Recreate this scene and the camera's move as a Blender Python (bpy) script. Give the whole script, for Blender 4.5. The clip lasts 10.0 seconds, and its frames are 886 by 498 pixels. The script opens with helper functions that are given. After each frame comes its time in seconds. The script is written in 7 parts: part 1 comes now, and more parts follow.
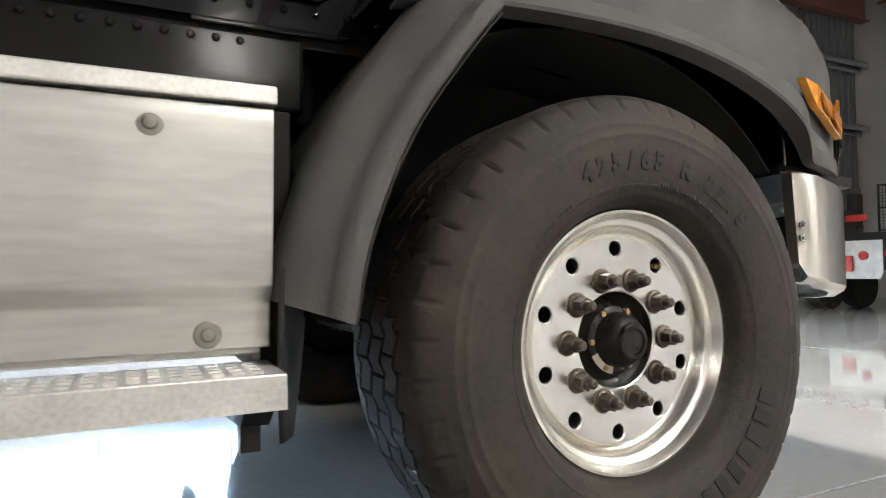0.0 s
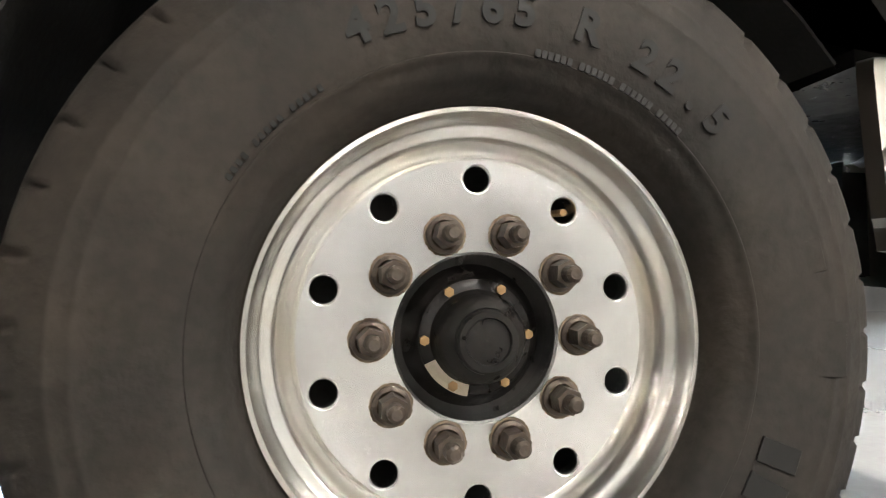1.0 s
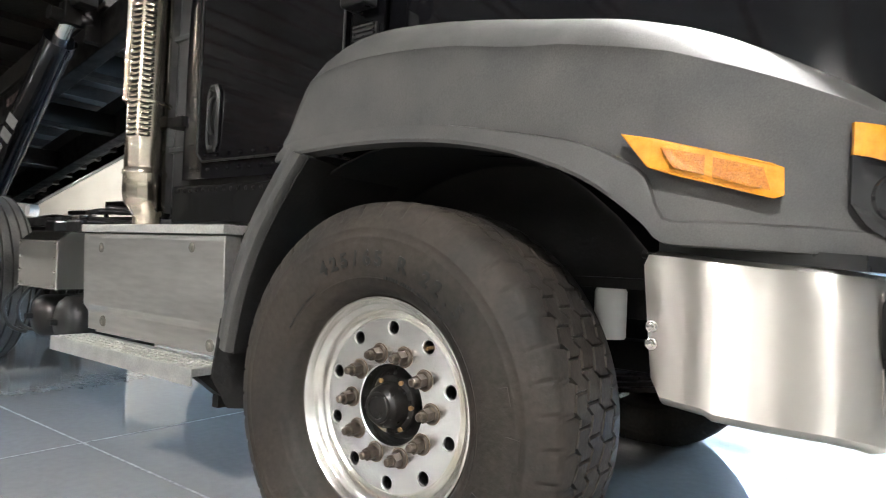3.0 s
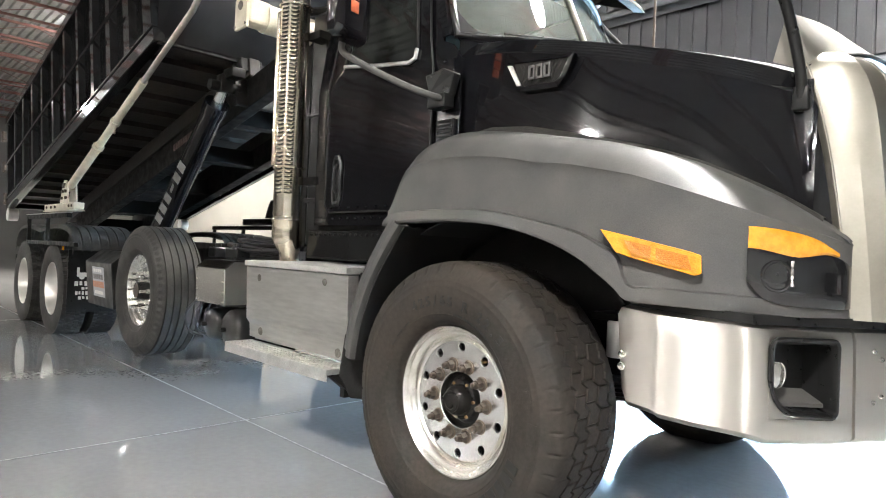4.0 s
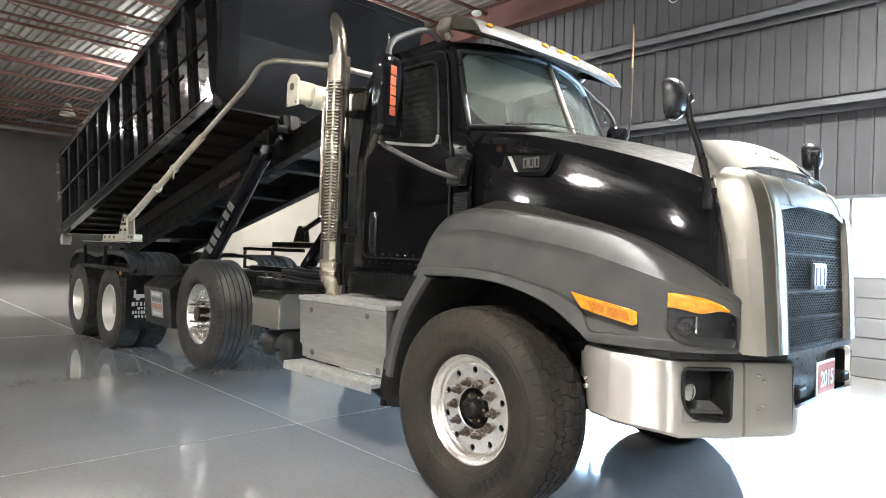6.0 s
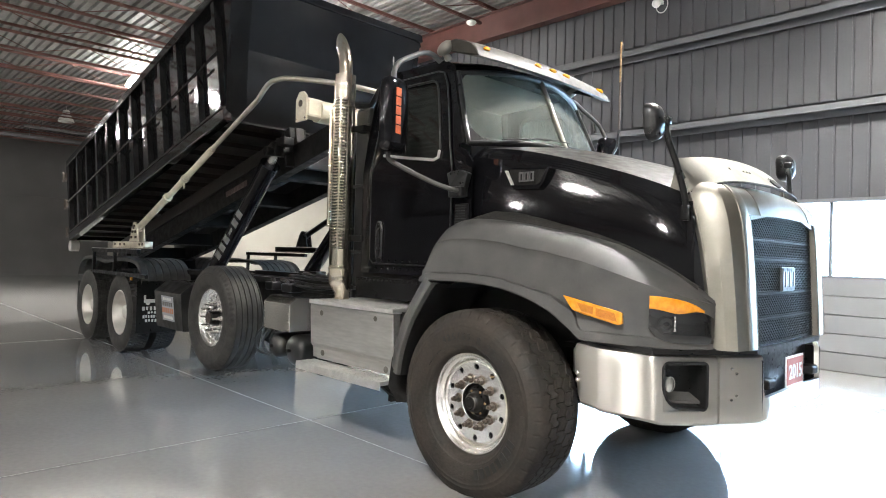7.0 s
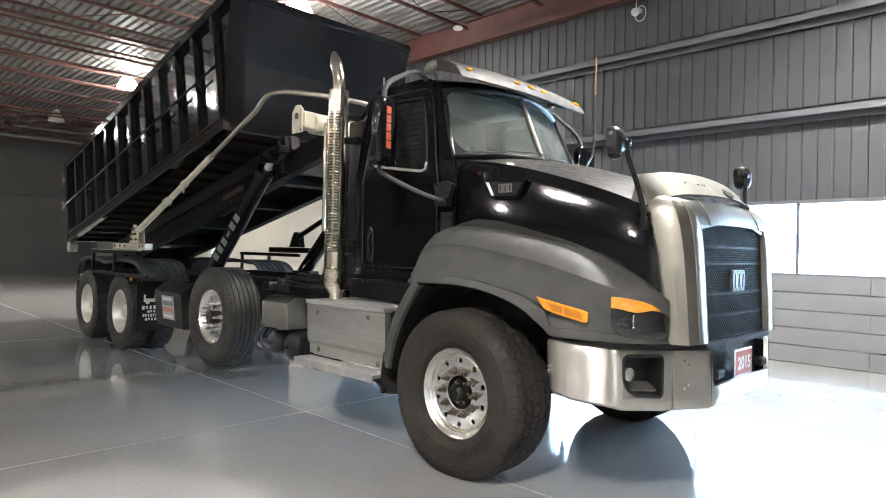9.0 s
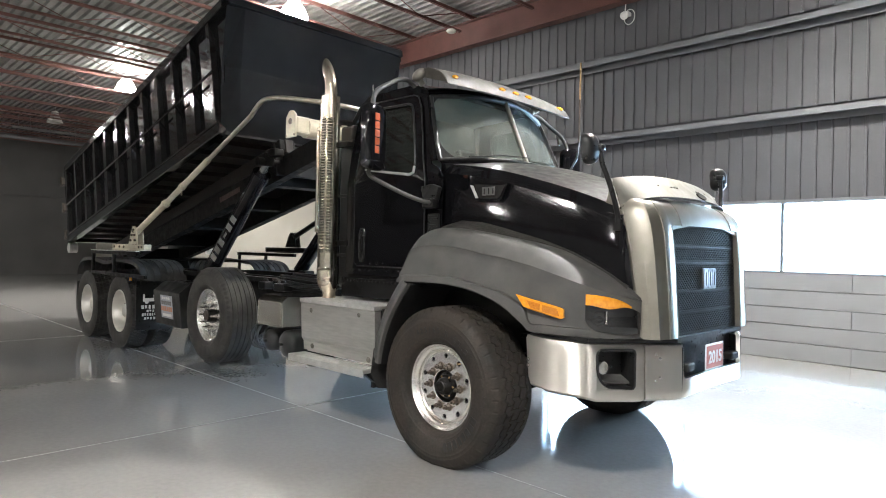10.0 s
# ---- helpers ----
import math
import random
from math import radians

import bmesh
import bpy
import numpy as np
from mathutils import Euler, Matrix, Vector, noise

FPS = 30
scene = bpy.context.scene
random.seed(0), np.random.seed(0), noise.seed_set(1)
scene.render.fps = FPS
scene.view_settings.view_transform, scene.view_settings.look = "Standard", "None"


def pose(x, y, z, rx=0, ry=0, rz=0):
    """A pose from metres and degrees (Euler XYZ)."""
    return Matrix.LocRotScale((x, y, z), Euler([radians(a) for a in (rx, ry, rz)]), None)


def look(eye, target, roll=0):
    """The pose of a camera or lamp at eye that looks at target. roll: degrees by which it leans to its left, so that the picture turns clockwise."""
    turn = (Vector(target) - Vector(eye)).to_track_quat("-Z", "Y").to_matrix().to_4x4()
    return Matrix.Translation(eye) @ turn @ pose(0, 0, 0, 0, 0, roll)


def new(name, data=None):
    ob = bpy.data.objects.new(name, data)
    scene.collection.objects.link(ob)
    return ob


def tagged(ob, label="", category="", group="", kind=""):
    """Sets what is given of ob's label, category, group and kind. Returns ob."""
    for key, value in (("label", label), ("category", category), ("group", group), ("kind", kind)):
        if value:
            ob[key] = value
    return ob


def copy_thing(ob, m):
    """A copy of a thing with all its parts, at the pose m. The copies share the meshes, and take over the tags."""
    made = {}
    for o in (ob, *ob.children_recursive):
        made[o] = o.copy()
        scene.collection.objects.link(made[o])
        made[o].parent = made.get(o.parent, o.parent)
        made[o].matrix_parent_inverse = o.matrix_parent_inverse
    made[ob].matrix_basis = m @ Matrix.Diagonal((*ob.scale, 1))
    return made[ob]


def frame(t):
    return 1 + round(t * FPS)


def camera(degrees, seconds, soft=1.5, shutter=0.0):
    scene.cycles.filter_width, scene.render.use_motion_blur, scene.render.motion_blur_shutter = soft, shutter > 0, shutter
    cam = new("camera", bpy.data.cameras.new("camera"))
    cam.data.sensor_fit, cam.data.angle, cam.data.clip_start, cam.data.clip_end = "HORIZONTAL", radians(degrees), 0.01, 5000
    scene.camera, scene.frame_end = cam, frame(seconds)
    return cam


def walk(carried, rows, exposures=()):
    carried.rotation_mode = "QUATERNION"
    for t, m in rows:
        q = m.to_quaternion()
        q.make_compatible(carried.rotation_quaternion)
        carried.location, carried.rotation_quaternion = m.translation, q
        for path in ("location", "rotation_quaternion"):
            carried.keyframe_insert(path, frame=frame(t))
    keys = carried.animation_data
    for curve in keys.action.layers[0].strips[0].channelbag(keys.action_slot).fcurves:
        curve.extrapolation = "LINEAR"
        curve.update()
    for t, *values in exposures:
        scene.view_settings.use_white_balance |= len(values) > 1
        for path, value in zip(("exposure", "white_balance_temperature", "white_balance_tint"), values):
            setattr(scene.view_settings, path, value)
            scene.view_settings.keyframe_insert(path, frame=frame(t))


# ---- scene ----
cam = camera(70.3, 10.0, soft=1.0, shutter=0.15)
EXPOSURES = [(0, 2.24, 6450, 10), (0.5, 2.82, 6300, 10), (1, 2.34, 6550, 10), (1.5, 2.18, 6180, 10), (2, 2.47, 5920, 10), (2.5, 2.98, 6000, 10), (3, 2.57, 6180, 10), (4.5, 2.84, 6260, 10), (5.5, 2.68, 6240, 10), (7.5, 2.34, 6260, 10), (10, 2.18, 6260, 10)]
PATH = [
    (0, (-1.007, -1.098, 0.698), (-0.121, 0.694, 0.761), -0.6),
    (0.5, (-0.592, -0.919, 0.663), (0.173, 0.929, 0.708), -0.1),
    (1, (-0.224, -0.776, 0.618), (0.204, 1.177, 0.689), -0.2),
    (1.5, (0.071, -0.697, 0.593), (-0.035, 1.298, 0.68), 0.6),
    (2, (0.322, -0.765, 0.685), (-0.083, 1.193, 0.753), 1.8),
    (2.5, (0.753, -1.020, 0.819), (-0.153, 0.762, 0.880), 1.9),
    (3, (1.126, -1.287, 0.926), (-0.057, 0.325, 0.969), 2.6),
    (3.2, (1.302, -1.385, 0.988), (0.029, 0.157, 1.011), 2.6),
    (4.3, (1.85, -1.929, 1.157), (0.406, -0.545, 1.174), 2.3),
    (4.5, (1.924, -2.007, 1.197), (0.476, -0.628, 1.214), 2.2),
    (5, (2.104, -2.155, 1.299), (0.653, -0.779, 1.314), 1.9),
    (5.5, (2.29, -2.329, 1.351), (0.839, -0.952, 1.367), 1.9),
    (6.8, (2.477, -2.713, 1.377), (1.046, -1.316, 1.404), 2.1),
    (7, (2.557, -2.759, 1.398), (1.123, -1.365, 1.421), 1.6),
    (7.5, (2.677, -2.831, 1.428), (1.249, -1.43, 1.444), 1.5),
    (8, (2.773, -2.892, 1.435), (1.353, -1.483, 1.45), 1.4),
    (8.5, (2.814, -2.956, 1.454), (1.401, -1.54, 1.466), 1.5),
    (9, (2.855, -3.029, 1.459), (1.446, -1.61, 1.469), 1.4),
    (9.5, (2.983, -3.075, 1.464), (1.574, -1.655, 1.474), 1.2),
    (10, (3.063, -3.112, 1.47), (1.657, -1.69, 1.477), 1.2),
]
walk(cam, [(t, look(eye, target, roll)) for t, eye, target, roll in PATH], EXPOSURES)

# ---- light ----
LAMP, DAY = 660.0, 17.0
YC = 1.235            # the truck's centre line
world = bpy.data.worlds.new("sky")
scene.world = world
world.use_nodes = True
_n = world.node_tree.nodes
_sky = _n.new("ShaderNodeTexSky")
_sky.sky_type, _sky.sun_disc = "NISHITA", False
_sky.sun_elevation, _sky.sun_rotation = radians(35), radians(20)
_n["Background"].inputs["Strength"].default_value = 0.12
world.node_tree.links.new(_sky.outputs[0], _n["Background"].inputs["Color"])


# ---- materials ----
def material(name, colour, rough=0.5, metal=0.0, spec=0.5, var=0.0, scale=8.0, fine=0.0, fine_scale=120.0, bump=0.0,
             bump_scale=60.0, rough_var=0.0, coat=0.0, tint=None, stretch=(1, 1, 1), island=0.0, emit=None, brush=0.0, turned=0.0):
    """A surface with mottling at two scales, uneven gloss and fine relief, all at true size in metres."""
    m = bpy.data.materials.new(name)
    m.use_nodes = True
    nt = m.node_tree
    b = nt.nodes["Principled BSDF"]
    b.inputs["Roughness"].default_value, b.inputs["Metallic"].default_value = rough, metal
    b.inputs["Specular IOR Level"].default_value = spec
    b.inputs["Base Color"].default_value = (*colour, 1)
    b.inputs["Coat Weight"].default_value = coat
    b.inputs["Coat Roughness"].default_value = 0.055
    b.inputs["Anisotropic"].default_value = brush
    b.inputs["Anisotropic Rotation"].default_value = 0.25 if brush else 0.0
    if emit:
        b.inputs["Emission Color"].default_value = (*emit[0], 1)
        b.inputs["Emission Strength"].default_value = emit[1]
    tc = nt.nodes.new("ShaderNodeTexCoord")
    mp = nt.nodes.new("ShaderNodeMapping")
    mp.inputs["Scale"].default_value = stretch
    nt.links.new(tc.outputs["Object"], mp.inputs["Vector"])

    def noise_node(s, d=5.0):
        n = nt.nodes.new("ShaderNodeTexNoise")
        n.inputs["Scale"].default_value, n.inputs["Detail"].default_value = s, d
        nt.links.new(mp.outputs[0], n.inputs["Vector"])
        return n.outputs["Fac"]

    def remap(src, lo, hi, a=0.3, c=0.7):
        r = nt.nodes.new("ShaderNodeMapRange")
        r.inputs["From Min"].default_value, r.inputs["From Max"].default_value = a, c
        r.inputs["To Min"].default_value, r.inputs["To Max"].default_value = lo, hi
        nt.links.new(src, r.inputs["Value"])
        return r.outputs[0]

    def mix(kind, fac, a, c):
        x = nt.nodes.new("ShaderNodeMix")
        x.data_type, x.blend_type = "RGBA", kind
        if isinstance(fac, float):
            x.inputs["Factor"].default_value = fac
        else:
            nt.links.new(fac, x.inputs["Factor"])
        for key, v in (("A", a), ("B", c)):
            socket = [s for s in x.inputs if s.name == key and s.type == "RGBA"][0]
            if isinstance(v, tuple):
                socket.default_value = (*v, 1)
            else:
                nt.links.new(v, socket)
        return [s for s in x.outputs if s.type == "RGBA"][0]

    col = None
    if var:
        other = tint or tuple(c * (1 - var) for c in colour)
        col = mix("MIX", remap(noise_node(scale), 0.0, 1.0), colour, other)
    if fine:
        f = remap(noise_node(fine_scale, 3.0), 1 - fine, 1.0)
        comb = nt.nodes.new("ShaderNodeCombineColor")
        for k in range(3):
            nt.links.new(f, comb.inputs[k])
        col = mix("MULTIPLY", 1.0, col or colour, comb.outputs[0])
    if island:
        oi = nt.nodes.new("ShaderNodeObjectInfo")
        f = remap(oi.outputs["Random"], 1 - island, 1.0, 0.0, 1.0)
        comb = nt.nodes.new("ShaderNodeCombineColor")
        for k in range(3):
            nt.links.new(f, comb.inputs[k])
        col = mix("MULTIPLY", 1.0, col or colour, comb.outputs[0])
    if col is not None:
        nt.links.new(col, b.inputs["Base Color"])
    if turned:
        tg = nt.nodes.new("ShaderNodeTangent")
        tg.direction_type, tg.axis = "RADIAL", "Y"
        nt.links.new(tg.outputs[0], b.inputs["Tangent"])
        b.inputs["Anisotropic"].default_value, b.inputs["Anisotropic Rotation"].default_value = turned, 0.0
    if rough_var:
        nt.links.new(remap(noise_node(scale * 1.7), max(0.0, rough - rough_var), min(1.0, rough + rough_var)), b.inputs["Roughness"])
    if bump:
        bp = nt.nodes.new("ShaderNodeBump")
        bp.inputs["Strength"].default_value, bp.inputs["Distance"].default_value = 1.0, bump
        nt.links.new(noise_node(bump_scale, 4.0 if bump_scale > 6 else 0.6), bp.inputs["Height"])
        nt.links.new(bp.outputs[0], b.inputs["Normal"])
        if coat and bump > 0.0021:
            nt.links.new(bp.outputs[0], b.inputs["Coat Normal"])
    return m


def glass_material(name, colour, rough=0.0, haze=0.0):
    """Thin tinted pane: mostly clear, with a mirror share that grows at a slant."""
    m = bpy.data.materials.new(name)
    m.use_nodes = True
    nt = m.node_tree
    for n in list(nt.nodes):
        if n.type == "BSDF_PRINCIPLED":
            nt.nodes.remove(n)
    out = [n for n in nt.nodes if n.type == "OUTPUT_MATERIAL"][0]
    tr, gl, mx, fr = (nt.nodes.new(k) for k in ("ShaderNodeBsdfTransparent", "ShaderNodeBsdfGlossy", "ShaderNodeMixShader", "ShaderNodeFresnel"))
    tr.inputs[0].default_value = (*colour, 1)
    gl.inputs["Roughness"].default_value = rough
    gl.inputs[0].default_value = (0.9, 0.95, 0.95, 1)
    fr.inputs[0].default_value = 1.5
    nt.links.new(fr.outputs[0], mx.inputs[0])
    df, dust = nt.nodes.new("ShaderNodeBsdfDiffuse"), nt.nodes.new("ShaderNodeMixShader")
    df.inputs[0].default_value = (0.60, 0.64, 0.58, 1)
    dn, dr = nt.nodes.new("ShaderNodeTexNoise"), nt.nodes.new("ShaderNodeMapRange")
    dn.inputs["Scale"].default_value, dn.inputs["Detail"].default_value, dn.inputs["Roughness"].default_value = 5.0, 12.0, 0.72
    dr.inputs["From Min"].default_value, dr.inputs["From Max"].default_value = 0.35, 0.68
    dr.inputs["To Min"].default_value, dr.inputs["To Max"].default_value = haze * 0.5, haze * 1.5
    tc = nt.nodes.new("ShaderNodeTexCoord")
    nt.links.new(tc.outputs["Object"], dn.inputs["Vector"])
    nt.links.new(dn.outputs["Fac"], dr.inputs["Value"])
    nt.links.new(dr.outputs[0], dust.inputs[0])
    nt.links.new(tr.outputs[0], dust.inputs[1])
    nt.links.new(df.outputs[0], dust.inputs[2])
    nt.links.new(dust.outputs[0], mx.inputs[1])
    nt.links.new(gl.outputs[0], mx.inputs[2])
    nt.links.new(mx.outputs[0], out.inputs[0])
    return m


M = dict(
    paint=material("black_gloss_paint", (0.006, 0.006, 0.007), 0.5, spec=0.0, coat=0.95, var=0.3, scale=3, fine=0.2, fine_scale=300, bump=0.0034, bump_scale=1.4),
    paint_wavy=material("wavy_black_hood_paint", (0.006, 0.006, 0.007), 0.5, spec=0.0, coat=1.0, var=0.3, scale=3, fine=0.2, fine_scale=300, bump=0.005, bump_scale=2.2, stretch=(1, 1, 0.5)),
    paint_dusty=material("black_paint_dusty", (0.007, 0.007, 0.0068), 0.4, spec=0.2, coat=0.6, var=0.6, tint=(0.016, 0.015, 0.0135), scale=5, fine=0.4, rough_var=0.12),
    plastic=material("grey_fender_plastic", (0.056, 0.056, 0.055), 0.60, spec=0.22, var=0.6, tint=(0.082, 0.079, 0.074), scale=5, fine=0.25, fine_scale=300, bump=0.0006, bump_scale=220, rough_var=0.08),
    dark=material("black_chassis", (0.0105, 0.0102, 0.0100), 0.48, spec=0.08, var=0.4, tint=(0.014, 0.013, 0.012), scale=7, fine=0.3, rough_var=0.15, bump=0.001, bump_scale=40),
    liner=material("black_liner", (0.012, 0.0118, 0.0118), 0.7, spec=0.2, var=0.5, tint=(0.022, 0.0205, 0.019), scale=6, fine=0.3, bump=0.001),
    rubber=material("tyre_rubber", (0.017, 0.0153, 0.0138), 0.72, spec=0.28, var=0.55, tint=(0.037, 0.0285, 0.022), scale=5, fine=0.35, fine_scale=60, bump=0.0016, bump_scale=70),
    tread=material("tread_rubber", (0.034, 0.033, 0.032), 0.8, spec=0.25, var=0.5, tint=(0.062, 0.058, 0.052), scale=9, fine=0.35, bump=0.0015, bump_scale=90),
    letter=material("moulded_rubber_letter", (0.0095, 0.009, 0.0085), 0.55, spec=0.3, var=0.2),
    alu_wheel=material("polished_aluminium", (0.93, 0.93, 0.92), 0.25, metal=1.0, var=0.14, scale=14, fine=0.07, fine_scale=60, turned=0.35),
    dish=material("satin_aluminium_dish", (0.80, 0.78, 0.73), 0.47, metal=1.0, var=0.12, scale=9, fine=0.05),
    alu_rim=material("polished_aluminium_rim", (0.90, 0.90, 0.88), 0.26, metal=1.0, var=0.25, tint=(0.82, 0.78, 0.70), scale=7, fine=0.08),
    brushed=material("brushed_steel", (0.57, 0.543, 0.50), 0.33, metal=1.0, var=0.05, scale=1.5, brush=0.95),
    visor=material("dusty_visor_steel", (0.062, 0.058, 0.050), 0.6, metal=0.2, spec=0.25, var=0.45, tint=(0.055, 0.051, 0.043), scale=9, fine=0.15, fine_scale=70, rough_var=0.1),
    hood_dust=material("dusty_black_paint_top", (0.011, 0.0104, 0.0096), 0.42, spec=0.3, coat=0.25, var=0.7, tint=(0.036, 0.033, 0.028), scale=9, fine=0.4, fine_scale=90, rough_var=0.1),
    shell=material("brushed_grille_steel", (0.30, 0.282, 0.246), 0.40, metal=0.85, var=0.4, tint=(0.22, 0.203, 0.168), scale=4, brush=0.6, fine=0.05),
    mat=material("gritty_black_mat", (0.018, 0.0172, 0.016), 0.9, spec=0.2, var=0.6, tint=(0.05, 0.047, 0.043), scale=60, fine=0.5, fine_scale=180, bump=0.002, bump_scale=160),
    chrome=material("stainless", (0.76, 0.74, 0.70), 0.17, metal=1.0, var=0.05, scale=8),
    stack=material("warm_stainless_stack", (0.66, 0.61, 0.52), 0.15, metal=1.0, var=0.2, tint=(0.56, 0.48, 0.36), scale=4, rough_var=0.05),
    satin=material("dusty_satin_steel", (0.25, 0.238, 0.212), 0.48, metal=0.7, var=0.4, tint=(0.19, 0.178, 0.152), scale=6, rough_var=0.12, fine=0.06, fine_scale=50),
    alu_plate=material("mill_aluminium_sheet", (0.69, 0.68, 0.65), 0.34, metal=0.9, var=0.22, scale=7, fine=0.16, fine_scale=55, stretch=(0.16, 1, 1), rough_var=0.03, bump=0.001, bump_scale=5),
    alu_edge=material("bright_aluminium_tread", (0.78, 0.77, 0.74), 0.45, metal=0.85, var=0.2, scale=12, fine=0.2, rough_var=0.1),
    satin_bow=material("bare_aluminium_tube", (0.52, 0.49, 0.43), 0.38, metal=0.9, var=0.3, tint=(0.40, 0.36, 0.29), scale=14, fine=0.1),
    nut=material("rusty_steel_nut", (0.13, 0.108, 0.09), 0.5, metal=0.6, var=0.6, tint=(0.07, 0.052, 0.038), scale=60, fine=0.4, bump=0.001, bump_scale=200),
    rust=material("rust_dust", (0.15, 0.108, 0.07), 0.9, var=0.6, tint=(0.1, 0.08, 0.06), scale=80),
    hub=material("greasy_black_hub", (0.005, 0.0048, 0.0045), 0.38, spec=0.25, var=0.5, tint=(0.014, 0.012, 0.0105), scale=25, fine=0.4, bump=0.001, rough_var=0.15),
    brass=material("brass_bolt", (0.42, 0.27, 0.13), 0.45, metal=0.7, var=0.4, scale=80),
    orange=material("amber_lens", (0.55, 0.20, 0.008), 0.12, coat=1.0, var=0.35, tint=(0.68, 0.29, 0.018), scale=40, bump=0.0015, bump_scale=160),
    orange_dark=material("amber_reflector", (0.52, 0.19, 0.010), 0.2, coat=0.6, var=0.4, tint=(0.46, 0.155, 0.008), scale=60, fine=0.4, fine_scale=250, bump=0.002, bump_scale=260),
    orange_red=material("orange_red_lens", (0.46, 0.085, 0.022), 0.3, coat=0.5, var=0.3, scale=60),
    red=material("red_lens", (0.30, 0.02, 0.015), 0.25, coat=0.4, var=0.2),
    lamp_clear=material("smoked_lamp_lens", (0.004, 0.004, 0.005), 0.06, coat=0.5, var=0.5, tint=(0.014, 0.014, 0.014), scale=30),
    lamp_glass=material("clear_lamp", (0.50, 0.50, 0.46), 0.12, metal=0.6, coat=1.0, var=0.2, scale=60),
    white=material("white_plastic", (0.75, 0.74, 0.70), 0.4, var=0.1),
    cream=material("cream_paint", (0.62, 0.56, 0.42), 0.4, var=0.15, tint=(0.45, 0.40, 0.30), scale=10, fine=0.15),
    blackp=material("black_plastic", (0.010, 0.010, 0.010), 0.35, spec=0.3, var=0.3, scale=20, rough_var=0.1),
    mesh=material("black_grille_mesh", (0.020, 0.0198, 0.0195), 0.7, spec=0.08, var=0.4, tint=(0.030, 0.029, 0.028), scale=12),
    cont=material("container_black_enamel", (0.0075, 0.0074, 0.0076), 0.07, spec=0.38, var=0.5, tint=(0.010, 0.010, 0.010), scale=2.5, rough_var=0.04, bump=0.006, bump_scale=2.6, stretch=(1, 1, 0.6)),
    cont_front=material("dull_black_enamel", (0.006, 0.0059, 0.006), 0.16, spec=0.12, var=0.5, tint=(0.011, 0.011, 0.011), scale=2.0, rough_var=0.06, bump=0.003, bump_scale=1.6),
    cont_under=material("container_underside", (0.017, 0.0148, 0.0128), 0.55, spec=0.3, var=0.6, tint=(0.032, 0.025, 0.020), scale=3, fine=0.4, fine_scale=30, bump=0.003, bump_scale=20),
    red_steel=material("red_oxide_steel", (0.13, 0.047, 0.036), 0.55, var=0.3, scale=3, fine=0.2),
    deck=material("galvanised_deck", (0.27, 0.266, 0.255), 0.5, metal=0.35, var=0.3, scale=1.5, fine=0.2, fine_scale=12, rough_var=0.1),
    siding=material("grey_wall_cladding", (0.058, 0.059, 0.064), 0.55, var=0.15, scale=1.2, fine=0.12, fine_scale=40, bump=0.001, bump_scale=12),
    girt=material("light_grey_girt", (0.112, 0.114, 0.121), 0.5, var=0.15, scale=2, fine=0.1),
    block=material("painted_block", (0.21, 0.212, 0.218), 0.6, var=0.10, scale=2.5, fine=0.2, fine_scale=90, bump=0.002, bump_scale=70, island=0.03),
    mortar=material("painted_mortar", (0.195, 0.198, 0.204), 0.7, var=0.1, fine=0.2, bump=0.002),
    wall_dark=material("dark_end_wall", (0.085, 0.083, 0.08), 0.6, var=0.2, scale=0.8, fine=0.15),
    wall_beige=material("pale_beige_wall", (0.30, 0.28, 0.245), 0.7, var=0.12, scale=1.2, fine=0.15, bump=0.002),
    emblem=material("grey_emblem", (0.13, 0.129, 0.126), 0.5, metal=0.25, var=0.2),
    wall_light=material("grey_far_wall", (0.235, 0.234, 0.228), 0.6, var=0.1, scale=1.0, fine=0.1),
    floor=material("grey_epoxy_floor", (0.262, 0.255, 0.243), 0.065, spec=0.85, var=0.18, tint=(0.215, 0.208, 0.197), scale=0.7, fine=0.10, fine_scale=26, rough_var=0.012, bump=0.0004, bump_scale=4),
    joint=material("floor_joint_sealant", (0.07, 0.07, 0.07), 0.35, var=0.5, tint=(0.36, 0.35, 0.32), scale=38),
    lamp=material("lit_lamp", (0.9, 0.9, 0.9), 0.5, emit=((1.0, 0.952, 0.88), LAMP)),
    lamp_side=material("glowing_refractor_side", (0.9, 0.9, 0.9), 0.5, emit=((1.0, 0.952, 0.88), LAMP * 0.08)),
    housing=material("white_lamp_housing", (0.6, 0.6, 0.57), 0.4, var=0.1),
    daylight=material("bright_outdoors", (0.9, 0.9, 0.9), 0.9, emit=((0.52, 0.75, 1.0), DAY)),
    sticker=material("white_sticker", (0.72, 0.72, 0.70), 0.4, var=0.1),
    faded_white=material("faded_white_paint", (0.20, 0.198, 0.19), 0.5, var=0.3, scale=30),
    sticker_red=material("red_sticker", (0.45, 0.13, 0.10), 0.4, var=0.2),
    sticker_faded=material("faded_red_grey_paint", (0.10, 0.062, 0.055), 0.6, var=0.4, scale=40),
    sticker_orange=material("orange_sticker", (0.50, 0.20, 0.10), 0.4, var=0.2),
    sticker_blue=material("blue_grey_sticker", (0.40, 0.42, 0.46), 0.4, var=0.2),
    seat=material("dark_cloth", (0.03, 0.03, 0.032), 0.8, var=0.3),
    cabin=material("grey_cab_lining", (0.16, 0.16, 0.155), 0.7, var=0.2),
    glass=glass_material("cab_glass", (0.62, 0.73, 0.66), haze=0.13),
    side_glass=glass_material("door_glass", (0.50, 0.57, 0.54), haze=0.025),
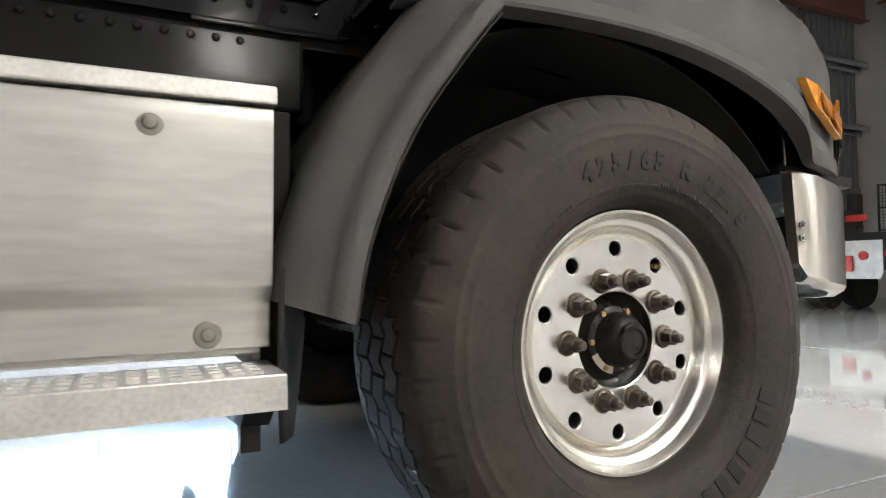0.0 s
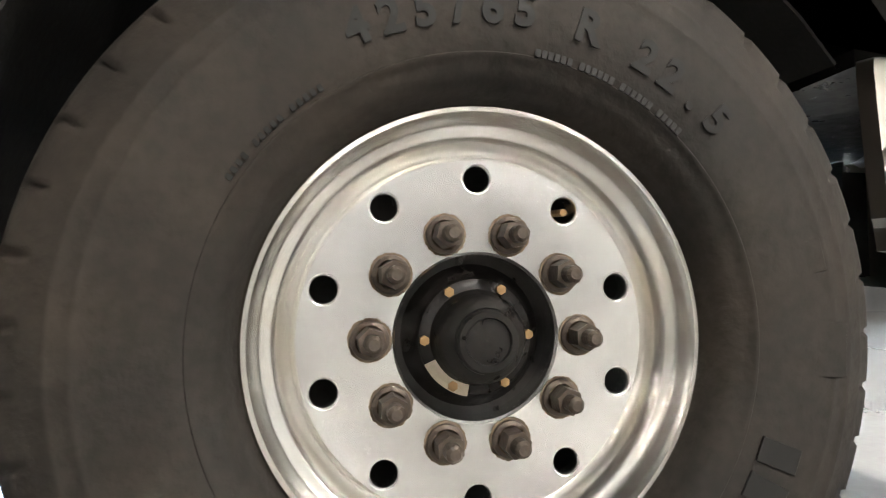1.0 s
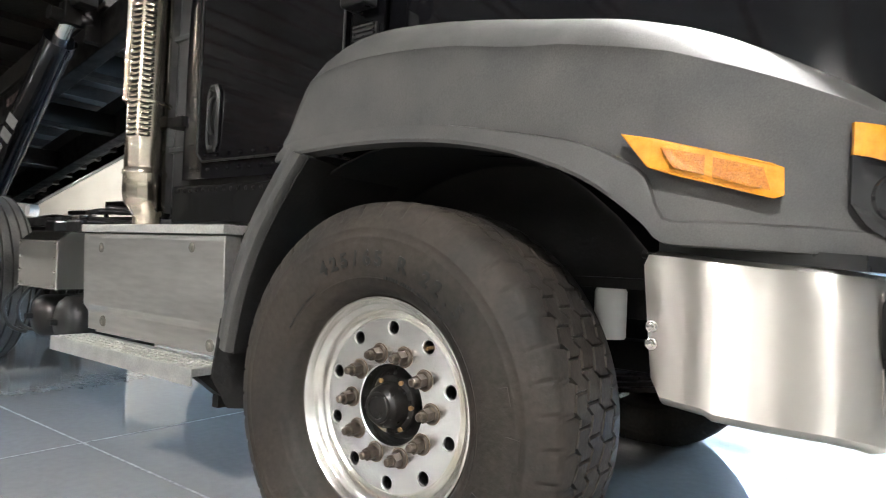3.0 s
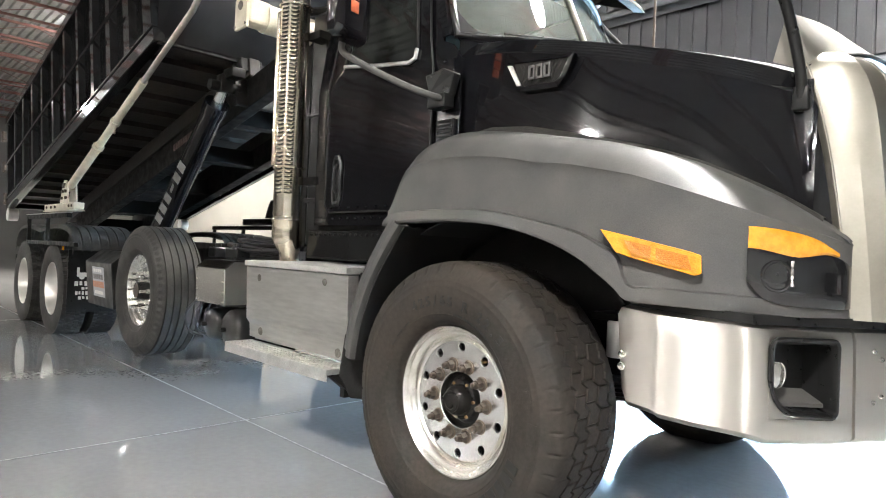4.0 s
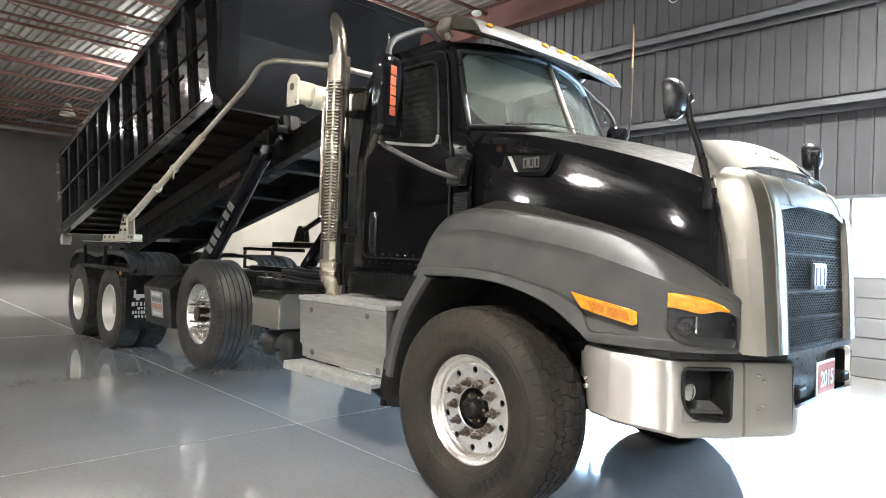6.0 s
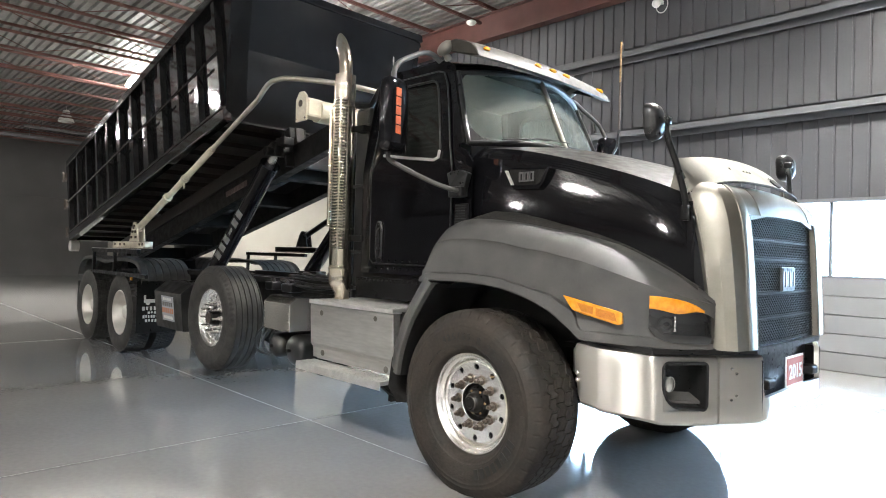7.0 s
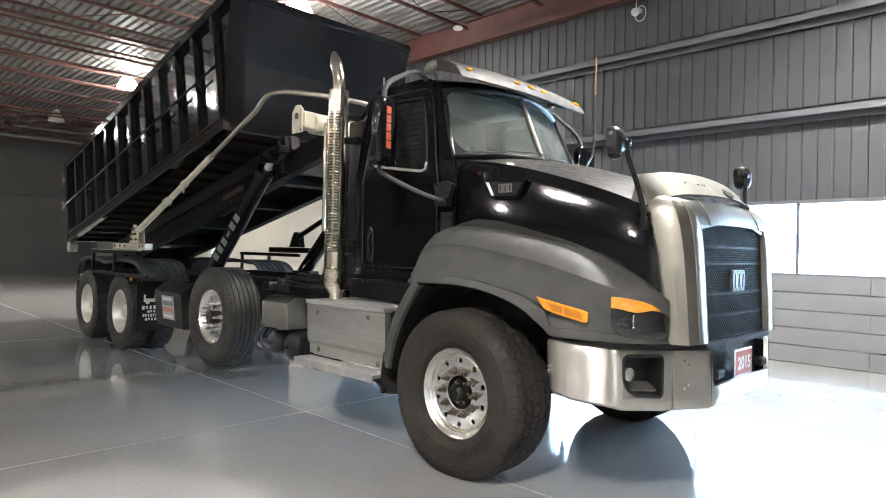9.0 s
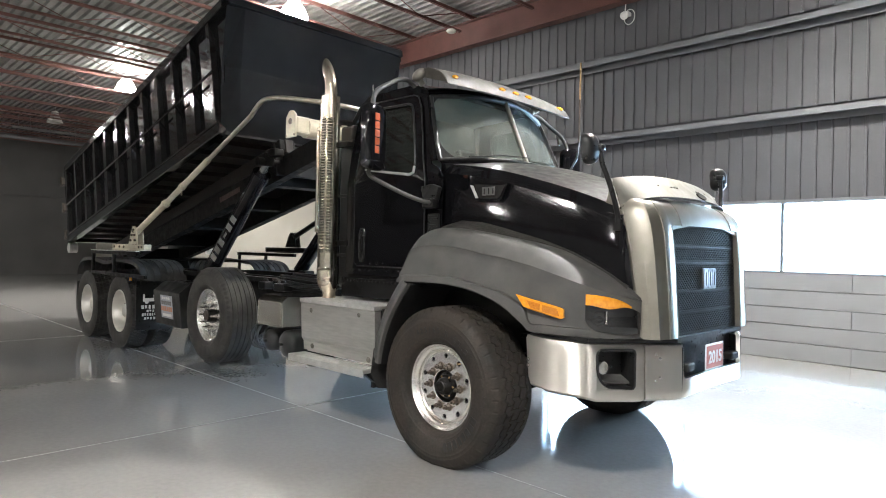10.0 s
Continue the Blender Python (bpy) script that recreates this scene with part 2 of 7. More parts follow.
    pane=glass_material("window_glass", (0.95, 0.97, 0.98)),
    mirror=material("mirror_glass", (0.85, 0.85, 0.85), 0.02, metal=1.0),
    hose=material("rubber_hose", (0.012, 0.012, 0.012), 0.45, var=0.3),
)


# ---- building blocks ----
def part(name, bm, mat, parent=None, label="", smooth=None):
    """Links a bmesh as one mesh object, under a thing or a part where one is given."""
    me = bpy.data.meshes.new(name)
    bm.normal_update()
    bm.to_mesh(me)
    bm.free()
    me.materials.append(M[mat] if isinstance(mat, str) else mat)
    ob = new(name, me)
    if parent is not None:
        ob.parent = parent
    if smooth:
        me.shade_smooth()
        me.set_sharp_from_angle(angle=radians(smooth))
    if label:
        ob["label"] = label
    return ob


def empty(name, label, category, group="", kind=""):
    return tagged(new(name), label, category, group, kind)


def box(bm, x0, x1, y0, y1, z0, z1, bevel=0.0, m=None, seg=2):
    r = bmesh.ops.create_cube(bm, size=1.0)
    vs = r["verts"]
    bmesh.ops.scale(bm, verts=vs, vec=(abs(x1 - x0), abs(y1 - y0), abs(z1 - z0)))
    bmesh.ops.translate(bm, verts=vs, vec=((x0 + x1) / 2, (y0 + y1) / 2, (z0 + z1) / 2))
    if bevel:
        es = list({e for v in vs for e in v.link_edges})
        r = bmesh.ops.bevel(bm, geom=es, offset=bevel, segments=seg, affect="EDGES", profile=0.5)
        vs = list({v for f in r["faces"] for v in f.verts} | {v for v in vs if v.is_valid})
    if m is not None:
        bmesh.ops.transform(bm, matrix=m, verts=[v for v in vs if v.is_valid])
    return vs


def cyl(bm, a, b, r0, r1=None, seg=24, caps=True):
    """A round bar from a to b."""
    a, b = Vector(a), Vector(b)
    d = b - a
    m = Matrix.Translation((a + b) / 2) @ d.to_track_quat("Z", "Y").to_matrix().to_4x4()
    return bmesh.ops.create_cone(bm, cap_ends=caps, segments=seg, radius1=r0, radius2=r0 if r1 is None else r1, depth=d.length, matrix=m)["verts"]


def tube(bm, pts, r, seg=12, closed=False):
    """A pipe of radius r (a number, or one per point) along points, with rounded joints."""
    pts = [Vector(p) for p in pts]
    n = len(pts)
    rings = []
    up = None
    for i, p in enumerate(pts):
        a = pts[i - 1] if i > 0 or closed else p
        b = pts[(i + 1) % n] if i < n - 1 or closed else p
        d = (b - a).normalized()
        if up is None:
            up = d.orthogonal().normalized()
        up = (up - d * up.dot(d)).normalized()
        side = d.cross(up)
        rr = r if isinstance(r, (int, float)) else r[i]
        rings.append([bm.verts.new(p + (up * math.cos(t) + side * math.sin(t)) * rr) for t in (2 * math.pi * k / seg for k in range(seg))])
    for i in range(n if closed else n - 1):
        q, w = rings[i], rings[(i + 1) % n]
        for k in range(seg):
            bm.faces.new((q[k], q[(k + 1) % seg], w[(k + 1) % seg], w[k]))
    if not closed:
        bm.faces.new(rings[0][::-1])
        bm.faces.new(rings[-1])


def smooth_path(pts, steps=6):
    """A Catmull-Rom line through points."""
    pts = [Vector(p) for p in pts]
    out = []
    for i in range(len(pts) - 1):
        p0, p1, p2, p3 = pts[max(i - 1, 0)], pts[i], pts[i + 1], pts[min(i + 2, len(pts) - 1)]
        for k in range(steps):
            t = k / steps
            out.append(0.5 * ((2 * p1) + (p2 - p0) * t + (2 * p0 - 5 * p1 + 4 * p2 - p3) * t * t + (3 * p1 - p0 - 3 * p2 + p3) * t ** 3))
    return out + [pts[-1]]


def lathe(bm, profile, seg=64, m=None):
    """Turns (radius, y) points round the y axis."""
    rings = []
    for r, y in profile:
        rings.append([bm.verts.new((r * math.cos(2 * math.pi * k / seg), y, r * math.sin(2 * math.pi * k / seg))) for k in range(seg)])
    for q, w in zip(rings, rings[1:]):
        for k in range(seg):
            bm.faces.new((q[k], w[k], w[(k + 1) % seg], q[(k + 1) % seg]))
    if m is not None:
        bmesh.ops.transform(bm, matrix=m, verts=[v for r in rings for v in r])
    return rings


def loft(bm, sections, caps=False, loop=False):
    """Skins rows of points of equal count."""
    rows = [[bm.verts.new(p) for p in s] for s in sections]
    n = len(rows[0])
    for q, w in zip(rows, rows[1:]):
        for k in range(n if loop else n - 1):
            bm.faces.new((q[k], q[(k + 1) % n], w[(k + 1) % n], w[k]))
    if caps:
        bm.faces.new(rows[0][::-1])
        bm.faces.new(rows[-1])
    return rows


def prism(bm, outline, d, bevel=0.0):
    """Pushes a flat outline along d into a solid."""
    f = bm.faces.new([bm.verts.new(p) for p in outline])
    r = bmesh.ops.extrude_face_region(bm, geom=[f])
    vs = [v for v in r["geom"] if isinstance(v, bmesh.types.BMVert)]
    bmesh.ops.translate(bm, verts=vs, vec=d)
    allv = vs + list(f.verts)
    bmesh.ops.recalc_face_normals(bm, faces=list({g for v in allv for g in v.link_faces}))
    if bevel:
        bmesh.ops.bevel(bm, geom=list({e for v in allv for e in v.link_edges}), offset=bevel, segments=2, affect="EDGES", profile=0.5)


def thicken(bm, t):
    bmesh.ops.recalc_face_normals(bm, faces=bm.faces[:])
    bmesh.ops.solidify(bm, geom=bm.faces[:], thickness=t)


def B():
    return bmesh.new()


# ---- the hall ----
X0, X1, Y0, Y1, ZD = -31.0, 13.0, -31.0, 6.95, 6.45
FLOOR_T = 0.2
bm = B()
box(bm, X0 - 0.3, X1 + 0.3, Y0 - 0.3, Y1 + 12, -FLOOR_T, 0)
floor = tagged(part("floor", bm, "floor"), "glossy grey epoxy-coated concrete floor", "floor", kind="structure")

WIN = dict(x0=-4.1, x1=4.65, z0=1.28, z1=2.28)
bm = B()
T = 0.25
box(bm, X0, WIN["x0"], Y1 + 0.09, Y1 + T, 0, ZD)
box(bm, WIN["x1"], X1, Y1 + 0.09, Y1 + T, 0, ZD)
box(bm, WIN["x0"], WIN["x1"], Y1 + 0.09, Y1 + T, WIN["z1"], ZD)
box(bm, WIN["x0"], WIN["x1"], Y1 + 0.09, Y1 + T, 0, WIN["z0"] - 0.02)
wall_north = tagged(part("wall_north", bm, "mortar"), "painted block and grey metal clad side wall", "wall", kind="structure")

# the west wall gets a darker grey than the east and south ones
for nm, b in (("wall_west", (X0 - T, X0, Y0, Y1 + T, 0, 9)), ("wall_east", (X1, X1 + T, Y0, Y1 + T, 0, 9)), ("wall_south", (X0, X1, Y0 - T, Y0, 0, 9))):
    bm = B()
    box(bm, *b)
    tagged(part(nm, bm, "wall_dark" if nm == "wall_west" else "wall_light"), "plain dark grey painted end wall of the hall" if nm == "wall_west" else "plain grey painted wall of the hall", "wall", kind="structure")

# ---- hall structure ----
# painted block below and beside the window, laid in courses
def blocks(parent, x0, x1, z0, z1, mat, y=Y1, bw=0.40, bh=0.20):
    me = None
    rows = int(round((z1 - z0) / bh))
    for r in range(rows):
        off = 0.0 if r % 2 else bw / 2
        x = x0 - off
        while x < x1 - 0.02:
            a, b = max(x, x0), min(x + bw, x1)
            if b - a > 0.03:
                full = abs(b - a - bw) < 1e-6
                if full and me is not None:
                    o = new("wall_panel", me)
                else:
                    bm = B()
                    box(bm, -(b - a) / 2 + 0.0012, (b - a) / 2 - 0.0012, -0.0, 0.088, -bh / 2 + 0.004, bh / 2 - 0.004, 0.003, seg=1)
                    o = part("wall_panel", bm, mat)
                    if full:
                        me = o.data
                o.location = ((a + b) / 2, y, z0 + bh * (r + 0.5))
                o.parent = parent
            x += bw


# cladding: standing-seam panels
def cladding(x0, x1, z0, z1, name, mat="siding"):
    bm = B()
    x = x0
    pts = []
    while x < x1:
        pts += [(x, 0.0), (x + 0.160, 0.0), (x + 0.166, -0.020), (x + 0.188, -0.020), (x + 0.194, 0.0)]
        x += 0.203
    pts = [p for p in pts if p[0] <= x1]
    loft(bm, [[(a, Y1 + 0.05 + b, z) for a, b in pts] for z in (z0, z1)])
    o = part(name, bm, mat, wall_north, "grey ribbed metal cladding")
    return o


cladding(-9.0, X1, 2.32, ZD, "cladding")
cladding(WIN["x1"] + 0.05, X1, 1.28, 2.32, "cladding")
cladding(-9.0, WIN["x0"] - 0.05, 1.28, 2.32, "cladding")
bm = B()
box(bm, X0, -9.0, Y1 + 0.0, Y1 + 0.09, 0, ZD)
part("pale_lining", bm, "wall_beige", wall_north, "pale painted far stretch of the wall")
for z in (3.55, 4.90):
    bm = B()
    box(bm, -9.0, X1, Y1 - 0.20, Y1 - 0.02, z + 0.04, z + 0.065)
    box(bm, -9.0, X1, Y1 - 0.20, Y1 - 0.19, z - 0.05, z + 0.065)
    box(bm, -9.0, X1, Y1 - 0.035, Y1 - 0.02, z - 0.12, z + 0.065)
    tagged(part("wall_girt", bm, "girt"), "light grey steel girt along the wall", "girt", kind="structure")
# window
bm = B()
w = WIN
for z0, z1 in ((w["z0"] - 0.04, w["z0"]), (w["z1"], w["z1"] + 0.05)):
    box(bm, w["x0"] - 0.05, w["x1"] + 0.05, Y1 + 0.0, Y1 + 0.16, z0, z1, 0.004)
for x in (w["x0"] - 0.025, w["x1"] + 0.025):
    box(bm, x - 0.025, x + 0.025, Y1 + 0.0, Y1 + 0.16, w["z0"], w["z1"], 0.004)
window_1 = tagged(part("window_1", bm, "girt"), "long band window, bright with daylight", "window", kind="structure")
xs = [w["x0"]] + [-2.75, -1.33, 0.09, 1.51, 2.93] + [w["x1"]]
for x in xs[1:-1]:
    bm = B()
    box(bm, x - 0.022, x + 0.022, Y1 + 0.04, Y1 + 0.12, w["z0"], w["z1"], 0.004)
    part("mullion", bm, "girt", window_1)
for a, b in zip(xs, xs[1:]):
    bm = B()
    box(bm, a + 0.02, b - 0.02, Y1 + 0.075, Y1 + 0.081, w["z0"], w["z1"])
    o = part("pane", bm, "pane", window_1, "clear window pane")
    o.visible_shadow = False
bm = B()
box(bm, w["x0"] - 6, w["x1"] + 6, Y1 + 4.0, Y1 + 4.02, -0.1, 6.5)
tagged(part("backdrop", bm, "daylight"), "overexposed bright outdoors beyond the window", "backdrop", kind="structure")

# roof deck on joists
bm = B()
y = Y0
pts = []
while y < Y1 + 0.1:
    pts += [(y, 0.0), (y + 0.07, 0.0), (y + 0.09, 0.06), (y + 0.15, 0.06), (y + 0.17, 0.0)]
    y += 0.19
loft(bm, [[(x, a, ZD + b) for a, b in pts] for x in (X0, X1)])
tagged(part("ceiling", bm, "deck"), "ribbed galvanised steel roof deck", "ceiling", kind="structure")
bm = B()
box(bm, X0 - T, X1 + T, Y0 - T, Y1 + T, ZD + 0.10, ZD + 0.25)
tagged(part("roof", bm, "deck"), "flat roof above the deck", "roof", kind="structure")


def joist_mesh():
    """An open-web joist along y, from wall to wall."""
    bm = B()
    for s in (-0.03, 0.008):
        box(bm, s, s + 0.022, Y0 + 0.1, Y1 - 0.12, 0.38, 0.44)
        box(bm, s, s + 0.022, Y0 + 0.6, Y1 - 0.6, 0.0, 0.05)
    n = 32
    ys = np.linspace(Y0 + 0.6, Y1 - 0.6, n + 1)
    for k in range(n):
        a, b = (0.025, 0.41) if k % 2 else (0.41, 0.025)
        cyl(bm, (0, ys[k], a), (0, ys[k + 1], b), 0.010, seg=6, caps=False)
    return bm


jm = None
x = -30.1
while x < X1:
    if jm is None:
        o = part("roof_joist", joist_mesh(), "red_steel")
        jm = o.data
    else:
        o = new("roof_joist", jm)
    o.location = (x, 0, ZD - 0.44)
    tagged(o, "red oxide open-web steel roof joist", "joist", "roof joists")
    x += 1.86
for y in (Y1 - 0.16, Y0 + 0.16):
    bm = B()
    box(bm, X0, X1, y - 0.10, y + 0.10, ZD - 0.09, ZD - 0.07)
    box(bm, X0, X1, y - 0.006, y + 0.006, ZD - 0.55, ZD - 0.07)
    box(bm, X0, X1, y - 0.10, y + 0.10, ZD - 0.60, ZD - 0.58)
    tagged(part("eave_beam", bm, "red_steel"), "red oxide steel eave beam", "beam", kind="structure")
for x in (-22.5, -12.0):
    bm = B()
    tube(bm, [(x, Y0 + 0.5, ZD - 0.55), (x, Y1 - 0.4, ZD - 0.55)], 0.025, 8)
    tagged(part("sprinkler_pipe", bm, "red_steel"), "red sprinkler pipe under the joists", "pipe", kind="structure")

# floor joints, filled
for i, (x0, x1, y0, y1) in enumerate(((X0, X1, 0.135, 0.147), (-1.978, -1.966, Y0, Y1), (-8.1, -8.088, Y0, Y1), (4.15, 4.162, Y0, Y1), (X0, X1, -5.96, -5.948))):
    bm = B()
    box(bm, x0, x1, y0, y1, -0.004, 0.0015 if i % 2 else 0.0012)
    tagged(part("floor_joint", bm, "joint"), "filled saw-cut floor joint", "joint", kind="structure")

# high-bay lamps with glowing prismatic refractors; the far one is off
def high_bay(lit=True):
    e = empty("high_bay_lamp", "lit industrial high-bay lamp hung from the joists" if lit else "unlit industrial high-bay lamp hung from the joists", "lamp", "high-bay lamps")
    bm = B()
    lathe(bm, [(0.02, 0.0), (0.09, -0.01), (0.11, -0.03), (0.12, -0.16), (0.13, -0.17)], 28, m=Matrix.Rotation(radians(90), 4, "X"))
    part("housing", bm, "housing", e, "white lamp housing", 40)
    bm = B()
    lathe(bm, [(0.13, -0.17), (0.20, -0.26), (0.265, -0.42), (0.262, -0.43)], 28, m=Matrix.Rotation(radians(90), 4, "X"))
    part("refractor", bm, "lamp_side" if lit else "housing", e, "glowing refractor" if lit else "dull refractor", 60)
    bm = B()
    lathe(bm, [(0.195, -0.27), (0.14, -0.285), (0.0, -0.29)], 28, m=Matrix.Rotation(radians(90), 4, "X"))
    part("lamp_lens", bm, "lamp" if lit else "housing", e, "bright lower lens" if lit else "dull lower lens", 60)
    bm = B()
    cyl(bm, (0, 0, 0), (0, 0, 0.16), 0.006, seg=8)
    part("hanger", bm, "housing", e)
    return e


hb = high_bay()
LAMPS = [(-7.46, 3.35), (-16.0, 3.2), (1.1, 3.35), (-24.6, -5.4), (-16.0, -5.4), (2.6, -4.9), (9.6, -5.4), (-16.0, -14.2), (-7.46, -14.2), (1.1, -14.2), (9.6, -14.2), (-16.0, -22.6), (-7.46, -22.6), (0.6, -22.6), (9.6, -22.6)]
hb.location = (*LAMPS[0], 6.30)
for x, y in LAMPS[1:]:
    copy_thing(hb, Matrix.Translation((x, y, 6.30)))
high_bay(False).location = (-23.3, 3.2, 6.30)

# bright crane rails across the dark far end
for z, y0, y1 in ((5.95, 2.4, 6.8), (5.55, -2.0, 6.8)):
    bm = B()
    box(bm, -26.06, -25.98, y0, y1, z - 0.05, z + 0.05, 0.004)
    for y in np.arange(y0 + 0.6, y1, 2.0):
        cyl(bm, (-26.02, y, z + 0.04), (-26.02, y, ZD - 0.02), 0.015, seg=8)
    tagged(part("hanging_rail", bm, "girt"), "pale steel rail hung across the far end", "rail", kind="structure")
bm = B()
box(bm, X0, X0 + 0.06, Y0, Y1, 3.6, 3.75)
tagged(part("trim", bm, "wall_dark"), "dark horizontal trim on the end wall", "trim", kind="structure")
# conduits on the side wall and the smoke detector, wall speaker
for x, z0, z1 in ((7.2, 0.6, 6.0), (7.34, 1.5, 6.2), (7.55, 1.6, 6.2), (8.3, 0.4, 6.2)):
    bm = B()
    cyl(bm, (x, Y1 - 0.03, z0), (x, Y1 - 0.03, z1), 0.022, seg=10)
    for z in np.arange(z0 + 0.3, z1, 1.2):
        box(bm, x - 0.04, x + 0.04, Y1 - 0.012, Y1 + 0.03, z, z + 0.03)
    tagged(part("conduit", bm, "girt", smooth=50), "grey steel conduit on the wall", "conduit", "wall conduits")
for x, z in ((7.34, 1.35), (7.6, 1.75)):
    bm = B()
    box(bm, x - 0.08, x + 0.08, Y1 - 0.10, Y1 + 0.02, z - 0.13, z + 0.13, 0.01)
    e = tagged(part("switch_box", bm, "housing"), "pale electric switch box on the wall", "switch box")
    bm = B()
    cyl(bm, (x, Y1 - 0.10, z), (x, Y1 - 0.125, z), 0.025, seg=14)
    part("switch_knob", bm, "blackp", e)
bm = B()
bmesh.ops.create_uvsphere(bm, u_segments=20, v_segments=10, radius=1, matrix=Matrix.Translation((-5.92, 6.08, 5.975)) @ Matrix.Diagonal((0.10, 0.10, 0.05, 1)))
cyl(bm, (-5.92, 6.08, 5.98), (-5.92, 6.08, ZD - 0.435), 0.012, seg=8)
tagged(part("ceiling_sensor", bm, "housing", smooth=50), "small white dome sensor hung from a joist", "sensor")
bm = B()
bmesh.ops.create_uvsphere(bm, u_segments=16, v_segments=10, radius=0.07, matrix=Matrix.Translation((-2.45, Y1 - 0.12, 5.64)))
tube(bm, [(-2.36 + 0.10 * math.cos(a), Y1 - 0.1, 5.60 + 0.13 * math.sin(a)) for a in (2 * math.pi * k / 20 for k in range(20))], 0.008, 6, closed=True)
cyl(bm, (-2.45, Y1 - 0.1, 5.66), (-2.45, Y1 - 0.06, 5.95), 0.01, seg=8)
box(bm, -2.50, -2.40, Y1 - 0.1, Y1 + 0.04, 5.66, 5.72)
tagged(part("wall_bell", bm, "housing", smooth=50), "small pale bell with looped cable on the wall", "bell")

# ---- the truck ----
truck = empty("roll_off_truck", "black roll-off hoist truck with grey fenders and polished steel trim", "truck")


def P(name, bm, mat, label="", smooth=None, parent=None):
    return part(name, bm, mat, parent or truck, label, smooth)


def flip(y, right=True):
    return y if right else 2 * YC - y


def letters(text, size, depth=0.002, bold=0.0):
    """Built-in font as a bmesh, flat in x and z, facing -y, centred."""
    cu = bpy.data.curves.new("lettering", "FONT")
    cu.body, cu.size, cu.extrude, cu.align_x, cu.align_y = text, size, depth, "CENTER", "CENTER"
    cu.resolution_u, cu.offset = 3, bold
    ob = new("lettering", cu)
    me = bpy.data.meshes.new_from_object(ob.evaluated_get(bpy.context.evaluated_depsgraph_get()))
    bm = B()
    bm.from_mesh(me)
    bpy.data.objects.remove(ob)
    bpy.data.curves.remove(cu)
    bpy.data.meshes.remove(me)
    bmesh.ops.rotate(bm, verts=bm.verts[:], cent=(0, 0, 0), matrix=Matrix.Rotation(radians(90), 3, "X"))
    return bm


def join(bm, other, m=None):
    me = bpy.data.meshes.new("tmp")
    if m is not None:
        bmesh.ops.transform(other, matrix=m, verts=other.verts[:])
    other.to_mesh(me)
    other.free()
    bm.from_mesh(me)
    bpy.data.meshes.remove(me)


# -- wheels: built round the origin, axis along y, outer face towards -y --
def disc_with_holes(bm, r0, r1, y, rh, hole_r, n=10, back=0.03, phase=90.0):
    """The flat face of a wheel between two radii, with round hand holes that go through it."""
    step = 2 * math.pi / n
    for k in range(n):
        mid = math.radians(phase) + k * step
        cx, cz = rh * math.cos(mid), rh * math.sin(mid)
        border = []
        m, e = 18, 6
        for i in range(m):
            border.append((r1, mid - step / 2 + step * i / m))
        for i in range(e):
            border.append((r1 + (r0 - r1) * i / e, mid + step / 2))
        for i in range(m):
            border.append((r0, mid + step / 2 - step * i / m))
        for i in range(e):
            border.append((r0 + (r1 - r0) * i / e, mid - step / 2))
        pts = [(r * math.cos(a), r * math.sin(a)) for r, a in border]
        ang = [math.atan2(z - cz, x - cx) for x, z in pts]
        outer = [bm.verts.new((x, y, z)) for x, z in pts]
        rims = [[bm.verts.new((cx + hole_r * f * math.cos(a), y + d, cz + hole_r * f * math.sin(a))) for a in ang] for f, d in ((1.20, 0.0), (1.12, 0.0), (1.03, 0.0012), (0.97, 0.0040), (0.95, 0.0075), (0.95, back))]
        c = len(pts)
        for a, b in zip([outer] + rims, rims):
            for i in range(c):
                bm.faces.new((a[i], a[(i + 1) % c], b[(i + 1) % c], b[i]))
    bmesh.ops.remove_doubles(bm, verts=bm.verts[:], dist=0.0002)


def lug_nut_mesh(length=0.0):
    bm = B()
    lathe(bm, [(0.026, 0.034), (0.025, 0.029), (0.020, 0.026)], 20)
    r = bmesh.ops.create_cone(bm, cap_ends=True, segments=6, radius1=0.0195, radius2=0.0185, depth=0.028,
                              matrix=Matrix.Translation((0, 0.012, 0)) @ Matrix.Rotation(radians(90), 4, "X"))
    cyl(bm, (0, 0.004, 0), (0, -0.020 - length, 0), 0.0118, 0.0112, 14)
    cyl(bm, (0, -0.020 - length, 0), (0, -0.024 - length, 0), 0.0112, 0.007, 14)
    return bm


